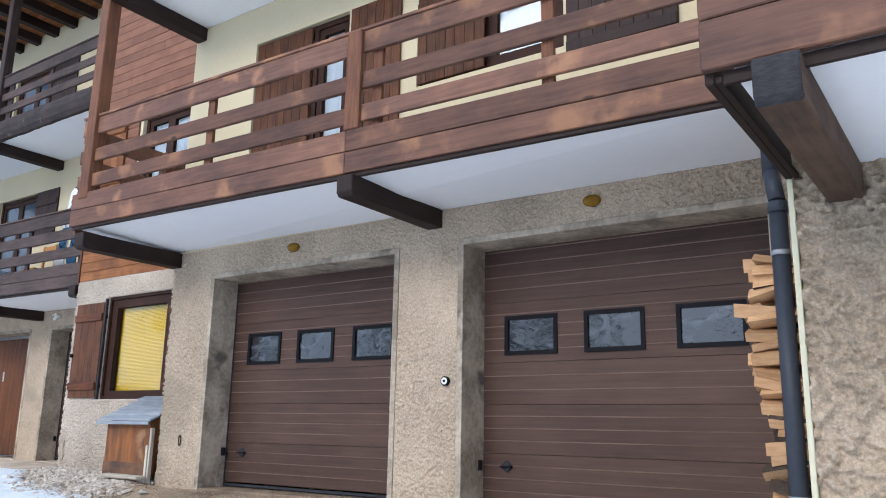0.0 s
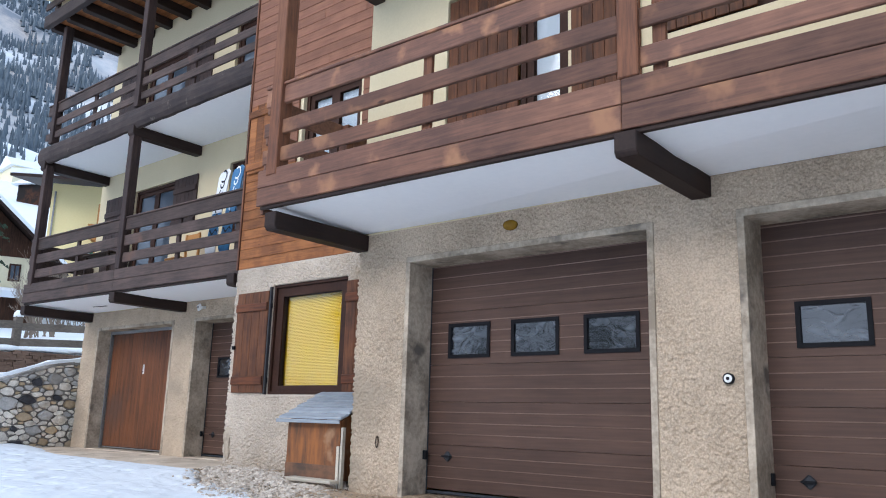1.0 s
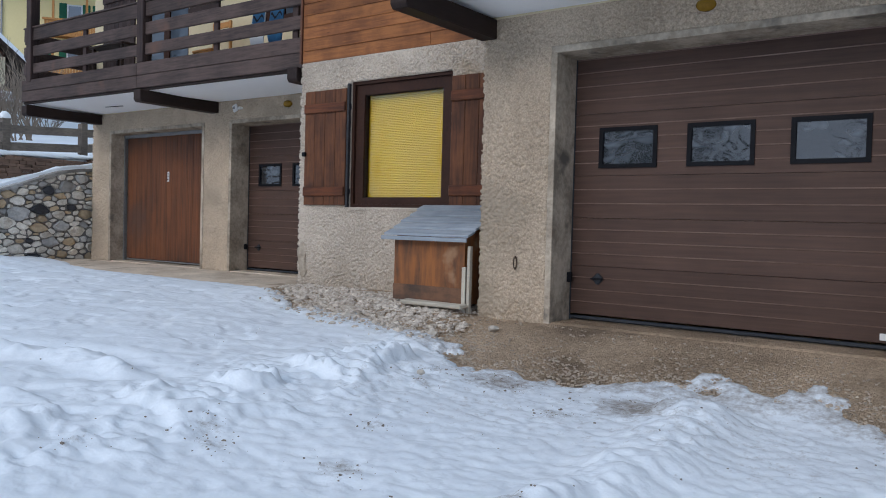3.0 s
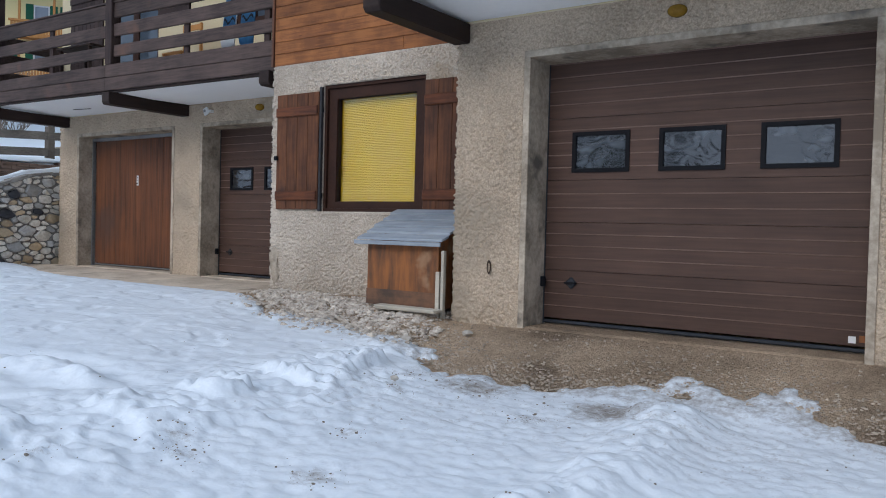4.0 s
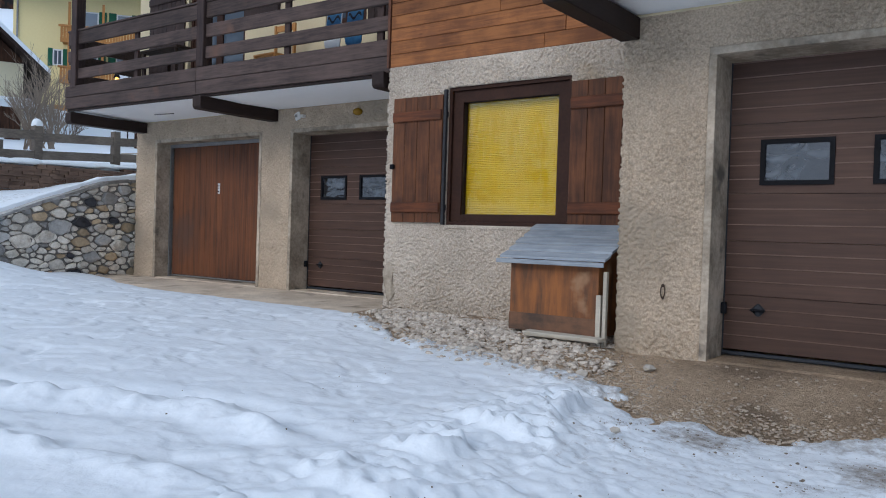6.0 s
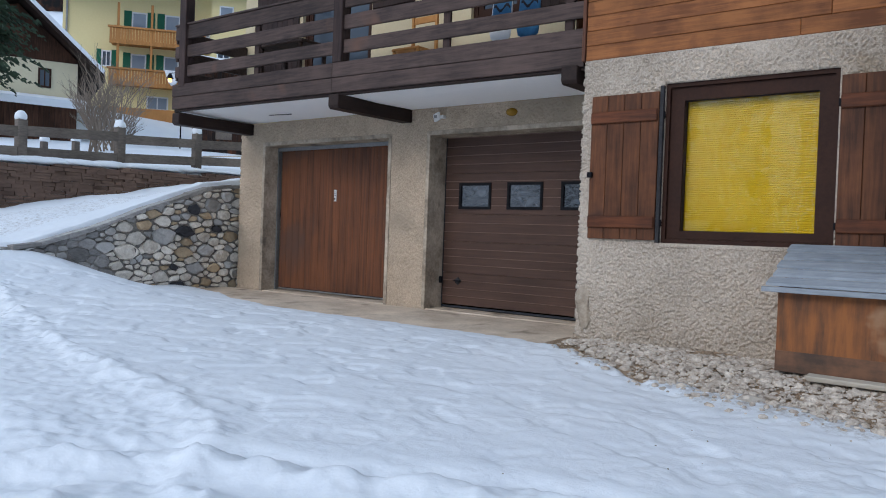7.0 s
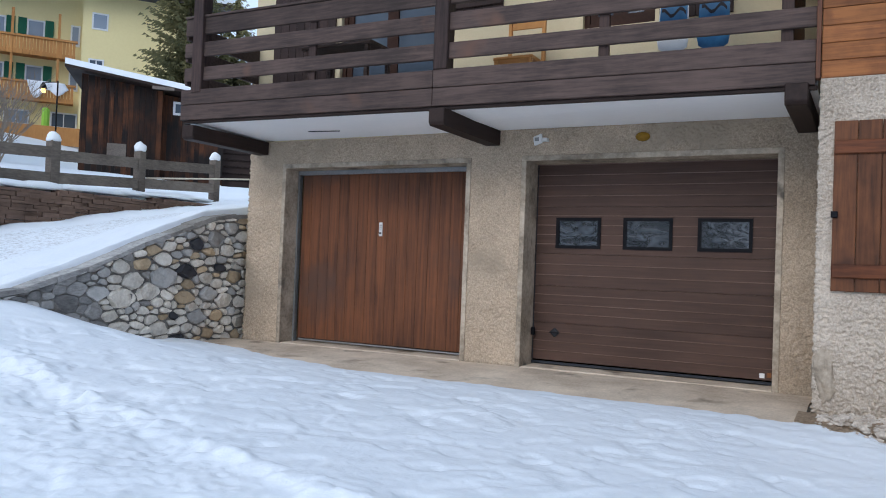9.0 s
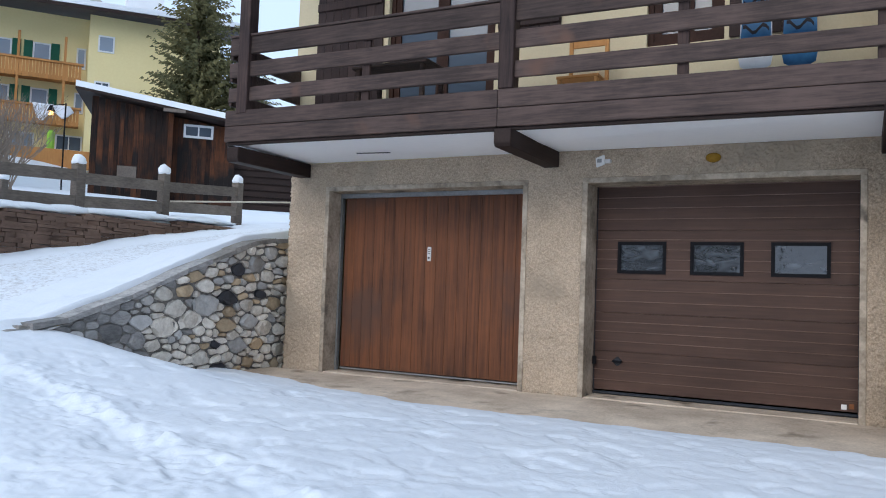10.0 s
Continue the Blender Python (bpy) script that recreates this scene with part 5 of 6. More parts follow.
for i in range(5):
    y0, y1 = 5.86 + 0.128 * i, 5.86 + 0.128 * (i + 1) - 0.014
    V = []
    for yy in (y0, y1):
        zz = 1.196 + (yy - 5.86) * 0.5 + (0.014 if yy == y0 else -0.002)
        V += [(-9.265 + 0.012 * (i % 2), yy, zz), (-8.235, yy, zz), (-8.235, yy, zz + 0.022), (-9.265 + 0.012 * (i % 2), yy, zz + 0.022)]
    F = [(0, 1, 2, 3), (7, 6, 5, 4), (0, 4, 5, 1), (1, 5, 6, 2), (2, 6, 7, 3), (3, 7, 4, 0)]
    put("lid_plank", mesh_of("lid_plank", V, F, GREY_ROOF), sb, "weathered grey board")
box("kick_board", (-9.2, -8.33), (5.942, 5.9495), (0.57, 0.725), mat("grimy_grey_ply", (0.20, 0.105, 0.062), (0.085, 0.058, 0.044), 0.8, (1.4, 22, 10), 4, 1.6, 0.3, 0.2, 0.003, lo=0.40, hi=0.60), sb, "grimy grey lower edge", 0.002, 0.002)
box("front_batten", (-9.29, -8.24), (5.838, 5.857), (1.165, 1.205), GREY_ROOF, sb, bevel=0.003)
for xx, zt, w_ in ((-8.305, 0.93, 0.045), (-8.25, 1.13, 0.03)):
    tagged(box("plank", (xx - w_ / 2, xx + w_ / 2), (5.90, 5.945), (0.50, zt), RAW_PLANK, bevel=0.003, wob=0.004), "pale bare plank leaning beside the storage box", "plank", "loose planks")
tagged(box("plank", (-8.93, -8.22), (5.74, 5.86), (0.550, 0.590), RAW_PLANK, bevel=0.006, wob=0.01), "pale bare plank lying before the storage box", "plank", "loose planks")


# ---------------------------------------------------------------- loose stones
def pebble(rng, n=1):
    bm = bmesh.new()
    bmesh.ops.create_icosphere(bm, subdivisions=n, radius=1)
    o = Vector([rng.uniform(-50, 50) for _ in range(3)])
    for v in bm.verts:
        v.co *= 1 + 0.45 * noise.noise(v.co * 1.3 + o) + 0.12 * noise.noise(v.co * 3.1 + o)
    V = np.array([v.co[:] for v in bm.verts])
    F = [[v.index for v in f.verts] for f in bm.faces]
    bm.free()
    return V, F


def scatter(name, spots, seed, material, label, category, smooth_=False):
    rng = random.Random(seed)
    kinds = [pebble(rng) for _ in range(12)]
    V, F = [], []
    for x, y, z, r in spots:
        P_, Q = kinds[rng.randrange(12)]
        rot = np.array(Euler([rng.uniform(0, 6.28) for _ in range(3)]).to_matrix())
        sc = np.array([r * rng.uniform(0.8, 1.3), r * rng.uniform(0.7, 1.2), r * rng.uniform(0.5, 0.8)])
        b = len(V)
        V += ((P_ @ rot.T) * sc + np.array([x, y, z])).tolist()
        F += [[b + i for i in f] for f in Q]
    return tagged(put(name, mesh_of(name, V, F, material, smooth_)), label, category, kind="stuff")


rng = random.Random(3)
spots = []
while len(spots) < 4600:
    x, y = rng.uniform(-11.2, -7.9), rng.uniform(4.7, 6.5)
    e = float(edge_of_snow(np.array(x)))
    if y < e + (rng.uniform(-0.45, 0.1) if rng.random() < 0.12 else rng.uniform(-0.12, 0.25)) or (x > -8.2 and y > 5.6):
        continue
    if x > -8.3 and rng.random() < 0.6:
        continue
    z = float(bare_height(np.array(x), np.array(y))) + 0.05 * float(smooth(-8.1, -8.6, np.array(x)) * smooth(5.4, 6.3, np.array(y)))
    z = max(z + 0.008, float(snow_height(np.array(x), np.array(y))) + 0.004)
    spots.append((x, y, z, min(0.045, 0.008 + rng.expovariate(120))))
PEBBLES = mat("pale_limestone_pebbles", (0.76, 0.68, 0.58), (0.24, 0.19, 0.145), 0.9, big=13, fine=40, mixing=0.3, bump=0.3, depth=0.004)
scatter("gravel", spots, 4, PEBBLES, "pale broken limestone rubble along the wall foot", "gravel")
spots = []
while len(spots) < 5200:
    x, y = rng.uniform(-8.2, -1.5), rng.uniform(3.6, 5.9)
    e = float(edge_of_snow(np.array(x)))
    if y < e - 0.1 or rng.random() > np.exp(-((y - e) / 0.33) ** 2) + 0.10:
        continue
    spots.append((x, y, float(bare_height(np.array(x), np.array(y))) + 0.004, rng.uniform(0.005, 0.014)))
scatter("gravel", spots, 5, mat("brown_grit", (0.58, 0.48, 0.375), (0.22, 0.17, 0.125), 0.9, big=13, fine=40, mixing=0.3, bump=0.3, depth=0.004), "fine brown grit thawed out before the garage doors", "gravel")
spots = [(-7.66, 5.45, 0.46, 0.045), (-7.2, 3.9, 0.36, 0.03), (-8.0, 5.05, 0.42, 0.05), (-9.15, 5.25, 0.44, 0.09), (-9.75, 5.2, 0.42, 0.08), (-10.4, 5.55, 0.43, 0.06)]
scatter("stone", spots, 6, STONE, "larger pale stones lying at the snow's edge", "stone")

rng = random.Random(8)
spots = []
for _ in range(60):
    x, y = rng.uniform(-9.5, -4.2), rng.uniform(1.4, 5.2)
    spots.append((x, y, float(snow_height(np.array(x), np.array(y))) + 0.002, rng.uniform(0.003, 0.007) if rng.random() < 0.97 else rng.uniform(0.008, 0.012)))
for cx, cy, rad, amt in GRUBBY:
    for _ in range(int(34 * rad / 0.2)):
        x, y = rng.gauss(cx, rad * 0.6), rng.gauss(cy, rad * 0.35)
        spots.append((x, y, float(snow_height(np.array(x), np.array(y))) + 0.001, min(0.011, 0.002 + rng.expovariate(420))))
scatter("debris", spots, 15, mat("brown_leaf_litter", (0.30, 0.25, 0.20), (0.10, 0.078, 0.06), 0.9, big=22, fine=50, mixing=0.3, bump=0.3, depth=0.003), "dark bark crumbs and dead leaves on the snow", "debris")

# ---------------------------------------------------------------- stone wall beside the house
sw = root("stone_wall", (-18.85, 6.4, 0.5), "mortared fieldstone retaining wall of rounded stones", "stone wall", kind="structure")
ys = np.linspace(4.3, 8.4, 68)
V, F = [], []
for i, yy in enumerate(ys):
    top = float(wall_top(yy)) - 0.02
    for k in range(9):
        zz = 0.1 + (top - 0.1) * k / 8
        V.append((-18.722 + 0.03 * float(vnoise(np.array(yy * 6), np.array(zz * 6), 301)), yy, zz))
    V += [(-19.1, yy, top + 0.01), (-19.1, yy, 0.1)]
for i in range(len(ys) - 1):
    for k in range(10):
        F.append((i * 11 + k, i * 11 + 11 + k, i * 11 + 12 + k, i * 11 + k + 1))
F += [tuple(range(11))[::-1], tuple(range((len(ys) - 1) * 11, len(ys) * 11))]
put("mortar", mesh_of("mortar", V, F, MORTAR, False), sw, "grey mortar bed")
STONE_KINDS = [mat("fieldstone_pale", (0.90, 0.84, 0.74), (0.56, 0.50, 0.42), 0.85, big=9, fine=26, bump=0.6, depth=0.012, rnd=0.16, shift=5.0),
               mat("fieldstone_grey", (0.58, 0.56, 0.53), (0.35, 0.34, 0.32), 0.85, big=4, fine=22, bump=0.4, depth=0.008, rnd=0.3, shift=5.0),
               mat("fieldstone_ochre", (0.60, 0.46, 0.30), (0.37, 0.28, 0.18), 0.85, big=4, fine=22, bump=0.4, depth=0.008, rnd=0.2, shift=5.0),
               mat("fieldstone_dark", (0.075, 0.075, 0.08), (0.04, 0.04, 0.045), 0.8, big=4, fine=22, bump=0.4, depth=0.008, rnd=0.2, shift=5.0),
               mat("slate_slab", (0.44, 0.42, 0.395), (0.17, 0.165, 0.16), 0.85, (1, 1, 3), 5, 16, bump=0.5, depth=0.010, rnd=0.3, shift=5.0)]


def clip_cell(poly, nrm, d):
    """The part of a convex outline on the side nrm . p <= d."""
    res = []
    for p, q in zip(poly, poly[1:] + poly[:1]):
        a, b = nrm[0] * p[0] + nrm[1] * p[1] - d, nrm[0] * q[0] + nrm[1] * q[1] - d
        if a <= 0:
            res.append(p)
        if a * b < 0:
            k = a / (a - b)
            res.append((p[0] + (q[0] - p[0]) * k, p[1] + (q[1] - p[1]) * k))
    return res


def field_stone(outline, rng, proud):
    """A rounded stone with that outline in the wall's face, its back set in the mortar."""
    for _ in range(1 + (len(outline) < 6)):
        outline = [(p[0] * (1 - k) + q[0] * k, p[1] * (1 - k) + q[1] * k) for p, q in zip(outline, outline[1:] + outline[:1]) for k in (0.25, 0.75)]
    n = len(outline)
    cy, cz = sum(p[0] for p in outline) / n, sum(p[1] for p in outline) / n
    o = Vector((rng.uniform(-9, 9), rng.uniform(-9, 9), rng.uniform(-9, 9)))
    tilt = (rng.uniform(-0.25, 0.25), rng.uniform(-0.25, 0.25))
    V, F = [], []
    for k, (f, out) in enumerate(((1.0, -0.03), (1.0, 0.45), (0.88, 0.9), (0.5, 1.0))):
        for y, z in outline:
            dy, dz = (y - cy) * f, (z - cz) * f
            w = 1 + 0.26 * noise.noise(Vector((dy * 14, dz * 14, k * 0.7)) + o)
            x = proud * out * (1 + 0.35 * noise.noise(Vector((dy * 11, dz * 11, 3)) + o)) + (dy * tilt[0] + dz * tilt[1]) * (k > 1)
            V.append((x, dy * w, dz * w))
    V.append((proud * 1.02, 0, 0))
    for k in range(3):
        F += [(k * n + i, k * n + (i + 1) % n, k * n + n + (i + 1) % n, k * n + n + i) for i in range(n)]
    F += [(3 * n + i, 3 * n + (i + 1) % n, 4 * n) for i in range(n)]
    return (cy, cz), V, F


rng = random.Random(11)
# notable stones: place, size, kind (0 pale, 1 grey, 2 ochre, 3 dark)
sites = [(7.20, 1.77, 0.13, 3), (7.05, 1.41, 0.15, 3), (7.64, 1.46, 0.10, 3), (6.67, 1.32, 0.20, 1), (6.34, 1.48, 0.14, 2), (7.07, 1.24, 0.10, 2), (7.03, 1.06, 0.14, 2), (7.93, 1.34, 0.15, 2), (6.05, 1.07, 0.19, 0)]
STRETCH = 1.6
tries = 0
while tries < 6000:
    tries += 1
    r_ = rng.choice((0.075, 0.095, 0.12, 0.145, 0.165)) if tries < 1500 else rng.uniform(0.045, 0.075)
    yy, zz = rng.uniform(4.3, 8.4), rng.uniform(0.3, 2.3)
    if zz > float(wall_top(yy)) + 0.03:
        continue
    if any(math.hypot(yy - a, (zz - b) * STRETCH) < 0.92 * (r_ + c) for a, b, c, _ in sites):
        continue
    u_ = rng.random()
    kind_ = 0 if u_ < 0.70 else 1 if u_ < 0.86 else 2 if u_ < 0.98 else 3
    if yy < 5.75:
        kind_ = 4 if rng.random() < 0.75 else 1
    sites.append((yy, zz, r_, kind_))
for i, (yy, zz, r_, kind_) in enumerate(sites):
    cell = [(yy + 0.30 * math.cos(a), zz * STRETCH + 0.30 * math.sin(a)) for a in [2 * math.pi * k / 14 for k in range(14)]]
    for j, (a, b, c, _) in enumerate(sites):
        dy, dz = a - yy, (b - zz) * STRETCH
        dd = dy * dy + dz * dz
        if i == j or dd > 0.5:
            continue
        # bisector weighted by the two sizes
        nrm = (dy, dz)
        k = (dd + r_ * r_ - c * c) / 2
        cell = clip_cell(cell, nrm, k + dy * yy + dz * zz * STRETCH)
    cell = [(p, q / STRETCH) for p, q in cell]
    t0, t1 = float(wall_top(yy - 0.1)), float(wall_top(yy + 0.1))
    sl = (t1 - t0) / 0.2
    cell = clip_cell(cell, (-sl, 1.0), (t0 + t1) / 2 - 0.045 - sl * yy)
    cell = clip_cell(cell, (1.0, 0.0), 8.42)
    if len(cell) < 3:
        continue
    cy, cz = sum(p[0] for p in cell) / len(cell), sum(p[1] for p in cell) / len(cell)
    size = sum(math.hypot(p[0] - cy, p[1] - cz) for p in cell) / len(cell)
    if size < 0.035:
        continue
    f_ = max(0.5, 1 - rng.uniform(0.006, 0.030) / size) if kind_ != 4 else 0.95
    (cy, cz), V, F = field_stone([(cy + (p - cy) * f_, cz + (q - cz) * f_) for p, q in cell], rng, rng.uniform(0.035, 0.06) if kind_ != 4 else rng.uniform(0.015, 0.03))
    st = put("stone", mesh_of("stone", V, F, STONE_KINDS[kind_], False), sw)
    st.matrix_basis = pose(-18.722, cy, cz)
for i in range(10):
    y0 = 4.4 + i * 0.39
    z0, z1 = float(wall_top(y0)), float(wall_top(y0 + 0.38))
    j_ = lambda: random.uniform(-0.012, 0.012)
    V = [(-18.675 + j_(), y0, z0 - 0.05 + j_()), (-18.675 + j_(), y0 + 0.385, z1 - 0.05 + j_()), (-18.685 + j_(), y0 + 0.385, z1 + 0.004 + j_()), (-18.685 + j_(), y0, z0 + 0.004 + j_())]
    V += [(-18.95, b, c) for _, b, c in V]
    put("cap_slab", mesh_of("cap_slab", V, [(0, 1, 2, 3), (7, 6, 5, 4), (3, 2, 6, 7), (0, 3, 7, 4), (1, 5, 6, 2), (0, 4, 5, 1)], MORTAR if i > 5 else STONE_KINDS[4]), sw, "rough grey mortar capping" if i > 5 else "flat grey cap stone")

# brown dry-laid wall on the far side of the road
RWMAT = mat("brown_slate_stones", (0.22, 0.142, 0.105), (0.085, 0.056, 0.044), 0.9, (1, 1, 3), 1.2, 9, 0.4, 0.5, 0.01, spots=((0.27, 0.24, 0.20), 0.9, 0.66))
rw = root("retaining_wall", (-23.6, 6, 1.5), "brown dry-laid slate retaining wall with snow on top", "retaining wall", kind="structure")
rng = random.Random(13)
V, F = [], []
z = 0.3
while z < 2.72:
    h = rng.uniform(0.045, 0.085)
    y = -3.0
    while y < 12.6:
        L = rng.uniform(0.14, 0.42)
        if z + h < 2.37 + 0.034 * y + 0.02:
            x0 = -23.44 + rng.uniform(-0.03, 0.03)
            b = len(V)
            j = lambda: rng.uniform(-0.006, 0.006)
            V += [(x0 + j(), y + 0.006, z + 0.004 + j()), (x0 + j(), y + L - 0.006, z + 0.004 + j()), (x0 + j(), y + L - 0.006, z + h + j()), (x0 + j(), y + 0.006, z + h + j()),
                  (-23.7, y, z), (-23.7, y + L, z), (-23.7, y + L, z + h), (-23.7, y, z + h)]
            F += [(b, b + 1, b + 2, b + 3), (b + 3, b + 2, b + 6, b + 7), (b, b + 4, b + 5, b + 1), (b + 1, b + 5, b + 6, b + 2), (b, b + 3, b + 7, b + 4)]
        y += L
    z += h
tagged(put("stones", mesh_of("stones", V, F, RWMAT), rw), kind="stuff")


# ---------------------------------------------------------------- fence with snow caps
def snow_lump(name, c, s, parent=None, label="", seed=0):
    bm = bmesh.new()
    bmesh.ops.create_icosphere(bm, subdivisions=2, radius=1)
    o = Vector((seed * 3.7, seed, 0))
    for v in bm.verts:
        v.co *= 1 + 0.25 * noise.noise(v.co * 1.5 + o)
        if v.co.z < -0.25:
            v.co.z = -0.25
        v.co = Vector((c[0] + v.co.x * s[0], c[1] + v.co.y * s[1], c[2] + v.co.z * s[2]))
    me = bpy.data.meshes.new(name)
    bm.to_mesh(me)
    bm.free()
    me.materials.append(SNOW_CAP)
    me.shade_smooth()
    return put(name, me, parent, label)


fence_ys = [0.4, 2.5, 4.6, 6.67, 8.74, 10.67, 12.75]
tops = [float(np.interp(y, (0, 6.67, 12.75), (3.35, 3.55, 3.85))) for y in fence_ys]
for i, (yy, zt) in enumerate(zip(fence_ys, tops)):
    f = root("fence_post", (-23.9, yy, zt - 0.95), "weathered grey timber fence post with a cap of snow", "fence post", "fence posts")
    box("post", (-23.98, -23.80), (yy - 0.09, yy + 0.09), (zt - 1.1, zt - 0.06), FENCE, f, bevel=0.012, wob=0.008)
    snow_lump("snow_cap", (-23.9, yy, zt - 0.035), (0.125, 0.125, 0.15), f, "round cap of snow", i)
    if i + 1 < len(fence_ys):
        y1, z1 = fence_ys[i + 1], tops[i + 1]
        for dz in (0.30, 0.72):
            V = []
            for y, z in ((yy + 0.092, zt - dz), (y1 - 0.092, z1 - dz)):
                z += random.uniform(-0.03, 0.03)
                V += [(-23.87, y, z - 0.10), (-23.81, y, z - 0.10), (-23.82, y, z + 0.10), (-23.87, y, z + 0.10)]
            F = [(0, 1, 2, 3), (7, 6, 5, 4), (0, 4, 5, 1), (1, 5, 6, 2), (2, 6, 7, 3), (3, 7, 4, 0)]
            r_ = put("fence_rail", mesh_of("fence_rail", V, F, FENCE))
            tagged(r_, "weathered grey timber fence rail", "fence rail", "fence rails")
for yy, zt in ((8.3, 3.41), (9.05, 3.50), (7.1, 3.36)):
    f = root("garden_post", (-26.5, yy, zt - 0.6), "short grey garden post with a cap of snow", "post", "garden posts")
    box("post", (-26.57, -26.43), (yy - 0.07, yy + 0.07), (zt - 0.9, zt - 0.05), FENCE, f, bevel=0.01, wob=0.006)
    snow_lump("snow_cap", (-26.5, yy, zt - 0.03), (0.12, 0.12, 0.13), f, "round cap of snow", int(yy * 3))
rng = random.Random(17)
for i in range(26):
    yy = -1 + i * 0.52 + rng.uniform(-0.15, 0.15)
    zz = 2.38 + 0.034 * yy
    c = snow_lump("snow_ridge", (-23.72 + rng.uniform(-0.08, 0.08), yy, zz + 0.04), (0.26, rng.uniform(0.5, 0.9), rng.uniform(0.06, 0.13)), None, "", i + 30)
    tagged(c, "soft snow lying on the retaining wall", "snow", "snow on the wall")
ps = root("marker_post", (-20.6, 14.0, 3.0), "pale snow-marker post with a snow cap beside the road", "post")
tube("pole", (-21.4, 14.2, 2.8), (-21.4, 14.2, 4.25), 0.06, RAW_PLANK, ps, sides=10)
snow_lump("snow_cap", (-21.4, 14.2, 4.27), (0.1, 0.1, 0.1), ps, "", 4)
hy = root("hydrant", (-23.0, 13.9, 3.0), "orange hydrant cap beside the fence", "hydrant")
tube("barrel", (-23.0, 14.0, 2.8), (-23.0, 14.0, 3.55), 0.10, ORANGE_PLASTIC, hy, sides=12)
tube("cap", (-23.0, 14.0, 3.551), (-23.0, 14.0, 3.64), 0.12, ORANGE_PLASTIC, hy, sides=12, r2=0.05)
tagged(tube("rope", (-23.8, 10.76, 3.15), (-21.4, 14.2, 3.45), 0.018, RAW_PLANK, sides=6), "slack pale rope from the fence to a post", "rope")


# ---------------------------------------------------------------- distant buildings
def local_part(name, me, parent, label=""):
    ob = new(name, me)
    ob.parent = parent
    if label:
        ob["label"] = label
    return ob


def lbox(name, x, y, z, material, parent, label="", bevel=0.0, wob=0.0):
    return local_part(name, box_mesh(name, x, y, z, material, bevel, wob), parent, label)


def lwindow(parent, x, z, y, shutters=None, frame_mat=WHITE, cross=True, pane=PANE_DARK):
    w = local_part("window", frame_mesh("window", x, z, (y - 0.05, y + 0.02), 0.09, frame_mat), parent)
    lbox("pane", (x[0] + 0.08, x[1] - 0.08), (y - 0.03, y - 0.022), (z[0] + 0.08, z[1] - 0.08), pane, w)
    if cross:
        m_ = (x[0] + x[1]) / 2
        lbox("mullion", (m_ - 0.03, m_ + 0.03), (y - 0.05, y - 0.032), (z[0] + 0.09, z[1] - 0.09), frame_mat, w)
    if shutters:
        sw_ = (x[1] - x[0]) * 0.5
        for a in (x[0] - sw_, x[1]):
            lbox("shutter", (a + 0.01, a + sw_ - 0.01), (y - 0.07, y - 0.02), (z[0] - 0.05, z[1] + 0.05), shutters, parent, "green shutter", 0.01)


# local x runs along the facade to the right, local y into the building, z up
hotel = root("guesthouse", (-53.04, 30.94, 0), "yellow rendered guesthouse with orange balconies and green shutters", "guesthouse")
hotel.rotation_euler = (0, 0, math.atan2(0.8, 0.6))
lbox("wall", (-9.1, 0.0), (0.0, 12), (6.5, 17.0), HOTEL, hotel)
lbox("wall", (0.003, 7.5), (-1.2, 12), (6.5, 17.0), HOTEL, hotel)
V = [(-11.2, -2.6, 16.6), (9.0, -2.6, 17.05), (9.0, 6, 18.7), (-11.2, 6, 18.2), (-11.2, -2.6, 16.8), (9.0, -2.6, 17.25), (9.0, 6, 18.9), (-11.2, 6, 18.4)]
local_part("roof", mesh_of("roof", V, [(0, 1, 2, 3), (4, 5, 1, 0), (4, 7, 6, 5), (1, 5, 6, 2), (0, 3, 7, 4), (2, 6, 7, 3)], WOOD_BEAM), hotel, "dark boarded eaves")
V = [(-11.2, -2.62, 16.82), (9.0, -2.62, 17.27), (9.0, 6, 18.93), (-11.2, 6, 18.43), (-11.2, -2.62, 17.15), (9.0, -2.62, 17.55), (9.0, 6, 19.25), (-11.2, 6, 18.75)]
local_part("roof_snow", mesh_of("roof_snow", V, [(0, 1, 2, 3), (4, 7, 6, 5), (0, 4, 5, 1), (1, 5, 6, 2), (2, 6, 7, 3), (3, 7, 4, 0)], SNOW_CAP), hotel, "thick snow on the roof")
lbox("chimney", (2.0, 4.2), (1.0, 2.4), (18.0, 20.6), WHITE, hotel, "white rendered chimney", 0.02)
for z0 in (10.35, 12.95):
    bal = lbox("balcony", (-6.1, -0.3), (-1.35, 0), (z0, z0 + 0.14), BALC_ORANGE, hotel, "orange timber balcony")
    n_ = 34
    for i in range(n_):
        a = -6.1 + 5.8 * i / n_
        lbox("baluster", (a + 0.012, a + 5.8 / n_ - 0.012), (-1.36, -1.31), (z0 - 0.12, z0 + 0.86), BALC_ORANGE, bal)
    lbox("rail", (-6.2, -0.2), (-1.44, -1.25), (z0 + 0.865, z0 + 0.98), BALC_ORANGE, bal)
    for a in (-5.6, -3.6, -1.2):
        lbox("post", (a - 0.07, a + 0.07), (-1.30, -1.18), (z0 + 0.141, z0 + 2.47), BALC_ORANGE, bal)
for z0, z1 in ((14.15, 15.2), (11.45, 12.5)):
    for a in (-4.98, -2.95):
        lwindow(hotel, (a, a + 0.95), (z0, z1), 0.0, GREEN, cross=False, pane=PANE_PALE)
    lwindow(hotel, (-0.62, -0.1), (z0 - 0.2, z1), 0.0, cross=False, pane=PANE_PALE)
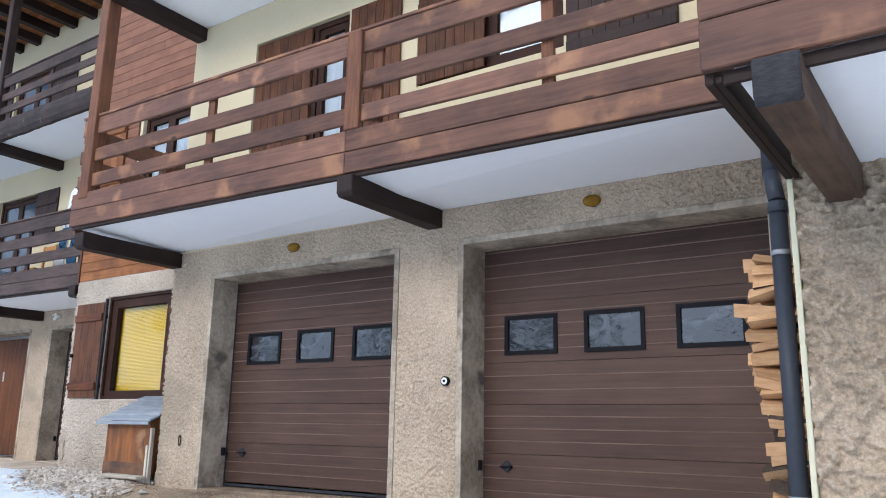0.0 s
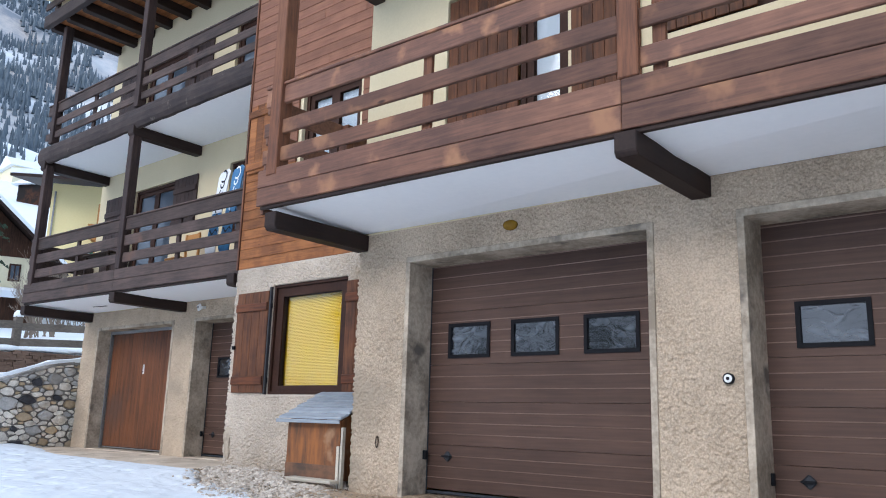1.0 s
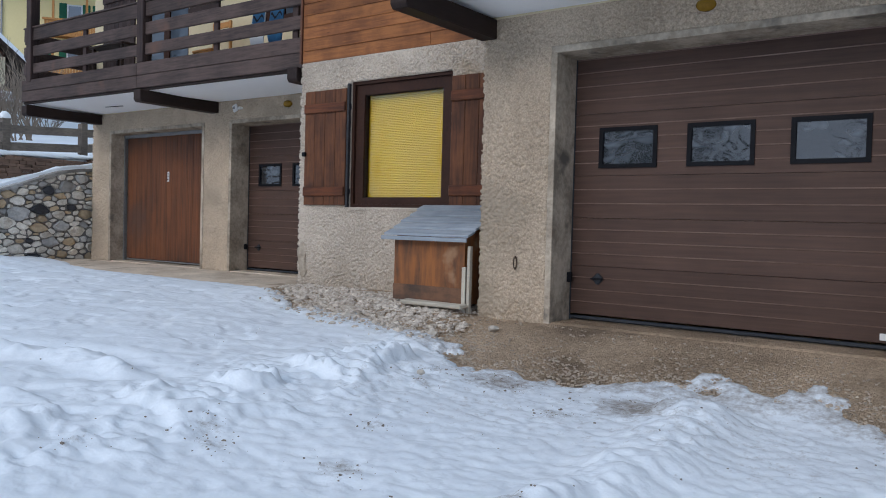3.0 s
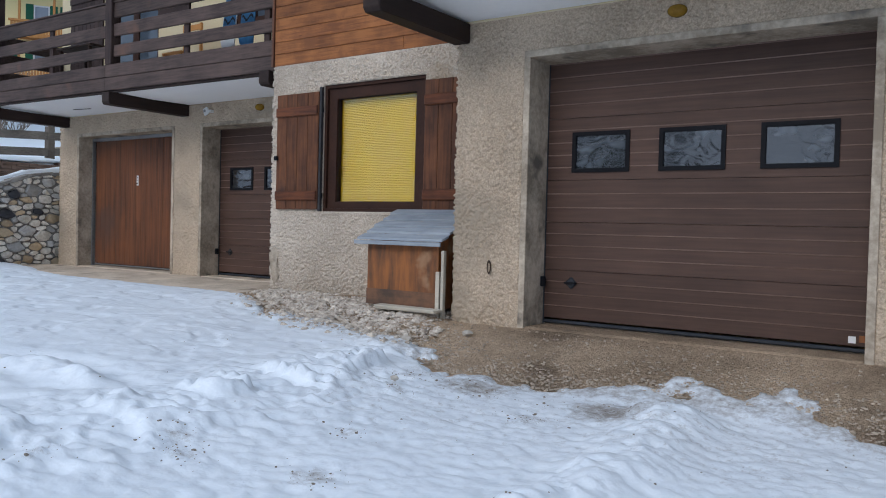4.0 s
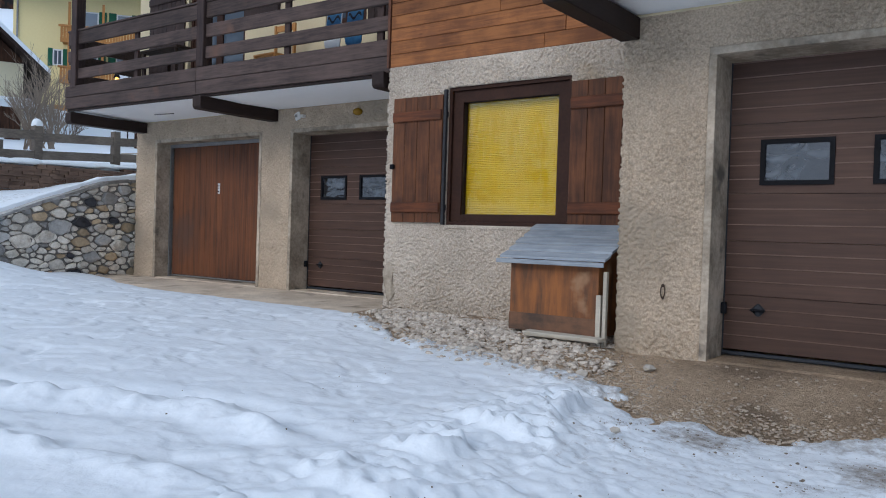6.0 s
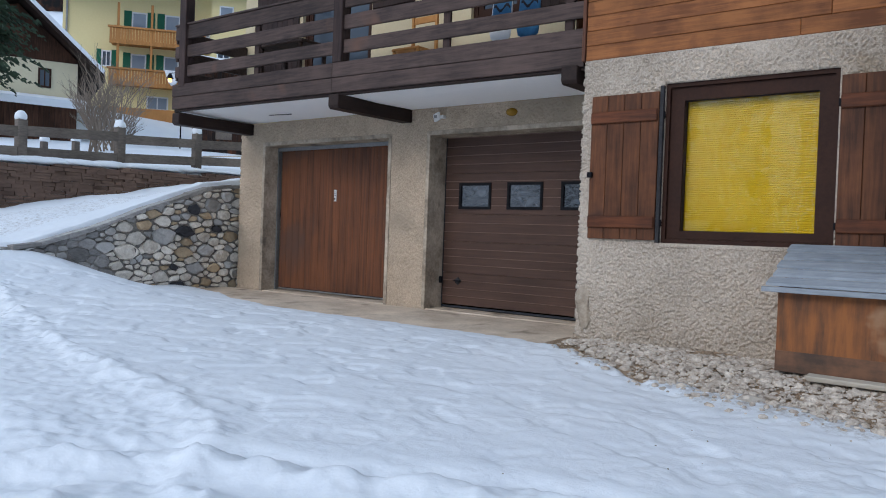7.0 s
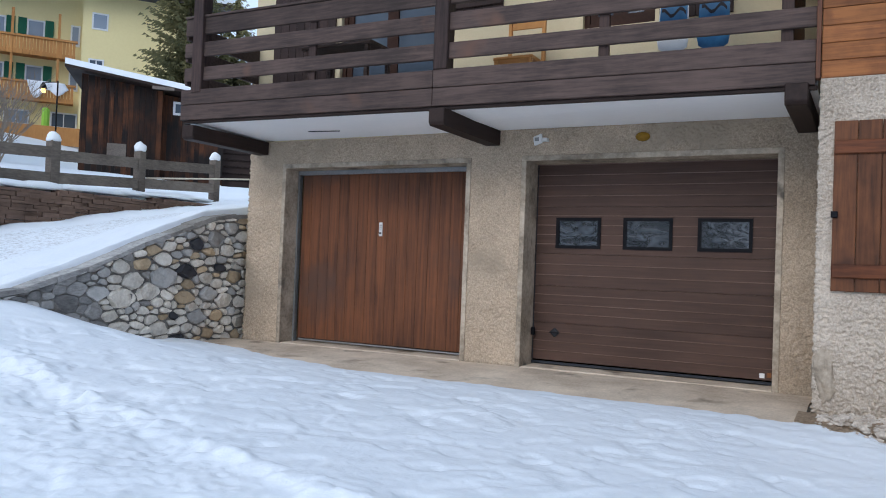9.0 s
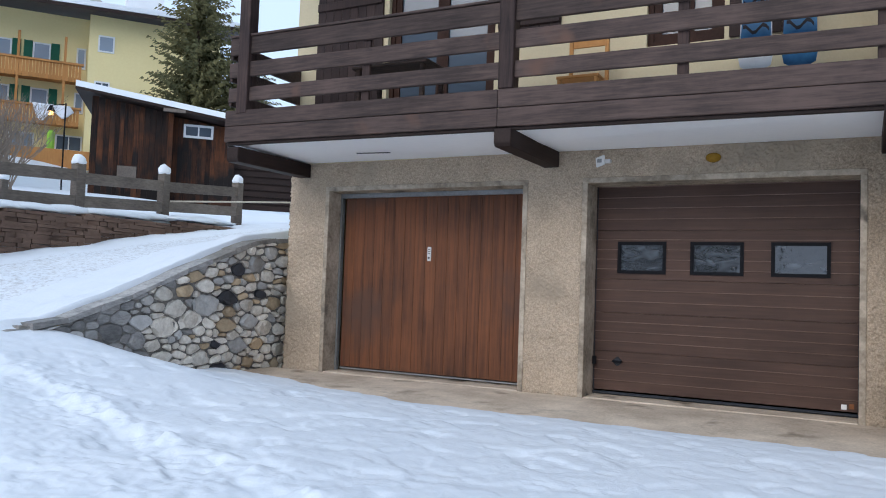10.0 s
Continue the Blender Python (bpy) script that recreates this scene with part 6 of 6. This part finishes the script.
lwindow(hotel, (-6.75, -6.15), (11.55, 12.6), 0.0, GREEN)
lwindow(hotel, (-3.95, -2.6), (8.95, 9.85), 0.0, pane=PANE_PALE)
lwindow(hotel, (-1.5, -0.05), (8.95, 9.9), 0.0)
lwindow(hotel, (0.5, 1.4), (14.85, 15.85), -1.2, cross=False, pane=PANE_PALE)
lwindow(hotel, (0.4, 1.25), (12.4, 13.1), -1.2)
lwindow(hotel, (0.4, 1.25), (9.6, 10.4), -1.2)
lbox("terrace_fence", (-6.5, 2.0), (-2.0, -1.9), (7.7, 8.75), BALC_ORANGE, hotel, "orange terrace fence")
lbox("downpipe", (-8.9, -8.8), (-0.1, -0.002), (7, 16.4), GALV, hotel)
t_ = lbox("parasol", (-1.9, -1.5), (-1.5, -1.2), (8.7, 9.9), GREEN_CLOTH, hotel, "folded lime green parasol", 0.12)
# washing over the lower balcony rail
V, F = [], []
for i in range(13):
    for k in range(7):
        x = -2.75 + 1.95 * i / 12
        z = 11.36 - 1.05 * k / 6 * (0.75 + 0.25 * math.sin(i * 0.9)) * (1 - 0.35 * i / 12)
        V.append((x + 0.25 * k / 6, -1.47 - 0.04 * math.sin(i * 1.3 + k * 0.5), z))
F = [(i * 7 + k, i * 7 + 7 + k, i * 7 + 8 + k, i * 7 + k + 1) for i in range(12) for k in range(6)]
me = mesh_of("bed_sheet", V, F, LINEN, True)
bs = new("bed_sheet", me)
bs.matrix_basis = Matrix.Translation((-53.04, 30.94, 0)) @ Matrix.Rotation(math.atan2(0.8, 0.6), 4, "Z")
so = bs.modifiers.new("thickness", "SOLIDIFY")
so.thickness = 0.02
tagged(bs, "white bed sheets airing over a balcony rail", "bed sheet")

# chalet with a dark timber gable
house = root("chalet", (-45.93, 18.57, 0), "cream chalet with a dark timber gable and snowy roof", "house")
house.rotation_euler = (0, 0, math.atan2(0.93, 0.37))
lbox("wall", (-9.0, 0.0), (0, 9), (4.5, 9.15), HOUSE, house)
V = [(x, y, z) for y in (-0.03, 8.9) for x, z in ((-9.0, 9.15), (0.0, 9.15), (0.0, 9.28), (-2.6, 11.66), (-9.0, 10.06))]
local_part("gable", mesh_of("gable", V, [(0, 1, 2, 3, 4), (9, 8, 7, 6, 5), (0, 5, 6, 1), (1, 6, 7, 2), (2, 7, 8, 3), (3, 8, 9, 4), (4, 9, 5, 0)], GABLE), house, "dark timber gable")
for xe, ze in ((1.1, 8.36), (-10.1, 9.85)):
    V = [(-2.6, -1.3, 11.75), (xe, -1.3, ze), (xe, 9.5, ze), (-2.6, 9.5, 11.75)]
    lo = [(a, b, c + 0.2) for a, b, c in V]
    hi = [(a, b + (0.1 if b < 0 else 0), c + 0.48) for a, b, c in V]
    box_f = [(0, 1, 2, 3), (7, 6, 5, 4), (0, 4, 5, 1), (1, 5, 6, 2), (2, 6, 7, 3), (3, 7, 4, 0)]
    local_part("roof", mesh_of("roof", V + lo, box_f, WOOD_BEAM), house, "dark timber roof edge")
    local_part("roof_snow", mesh_of("roof_snow", [(a, b, c + 0.004) for a, b, c in lo] + hi, box_f, SNOW_CAP), house, "snow on the roof")
lwindow(house, (-1.72, -1.15), (7.85, 8.78), 0.0, None, FRAME_BROWN)
lwindow(house, (-5.0, -4.3), (7.85, 8.78), 0.0, None, FRAME_BROWN)
tb_ = local_part("gutter", mesh_of("gutter", [(1.0, -1.3, 8.4), (1.12, -1.3, 8.4), (1.12, 9, 8.4), (1.0, 9, 8.4), (1.0, -1.3, 8.28), (1.12, -1.3, 8.28), (1.12, 9, 8.28), (1.0, 9, 8.28)],
                 [(0, 1, 2, 3), (7, 6, 5, 4), (0, 4, 5, 1), (1, 5, 6, 2), (2, 6, 7, 3), (3, 7, 4, 0)], BLACK), house)
lean = root("woodshed", (-45.0, 16.0, 0), "low dark timber woodshed under a snowy roof", "shed")
lean.rotation_euler = (0, 0, math.atan2(0.93, 0.37))
for i in range(40):
    lbox("board", (-7.0 + i * 0.22, -7.0 + i * 0.22 + 0.21), (-1.5, -1.46), (4.6, 6.7), GABLE, lean)
lbox("body", (-7.0, 1.8), (-1.45, 1.0), (4.6, 6.6), WOOD_BEAM, lean)
V = [(-7.5, -2.3, 6.55), (2.3, -2.3, 6.45), (2.3, 1.5, 7.1), (-7.5, 1.5, 7.2)]
local_part("roof_snow", mesh_of("roof_snow", V + [(a, b, c + 0.33) for a, b, c in V], [(0, 1, 2, 3), (7, 6, 5, 4), (0, 4, 5, 1), (1, 5, 6, 2), (2, 6, 7, 3), (3, 7, 4, 0)], SNOW_CAP), lean, "thick snow on the roof")

barn = root("barn", (-37.76, 19.64, 0), "small charred-dark timber barn with a snowy lean-to roof", "barn")
barn.rotation_euler = (0, 0, math.atan2(0.72, 0.69))
rng = random.Random(23)
x = 0.0
while x < 2.8:
    w_ = rng.uniform(0.14, 0.24)
    lbox("board", (x, x + w_ - 0.008), (0, 0.03 + rng.uniform(0, 0.02)), (4.3, 8.50 - x * 0.14), BARN, barn)
    x += w_
x = 2.8
while x < 5.3:
    w_ = rng.uniform(0.14, 0.24)
    lbox("board", (x, x + w_ - 0.008), (0.55, 0.58 + rng.uniform(0, 0.02)), (4.6, 8.10 - (x - 2.8) * 0.12), BARN, barn)
    x += w_
lbox("body", (0.02, 5.3), (0.62, 5), (4.3, 7.82), WOOD_BEAM, barn)
lbox("side_wall", (2.78, 2.82), (0.04, 0.62), (4.4, 8.08), BARN, barn)
V = [(-0.55, -0.55, 8.60), (5.4, -0.55, 7.84), (5.4, 5.5, 7.97), (-0.55, 5.5, 8.73)]
box_f = [(0, 1, 2, 3), (7, 6, 5, 4), (0, 4, 5, 1), (1, 5, 6, 2), (2, 6, 7, 3), (3, 7, 4, 0)]
local_part("roof", mesh_of("roof", V + [(a, b, c + 0.1) for a, b, c in V], box_f, WOOD_BEAM), barn, "dark plank roof")
local_part("roof_snow", mesh_of("roof_snow", [(a, b, c + 0.104) for a, b, c in V] + [(a, b + (0.08 if b < 0 else 0), c + 0.34) for a, b, c in V], box_f, SNOW_CAP), barn, "snow on the roof")
lwindow(barn, (3.35, 4.5), (7.30, 7.84), 0.55, None, WHITE)
lbox("hatch", (1.0, 1.7), (-0.03, -0.002), (5.3, 5.9), FENCE, barn, "grey plank hatch", 0.01)
lbox("spout", (2.6, 3.4), (-1.2, -1.1), (7.94, 8.06), FENCE, barn, "wooden gutter spout", 0.01)
lbox("backing", (5.35, 8.0), (1.06, 1.10), (4.6, 7.1), WOOD_BEAM, barn)
for i in range(9):
    lbox("slat", (5.35, 8.0), (1.0, 1.05), (4.6 + i * 0.28, 4.6 + i * 0.28 + 0.2), WOOD_BEAM, barn, "dark slatted lean-to side")

lp = root("street_lamp", (-44.0, 23.0, 5.5), "slim lit street lamp on a dark pole", "street lamp")
tube("pole", (-43.96, 23.04, 5.0), (-43.96, 23.04, 9.45), 0.035, BLACK, lp, sides=8)
tube("arm", (-43.96, 23.04, 9.4), (-44.3, 22.6, 9.3), 0.02, BLACK, lp, sides=6)
GLOW = bpy.data.materials.new("lit_lamp")
GLOW.use_nodes = True
GLOW.node_tree.nodes["Principled BSDF"].inputs["Emission Color"].default_value = (1.0, 0.50, 0.06, 1)
GLOW.node_tree.nodes["Principled BSDF"].inputs["Emission Strength"].default_value = 2.0
tube("bulb", (-44.3, 22.56, 8.85), (-44.3, 22.56, 9.02), 0.11, GLOW, lp, "glowing amber lamp", sides=12, r2=0.08)
tube("hood", (-44.3, 22.56, 9.021), (-44.3, 22.56, 9.3), 0.18, BLACK, lp, sides=12, r2=0.05)


# ---------------------------------------------------------------- trees
def conifer(name, at, h, r, bare, layers, sprays, seed, needles, label, droop=0.35, taper=0.85):
    """Tapered trunk, whorls of drooping limbs, each limb fringed with small needle sprays."""
    rng = random.Random(seed)
    tr = root(name, at, label, "tree")
    x, y, z = at
    tube("trunk", (x, y, z - 0.3), (x, y, z + h * 0.97), 0.03 * h ** 0.9, BARK, tr, sides=9, r2=0.02)
    V, F = [], []
    for i in range(layers):
        f = i / (layers - 1)
        zz = z + h * (bare + (1 - bare) * f)
        rr = r * (1 - f) ** taper * rng.uniform(0.75, 1.12) + 0.12
        limbs = max(4, int(11 * (1 - f) + 4))
        for k in range(limbs):
            a = rng.uniform(0, 6.283)
            L = rr * rng.uniform(0.6, 1.1)
            dz = rng.uniform(-0.2, 0.2)
            n = max(3, int(sprays * L / r))
            for s in range(n):
                t = (s + rng.random()) / n
                cx, cy = x + math.cos(a) * L * t, y + math.sin(a) * L * t
                cz = zz + dz - droop * L * t ** 1.4 + rng.uniform(-0.08, 0.08)
                q = rng.uniform(0.09, 0.2) * (1.15 - 0.4 * t) * (h / 12) ** 0.5
                b = a + rng.uniform(-1.0, 1.0)
                dx, dy = math.cos(b) * q, math.sin(b) * q
                wx, wy = -dy * 0.42, dx * 0.42
                e = len(V)
                V += [(cx - wx, cy - wy, cz), (cx + wx, cy + wy, cz), (cx + dx * 1.5, cy + dy * 1.5, cz - q * rng.uniform(0.3, 0.9)), (cx + dx * 0.5, cy + dy * 0.5, cz + q * 0.5)]
                F += [(e, e + 1, e + 2), (e, e + 2, e + 3), (e + 1, e + 3, e + 2)]
    put("crown", mesh_of("crown", V, F, needles), tr, "needled crown")
    return tr


conifer("spruce", (-41.4, 11.6, 4.6), 15.5, 2.9, 0.20, 64, 30, 5, PINE, "tall dark spruce beside the chalet")
conifer("pine", (-43.9, 30.8, 6.5), 13.5, 3.3, 0.10, 70, 48, 9, FIR_OLIVE, "olive-green pine behind the barn", -0.15, 0.5)
conifer("pine", (-42.2, 32.6, 6.6), 9.4, 2.7, 0.08, 50, 42, 10, FIR_OLIVE, "lower olive-green pine behind the barn", -0.1, 0.5)


def bush(name, at, h, spread_, seed, label):
    rng = random.Random(seed)
    b = root(name, at, label, "bush")
    V, F = [], []
    def limb(p, d, L, r, depth):
        q = p + d * L
        s = d.orthogonal().normalized()
        c = d.cross(s)
        e = len(V)
        for pt, rad in ((p, r), (q, r * 0.6)):
            V.extend([tuple(pt + rad * (math.cos(a) * s + math.sin(a) * c)) for a in (0, 2.1, 4.2)])
        F.extend([(e + i, e + (i + 1) % 3, e + 3 + (i + 1) % 3, e + 3 + i) for i in range(3)])
        if depth:
            for _ in range(rng.choice((2, 3, 3))):
                nd = (d + Vector((rng.uniform(-0.6, 0.6), rng.uniform(-0.6, 0.6), rng.uniform(-0.1, 0.5)))).normalized()
                limb(q, nd, L * rng.uniform(0.55, 0.85), r * 0.6, depth - 1)
    for _ in range(11):
        d = Vector((rng.uniform(-spread_, spread_), rng.uniform(-spread_, spread_), 1)).normalized()
        limb(Vector(at) + Vector((rng.uniform(-0.3, 0.3), rng.uniform(-0.3, 0.3), -0.2)), d, h * rng.uniform(0.3, 0.42), 0.045, 4)
    put("crown", mesh_of("crown", V, F, TWIG), b)
    return b


bush("bush", (-33.0, 12.9, 3.7), 2.4, 0.55, 3, "bare twiggy bush behind the fence")
bush("bush", (-34.5, 14.2, 3.9), 3.1, 0.5, 4, "bare twiggy bush behind the fence")
bush("bush", (-43.5, 19.2, 4.7), 2.6, 0.5, 5, "bare twiggy bush beside the barn")

# woods on the far slopes and houses on the meadow
rng = np.random.default_rng(3)
n_t = 15000
azs = np.radians(np.concatenate([rng.uniform(5, 34, 9500), rng.uniform(-175, 60, n_t - 9500)]))
rs = 300 + 620 * rng.random(n_t) ** 0.8
tx, ty = -8 - rs * np.cos(azs), rs * np.sin(azs)
keep = (fbm(tx / 70, ty / 70, 401, 3) > -0.02 + np.where(rs < 380, 0.15, 0))
tx, ty, rs = tx[keep], ty[keep], rs[keep]
tz = bare_height(tx, ty)
hh = rng.uniform(5, 12, len(tx)) * np.interp(rs, (300, 500), (0.8, 1.1))
V, F = [], []
for x, y, z, h in zip(tx, ty, tz, hh):
    for z0, z1, r_ in ((0.0, 0.65, 0.16), (0.35, 1.0, 0.10)):
        e = len(V)
        a0 = (x * 7.3) % 6.28
        V += [(x + math.cos(a0 + 1.257 * k) * h * r_, y + math.sin(a0 + 1.257 * k) * h * r_, z - 1 + h * z0) for k in range(5)] + [(x, y, z - 1 + h * z1)]
        F += [(e + k, e + (k + 1) % 5, e + 5) for k in range(5)]
# distance haze is mixed into the needle colour: paler and bluer
WOODS = mat("hazed_spruce_woods", (0.15, 0.185, 0.215), (0.085, 0.11, 0.135), 0.9, big=0.012, fine=0.15, bump=0.0)
tagged(put("woods", mesh_of("woods", V, F, WOODS)), "spruce woods on the mountain slopes, coloured pale and bluish for haze", "woods", kind="stuff")
for i, (x, y, s) in enumerate(((-150, 62, 1.0), (-205, 78, 1.0), (-228, 92, 1.1), (-262, 96, 1.0), (-186, 84, 0.9), (-240, 70, 1.0))):
    z = float(bare_height(np.array(x), np.array(y)))
    c = root("cottage", (x, y, z), "small dark cottage with a snowy roof on the meadow", "house", "cottages on the meadow")
    c.rotation_euler, c.scale = (0, 0, 0.5 + i), (s, s, s)
    lbox("wall", (-4, 4), (-4, 4), (-3, 3.2), HOUSE if i % 2 else BARN, c)
    V = [(-5, -5, 3), (5, -5, 3), (5, 5, 3), (-5, 5, 3), (-5, 0, 6), (5, 0, 6)]
    local_part("roof_snow", mesh_of("roof_snow", V, [(0, 1, 5, 4), (2, 3, 4, 5), (0, 4, 3), (1, 2, 5), (0, 3, 2, 1)], SNOW_CAP), c, "snow on the roof")


# ---------------------------------------------------------------- things on the left balcony
def snowboard(at, tilt, base, inked, label):
    s = root("snowboard", at, label, "snowboard", "snowboards on the balcony")
    n = 22
    out = []
    for i in range(n):
        f = i / (n - 1)
        zz = 1.52 * f
        w_ = 0.128 + 0.022 * abs(2 * f - 1) ** 2
        end = min(f, 1 - f) * 1.52
        if end < 0.14:
            w_ *= math.sqrt(max(0.0, 1 - (1 - end / 0.14) ** 2)) * 0.98 + 0.02
        out.append((w_, zz, 0.05 * max(0, 1 - end / 0.18) ** 2))
    V, F = [], []
    for dy in (0, 0.012):
        for w_, zz, c in out:
            V += [(-w_, dy + c, zz), (w_, dy + c, zz)]
    m = 2 * n
    for i in range(n - 1):
        F += [(2 * i, 2 * i + 1, 2 * i + 3, 2 * i + 2), (m + 2 * i + 1, m + 2 * i, m + 2 * i + 2, m + 2 * i + 3),
              (2 * i, 2 * i + 2, m + 2 * i + 2, m + 2 * i), (2 * i + 1, m + 2 * i + 1, m + 2 * i + 3, 2 * i + 3)]
    F += [(0, m, m + 1, 1), (m - 2, m - 1, 2 * m - 1, 2 * m - 2)]
    b = local_part("board", mesh_of("board", V, F, base), s)
    for i in range(5):
        V, F = [], []
        for k in range(13):
            a = k / 12 * 4.4 + i
            r_ = 0.05 + 0.02 * math.sin(i * 2)
            for rr in (r_ - 0.012, r_ + 0.012):
                V.append((rr * math.cos(a), -0.003, 0.80 + i * 0.14 + rr * 1.4 * math.sin(a)))
        F = [(2 * k, 2 * k + 1, 2 * k + 3, 2 * k + 2) for k in range(12)]
        local_part("print", mesh_of("print", V, F, inked), b)
    V = [(sx * w_ * 0.93, -0.0015, zz) for w_, zz, c in out[3:11] for sx in (-1, 1)]
    low = local_part("blue_panel", mesh_of("blue_panel", V, [(2 * i, 2 * i + 1, 2 * i + 3, 2 * i + 2) for i in range(7)], BOARD_BLUE), b, "blue printed tail")
    for i in range(4):
        V = []
        for k in range(9):
            xx = -0.11 + 0.22 * k / 8
            zz = 0.26 + 0.13 * i + 0.035 * math.sin(k * 1.1 + i)
            V += [(xx, -0.005, zz), (xx, -0.005, zz + 0.035)]
        local_part("print", mesh_of("print", V, [(2 * k, 2 * k + 2, 2 * k + 3, 2 * k + 1) for k in range(8)], BOARD_INK), b)
    s.rotation_euler = (radians(-tilt), 0, 0)
    return s


snowboard((-12.52, 6.86, 3.62), 7, BOARD_WHITE, BOARD_INK, "white snowboard with black curls leaning on the balcony")
snowboard((-12.16, 6.86, 3.62), 7, BOARD_BLUE, BOARD_WHITE, "blue snowboard leaning on the balcony")
ch = root("chair", (-14.3, 7.5, 3.40), "light pine chair on the balcony", "chair")
for dx in (-0.2, 0.2):
    for dy in (-0.18, 0.18):
        box("leg", (-14.3 + dx - 0.02, -14.3 + dx + 0.02), (7.5 + dy - 0.02, 7.5 + dy + 0.02), (3.40, 3.85 if dy < 0 else 4.38), ORANGE_WOOD, ch, bevel=0.004)
box("seat", (-14.53, -14.07), (7.29, 7.71), (3.851, 3.885), ORANGE_WOOD, ch, bevel=0.008)
for zz in (4.10, 4.28):
    box("back_slat", (-14.479, -14.121), (7.67, 7.69), (zz, zz + 0.09), ORANGE_WOOD, ch, bevel=0.006)
tagged(box("balcony_table", (-16.9, -15.9), (6.95, 7.5), (4.10, 4.14), WOOD_DARK, bevel=0.01), "dark table top on the balcony", "table")
tl = bpy.data.objects["balcony_table"]
for dx in (-16.82, -15.98):
    for dy in (7.0, 7.44):
        box("leg", (dx - 0.025, dx + 0.025), (dy - 0.025, dy + 0.025), (3.4, 4.099), WOOD_DARK, tl, bevel=0.004)


# spruces across the road, mirrored in the window panes
for i, (x, y, h) in enumerate(((-17.5, -27, 7.5), (-21.5, -31, 10.5), (-24.5, -28, 8.0), (-29.5, -33, 9.5), (-11.0, -34, 8.5), (-34.0, -30, 7.0), (-40.0, -36, 11.0), (-45.0, -30, 9.0), (-53.0, -34, 11.5), (-62.0, -31, 10.0), (-3.0, -33, 7.5), (5.0, -30, 9.5), (-18.8, -30, 11.0), (-20.2, -26.5, 9.5), (-23.2, -30.5, 12.0), (-26.2, -32, 11.5), (-28.0, -32.5, 12.0), (-31.6, -31, 11.0))):
    conifer("spruce", (x, y, float(snow_height(np.array(float(x)), np.array(float(y)))) - 0.1), h, h * 0.3, 0.05, 26, 9, 300 + i, PINE, "dark green spruce across the road")
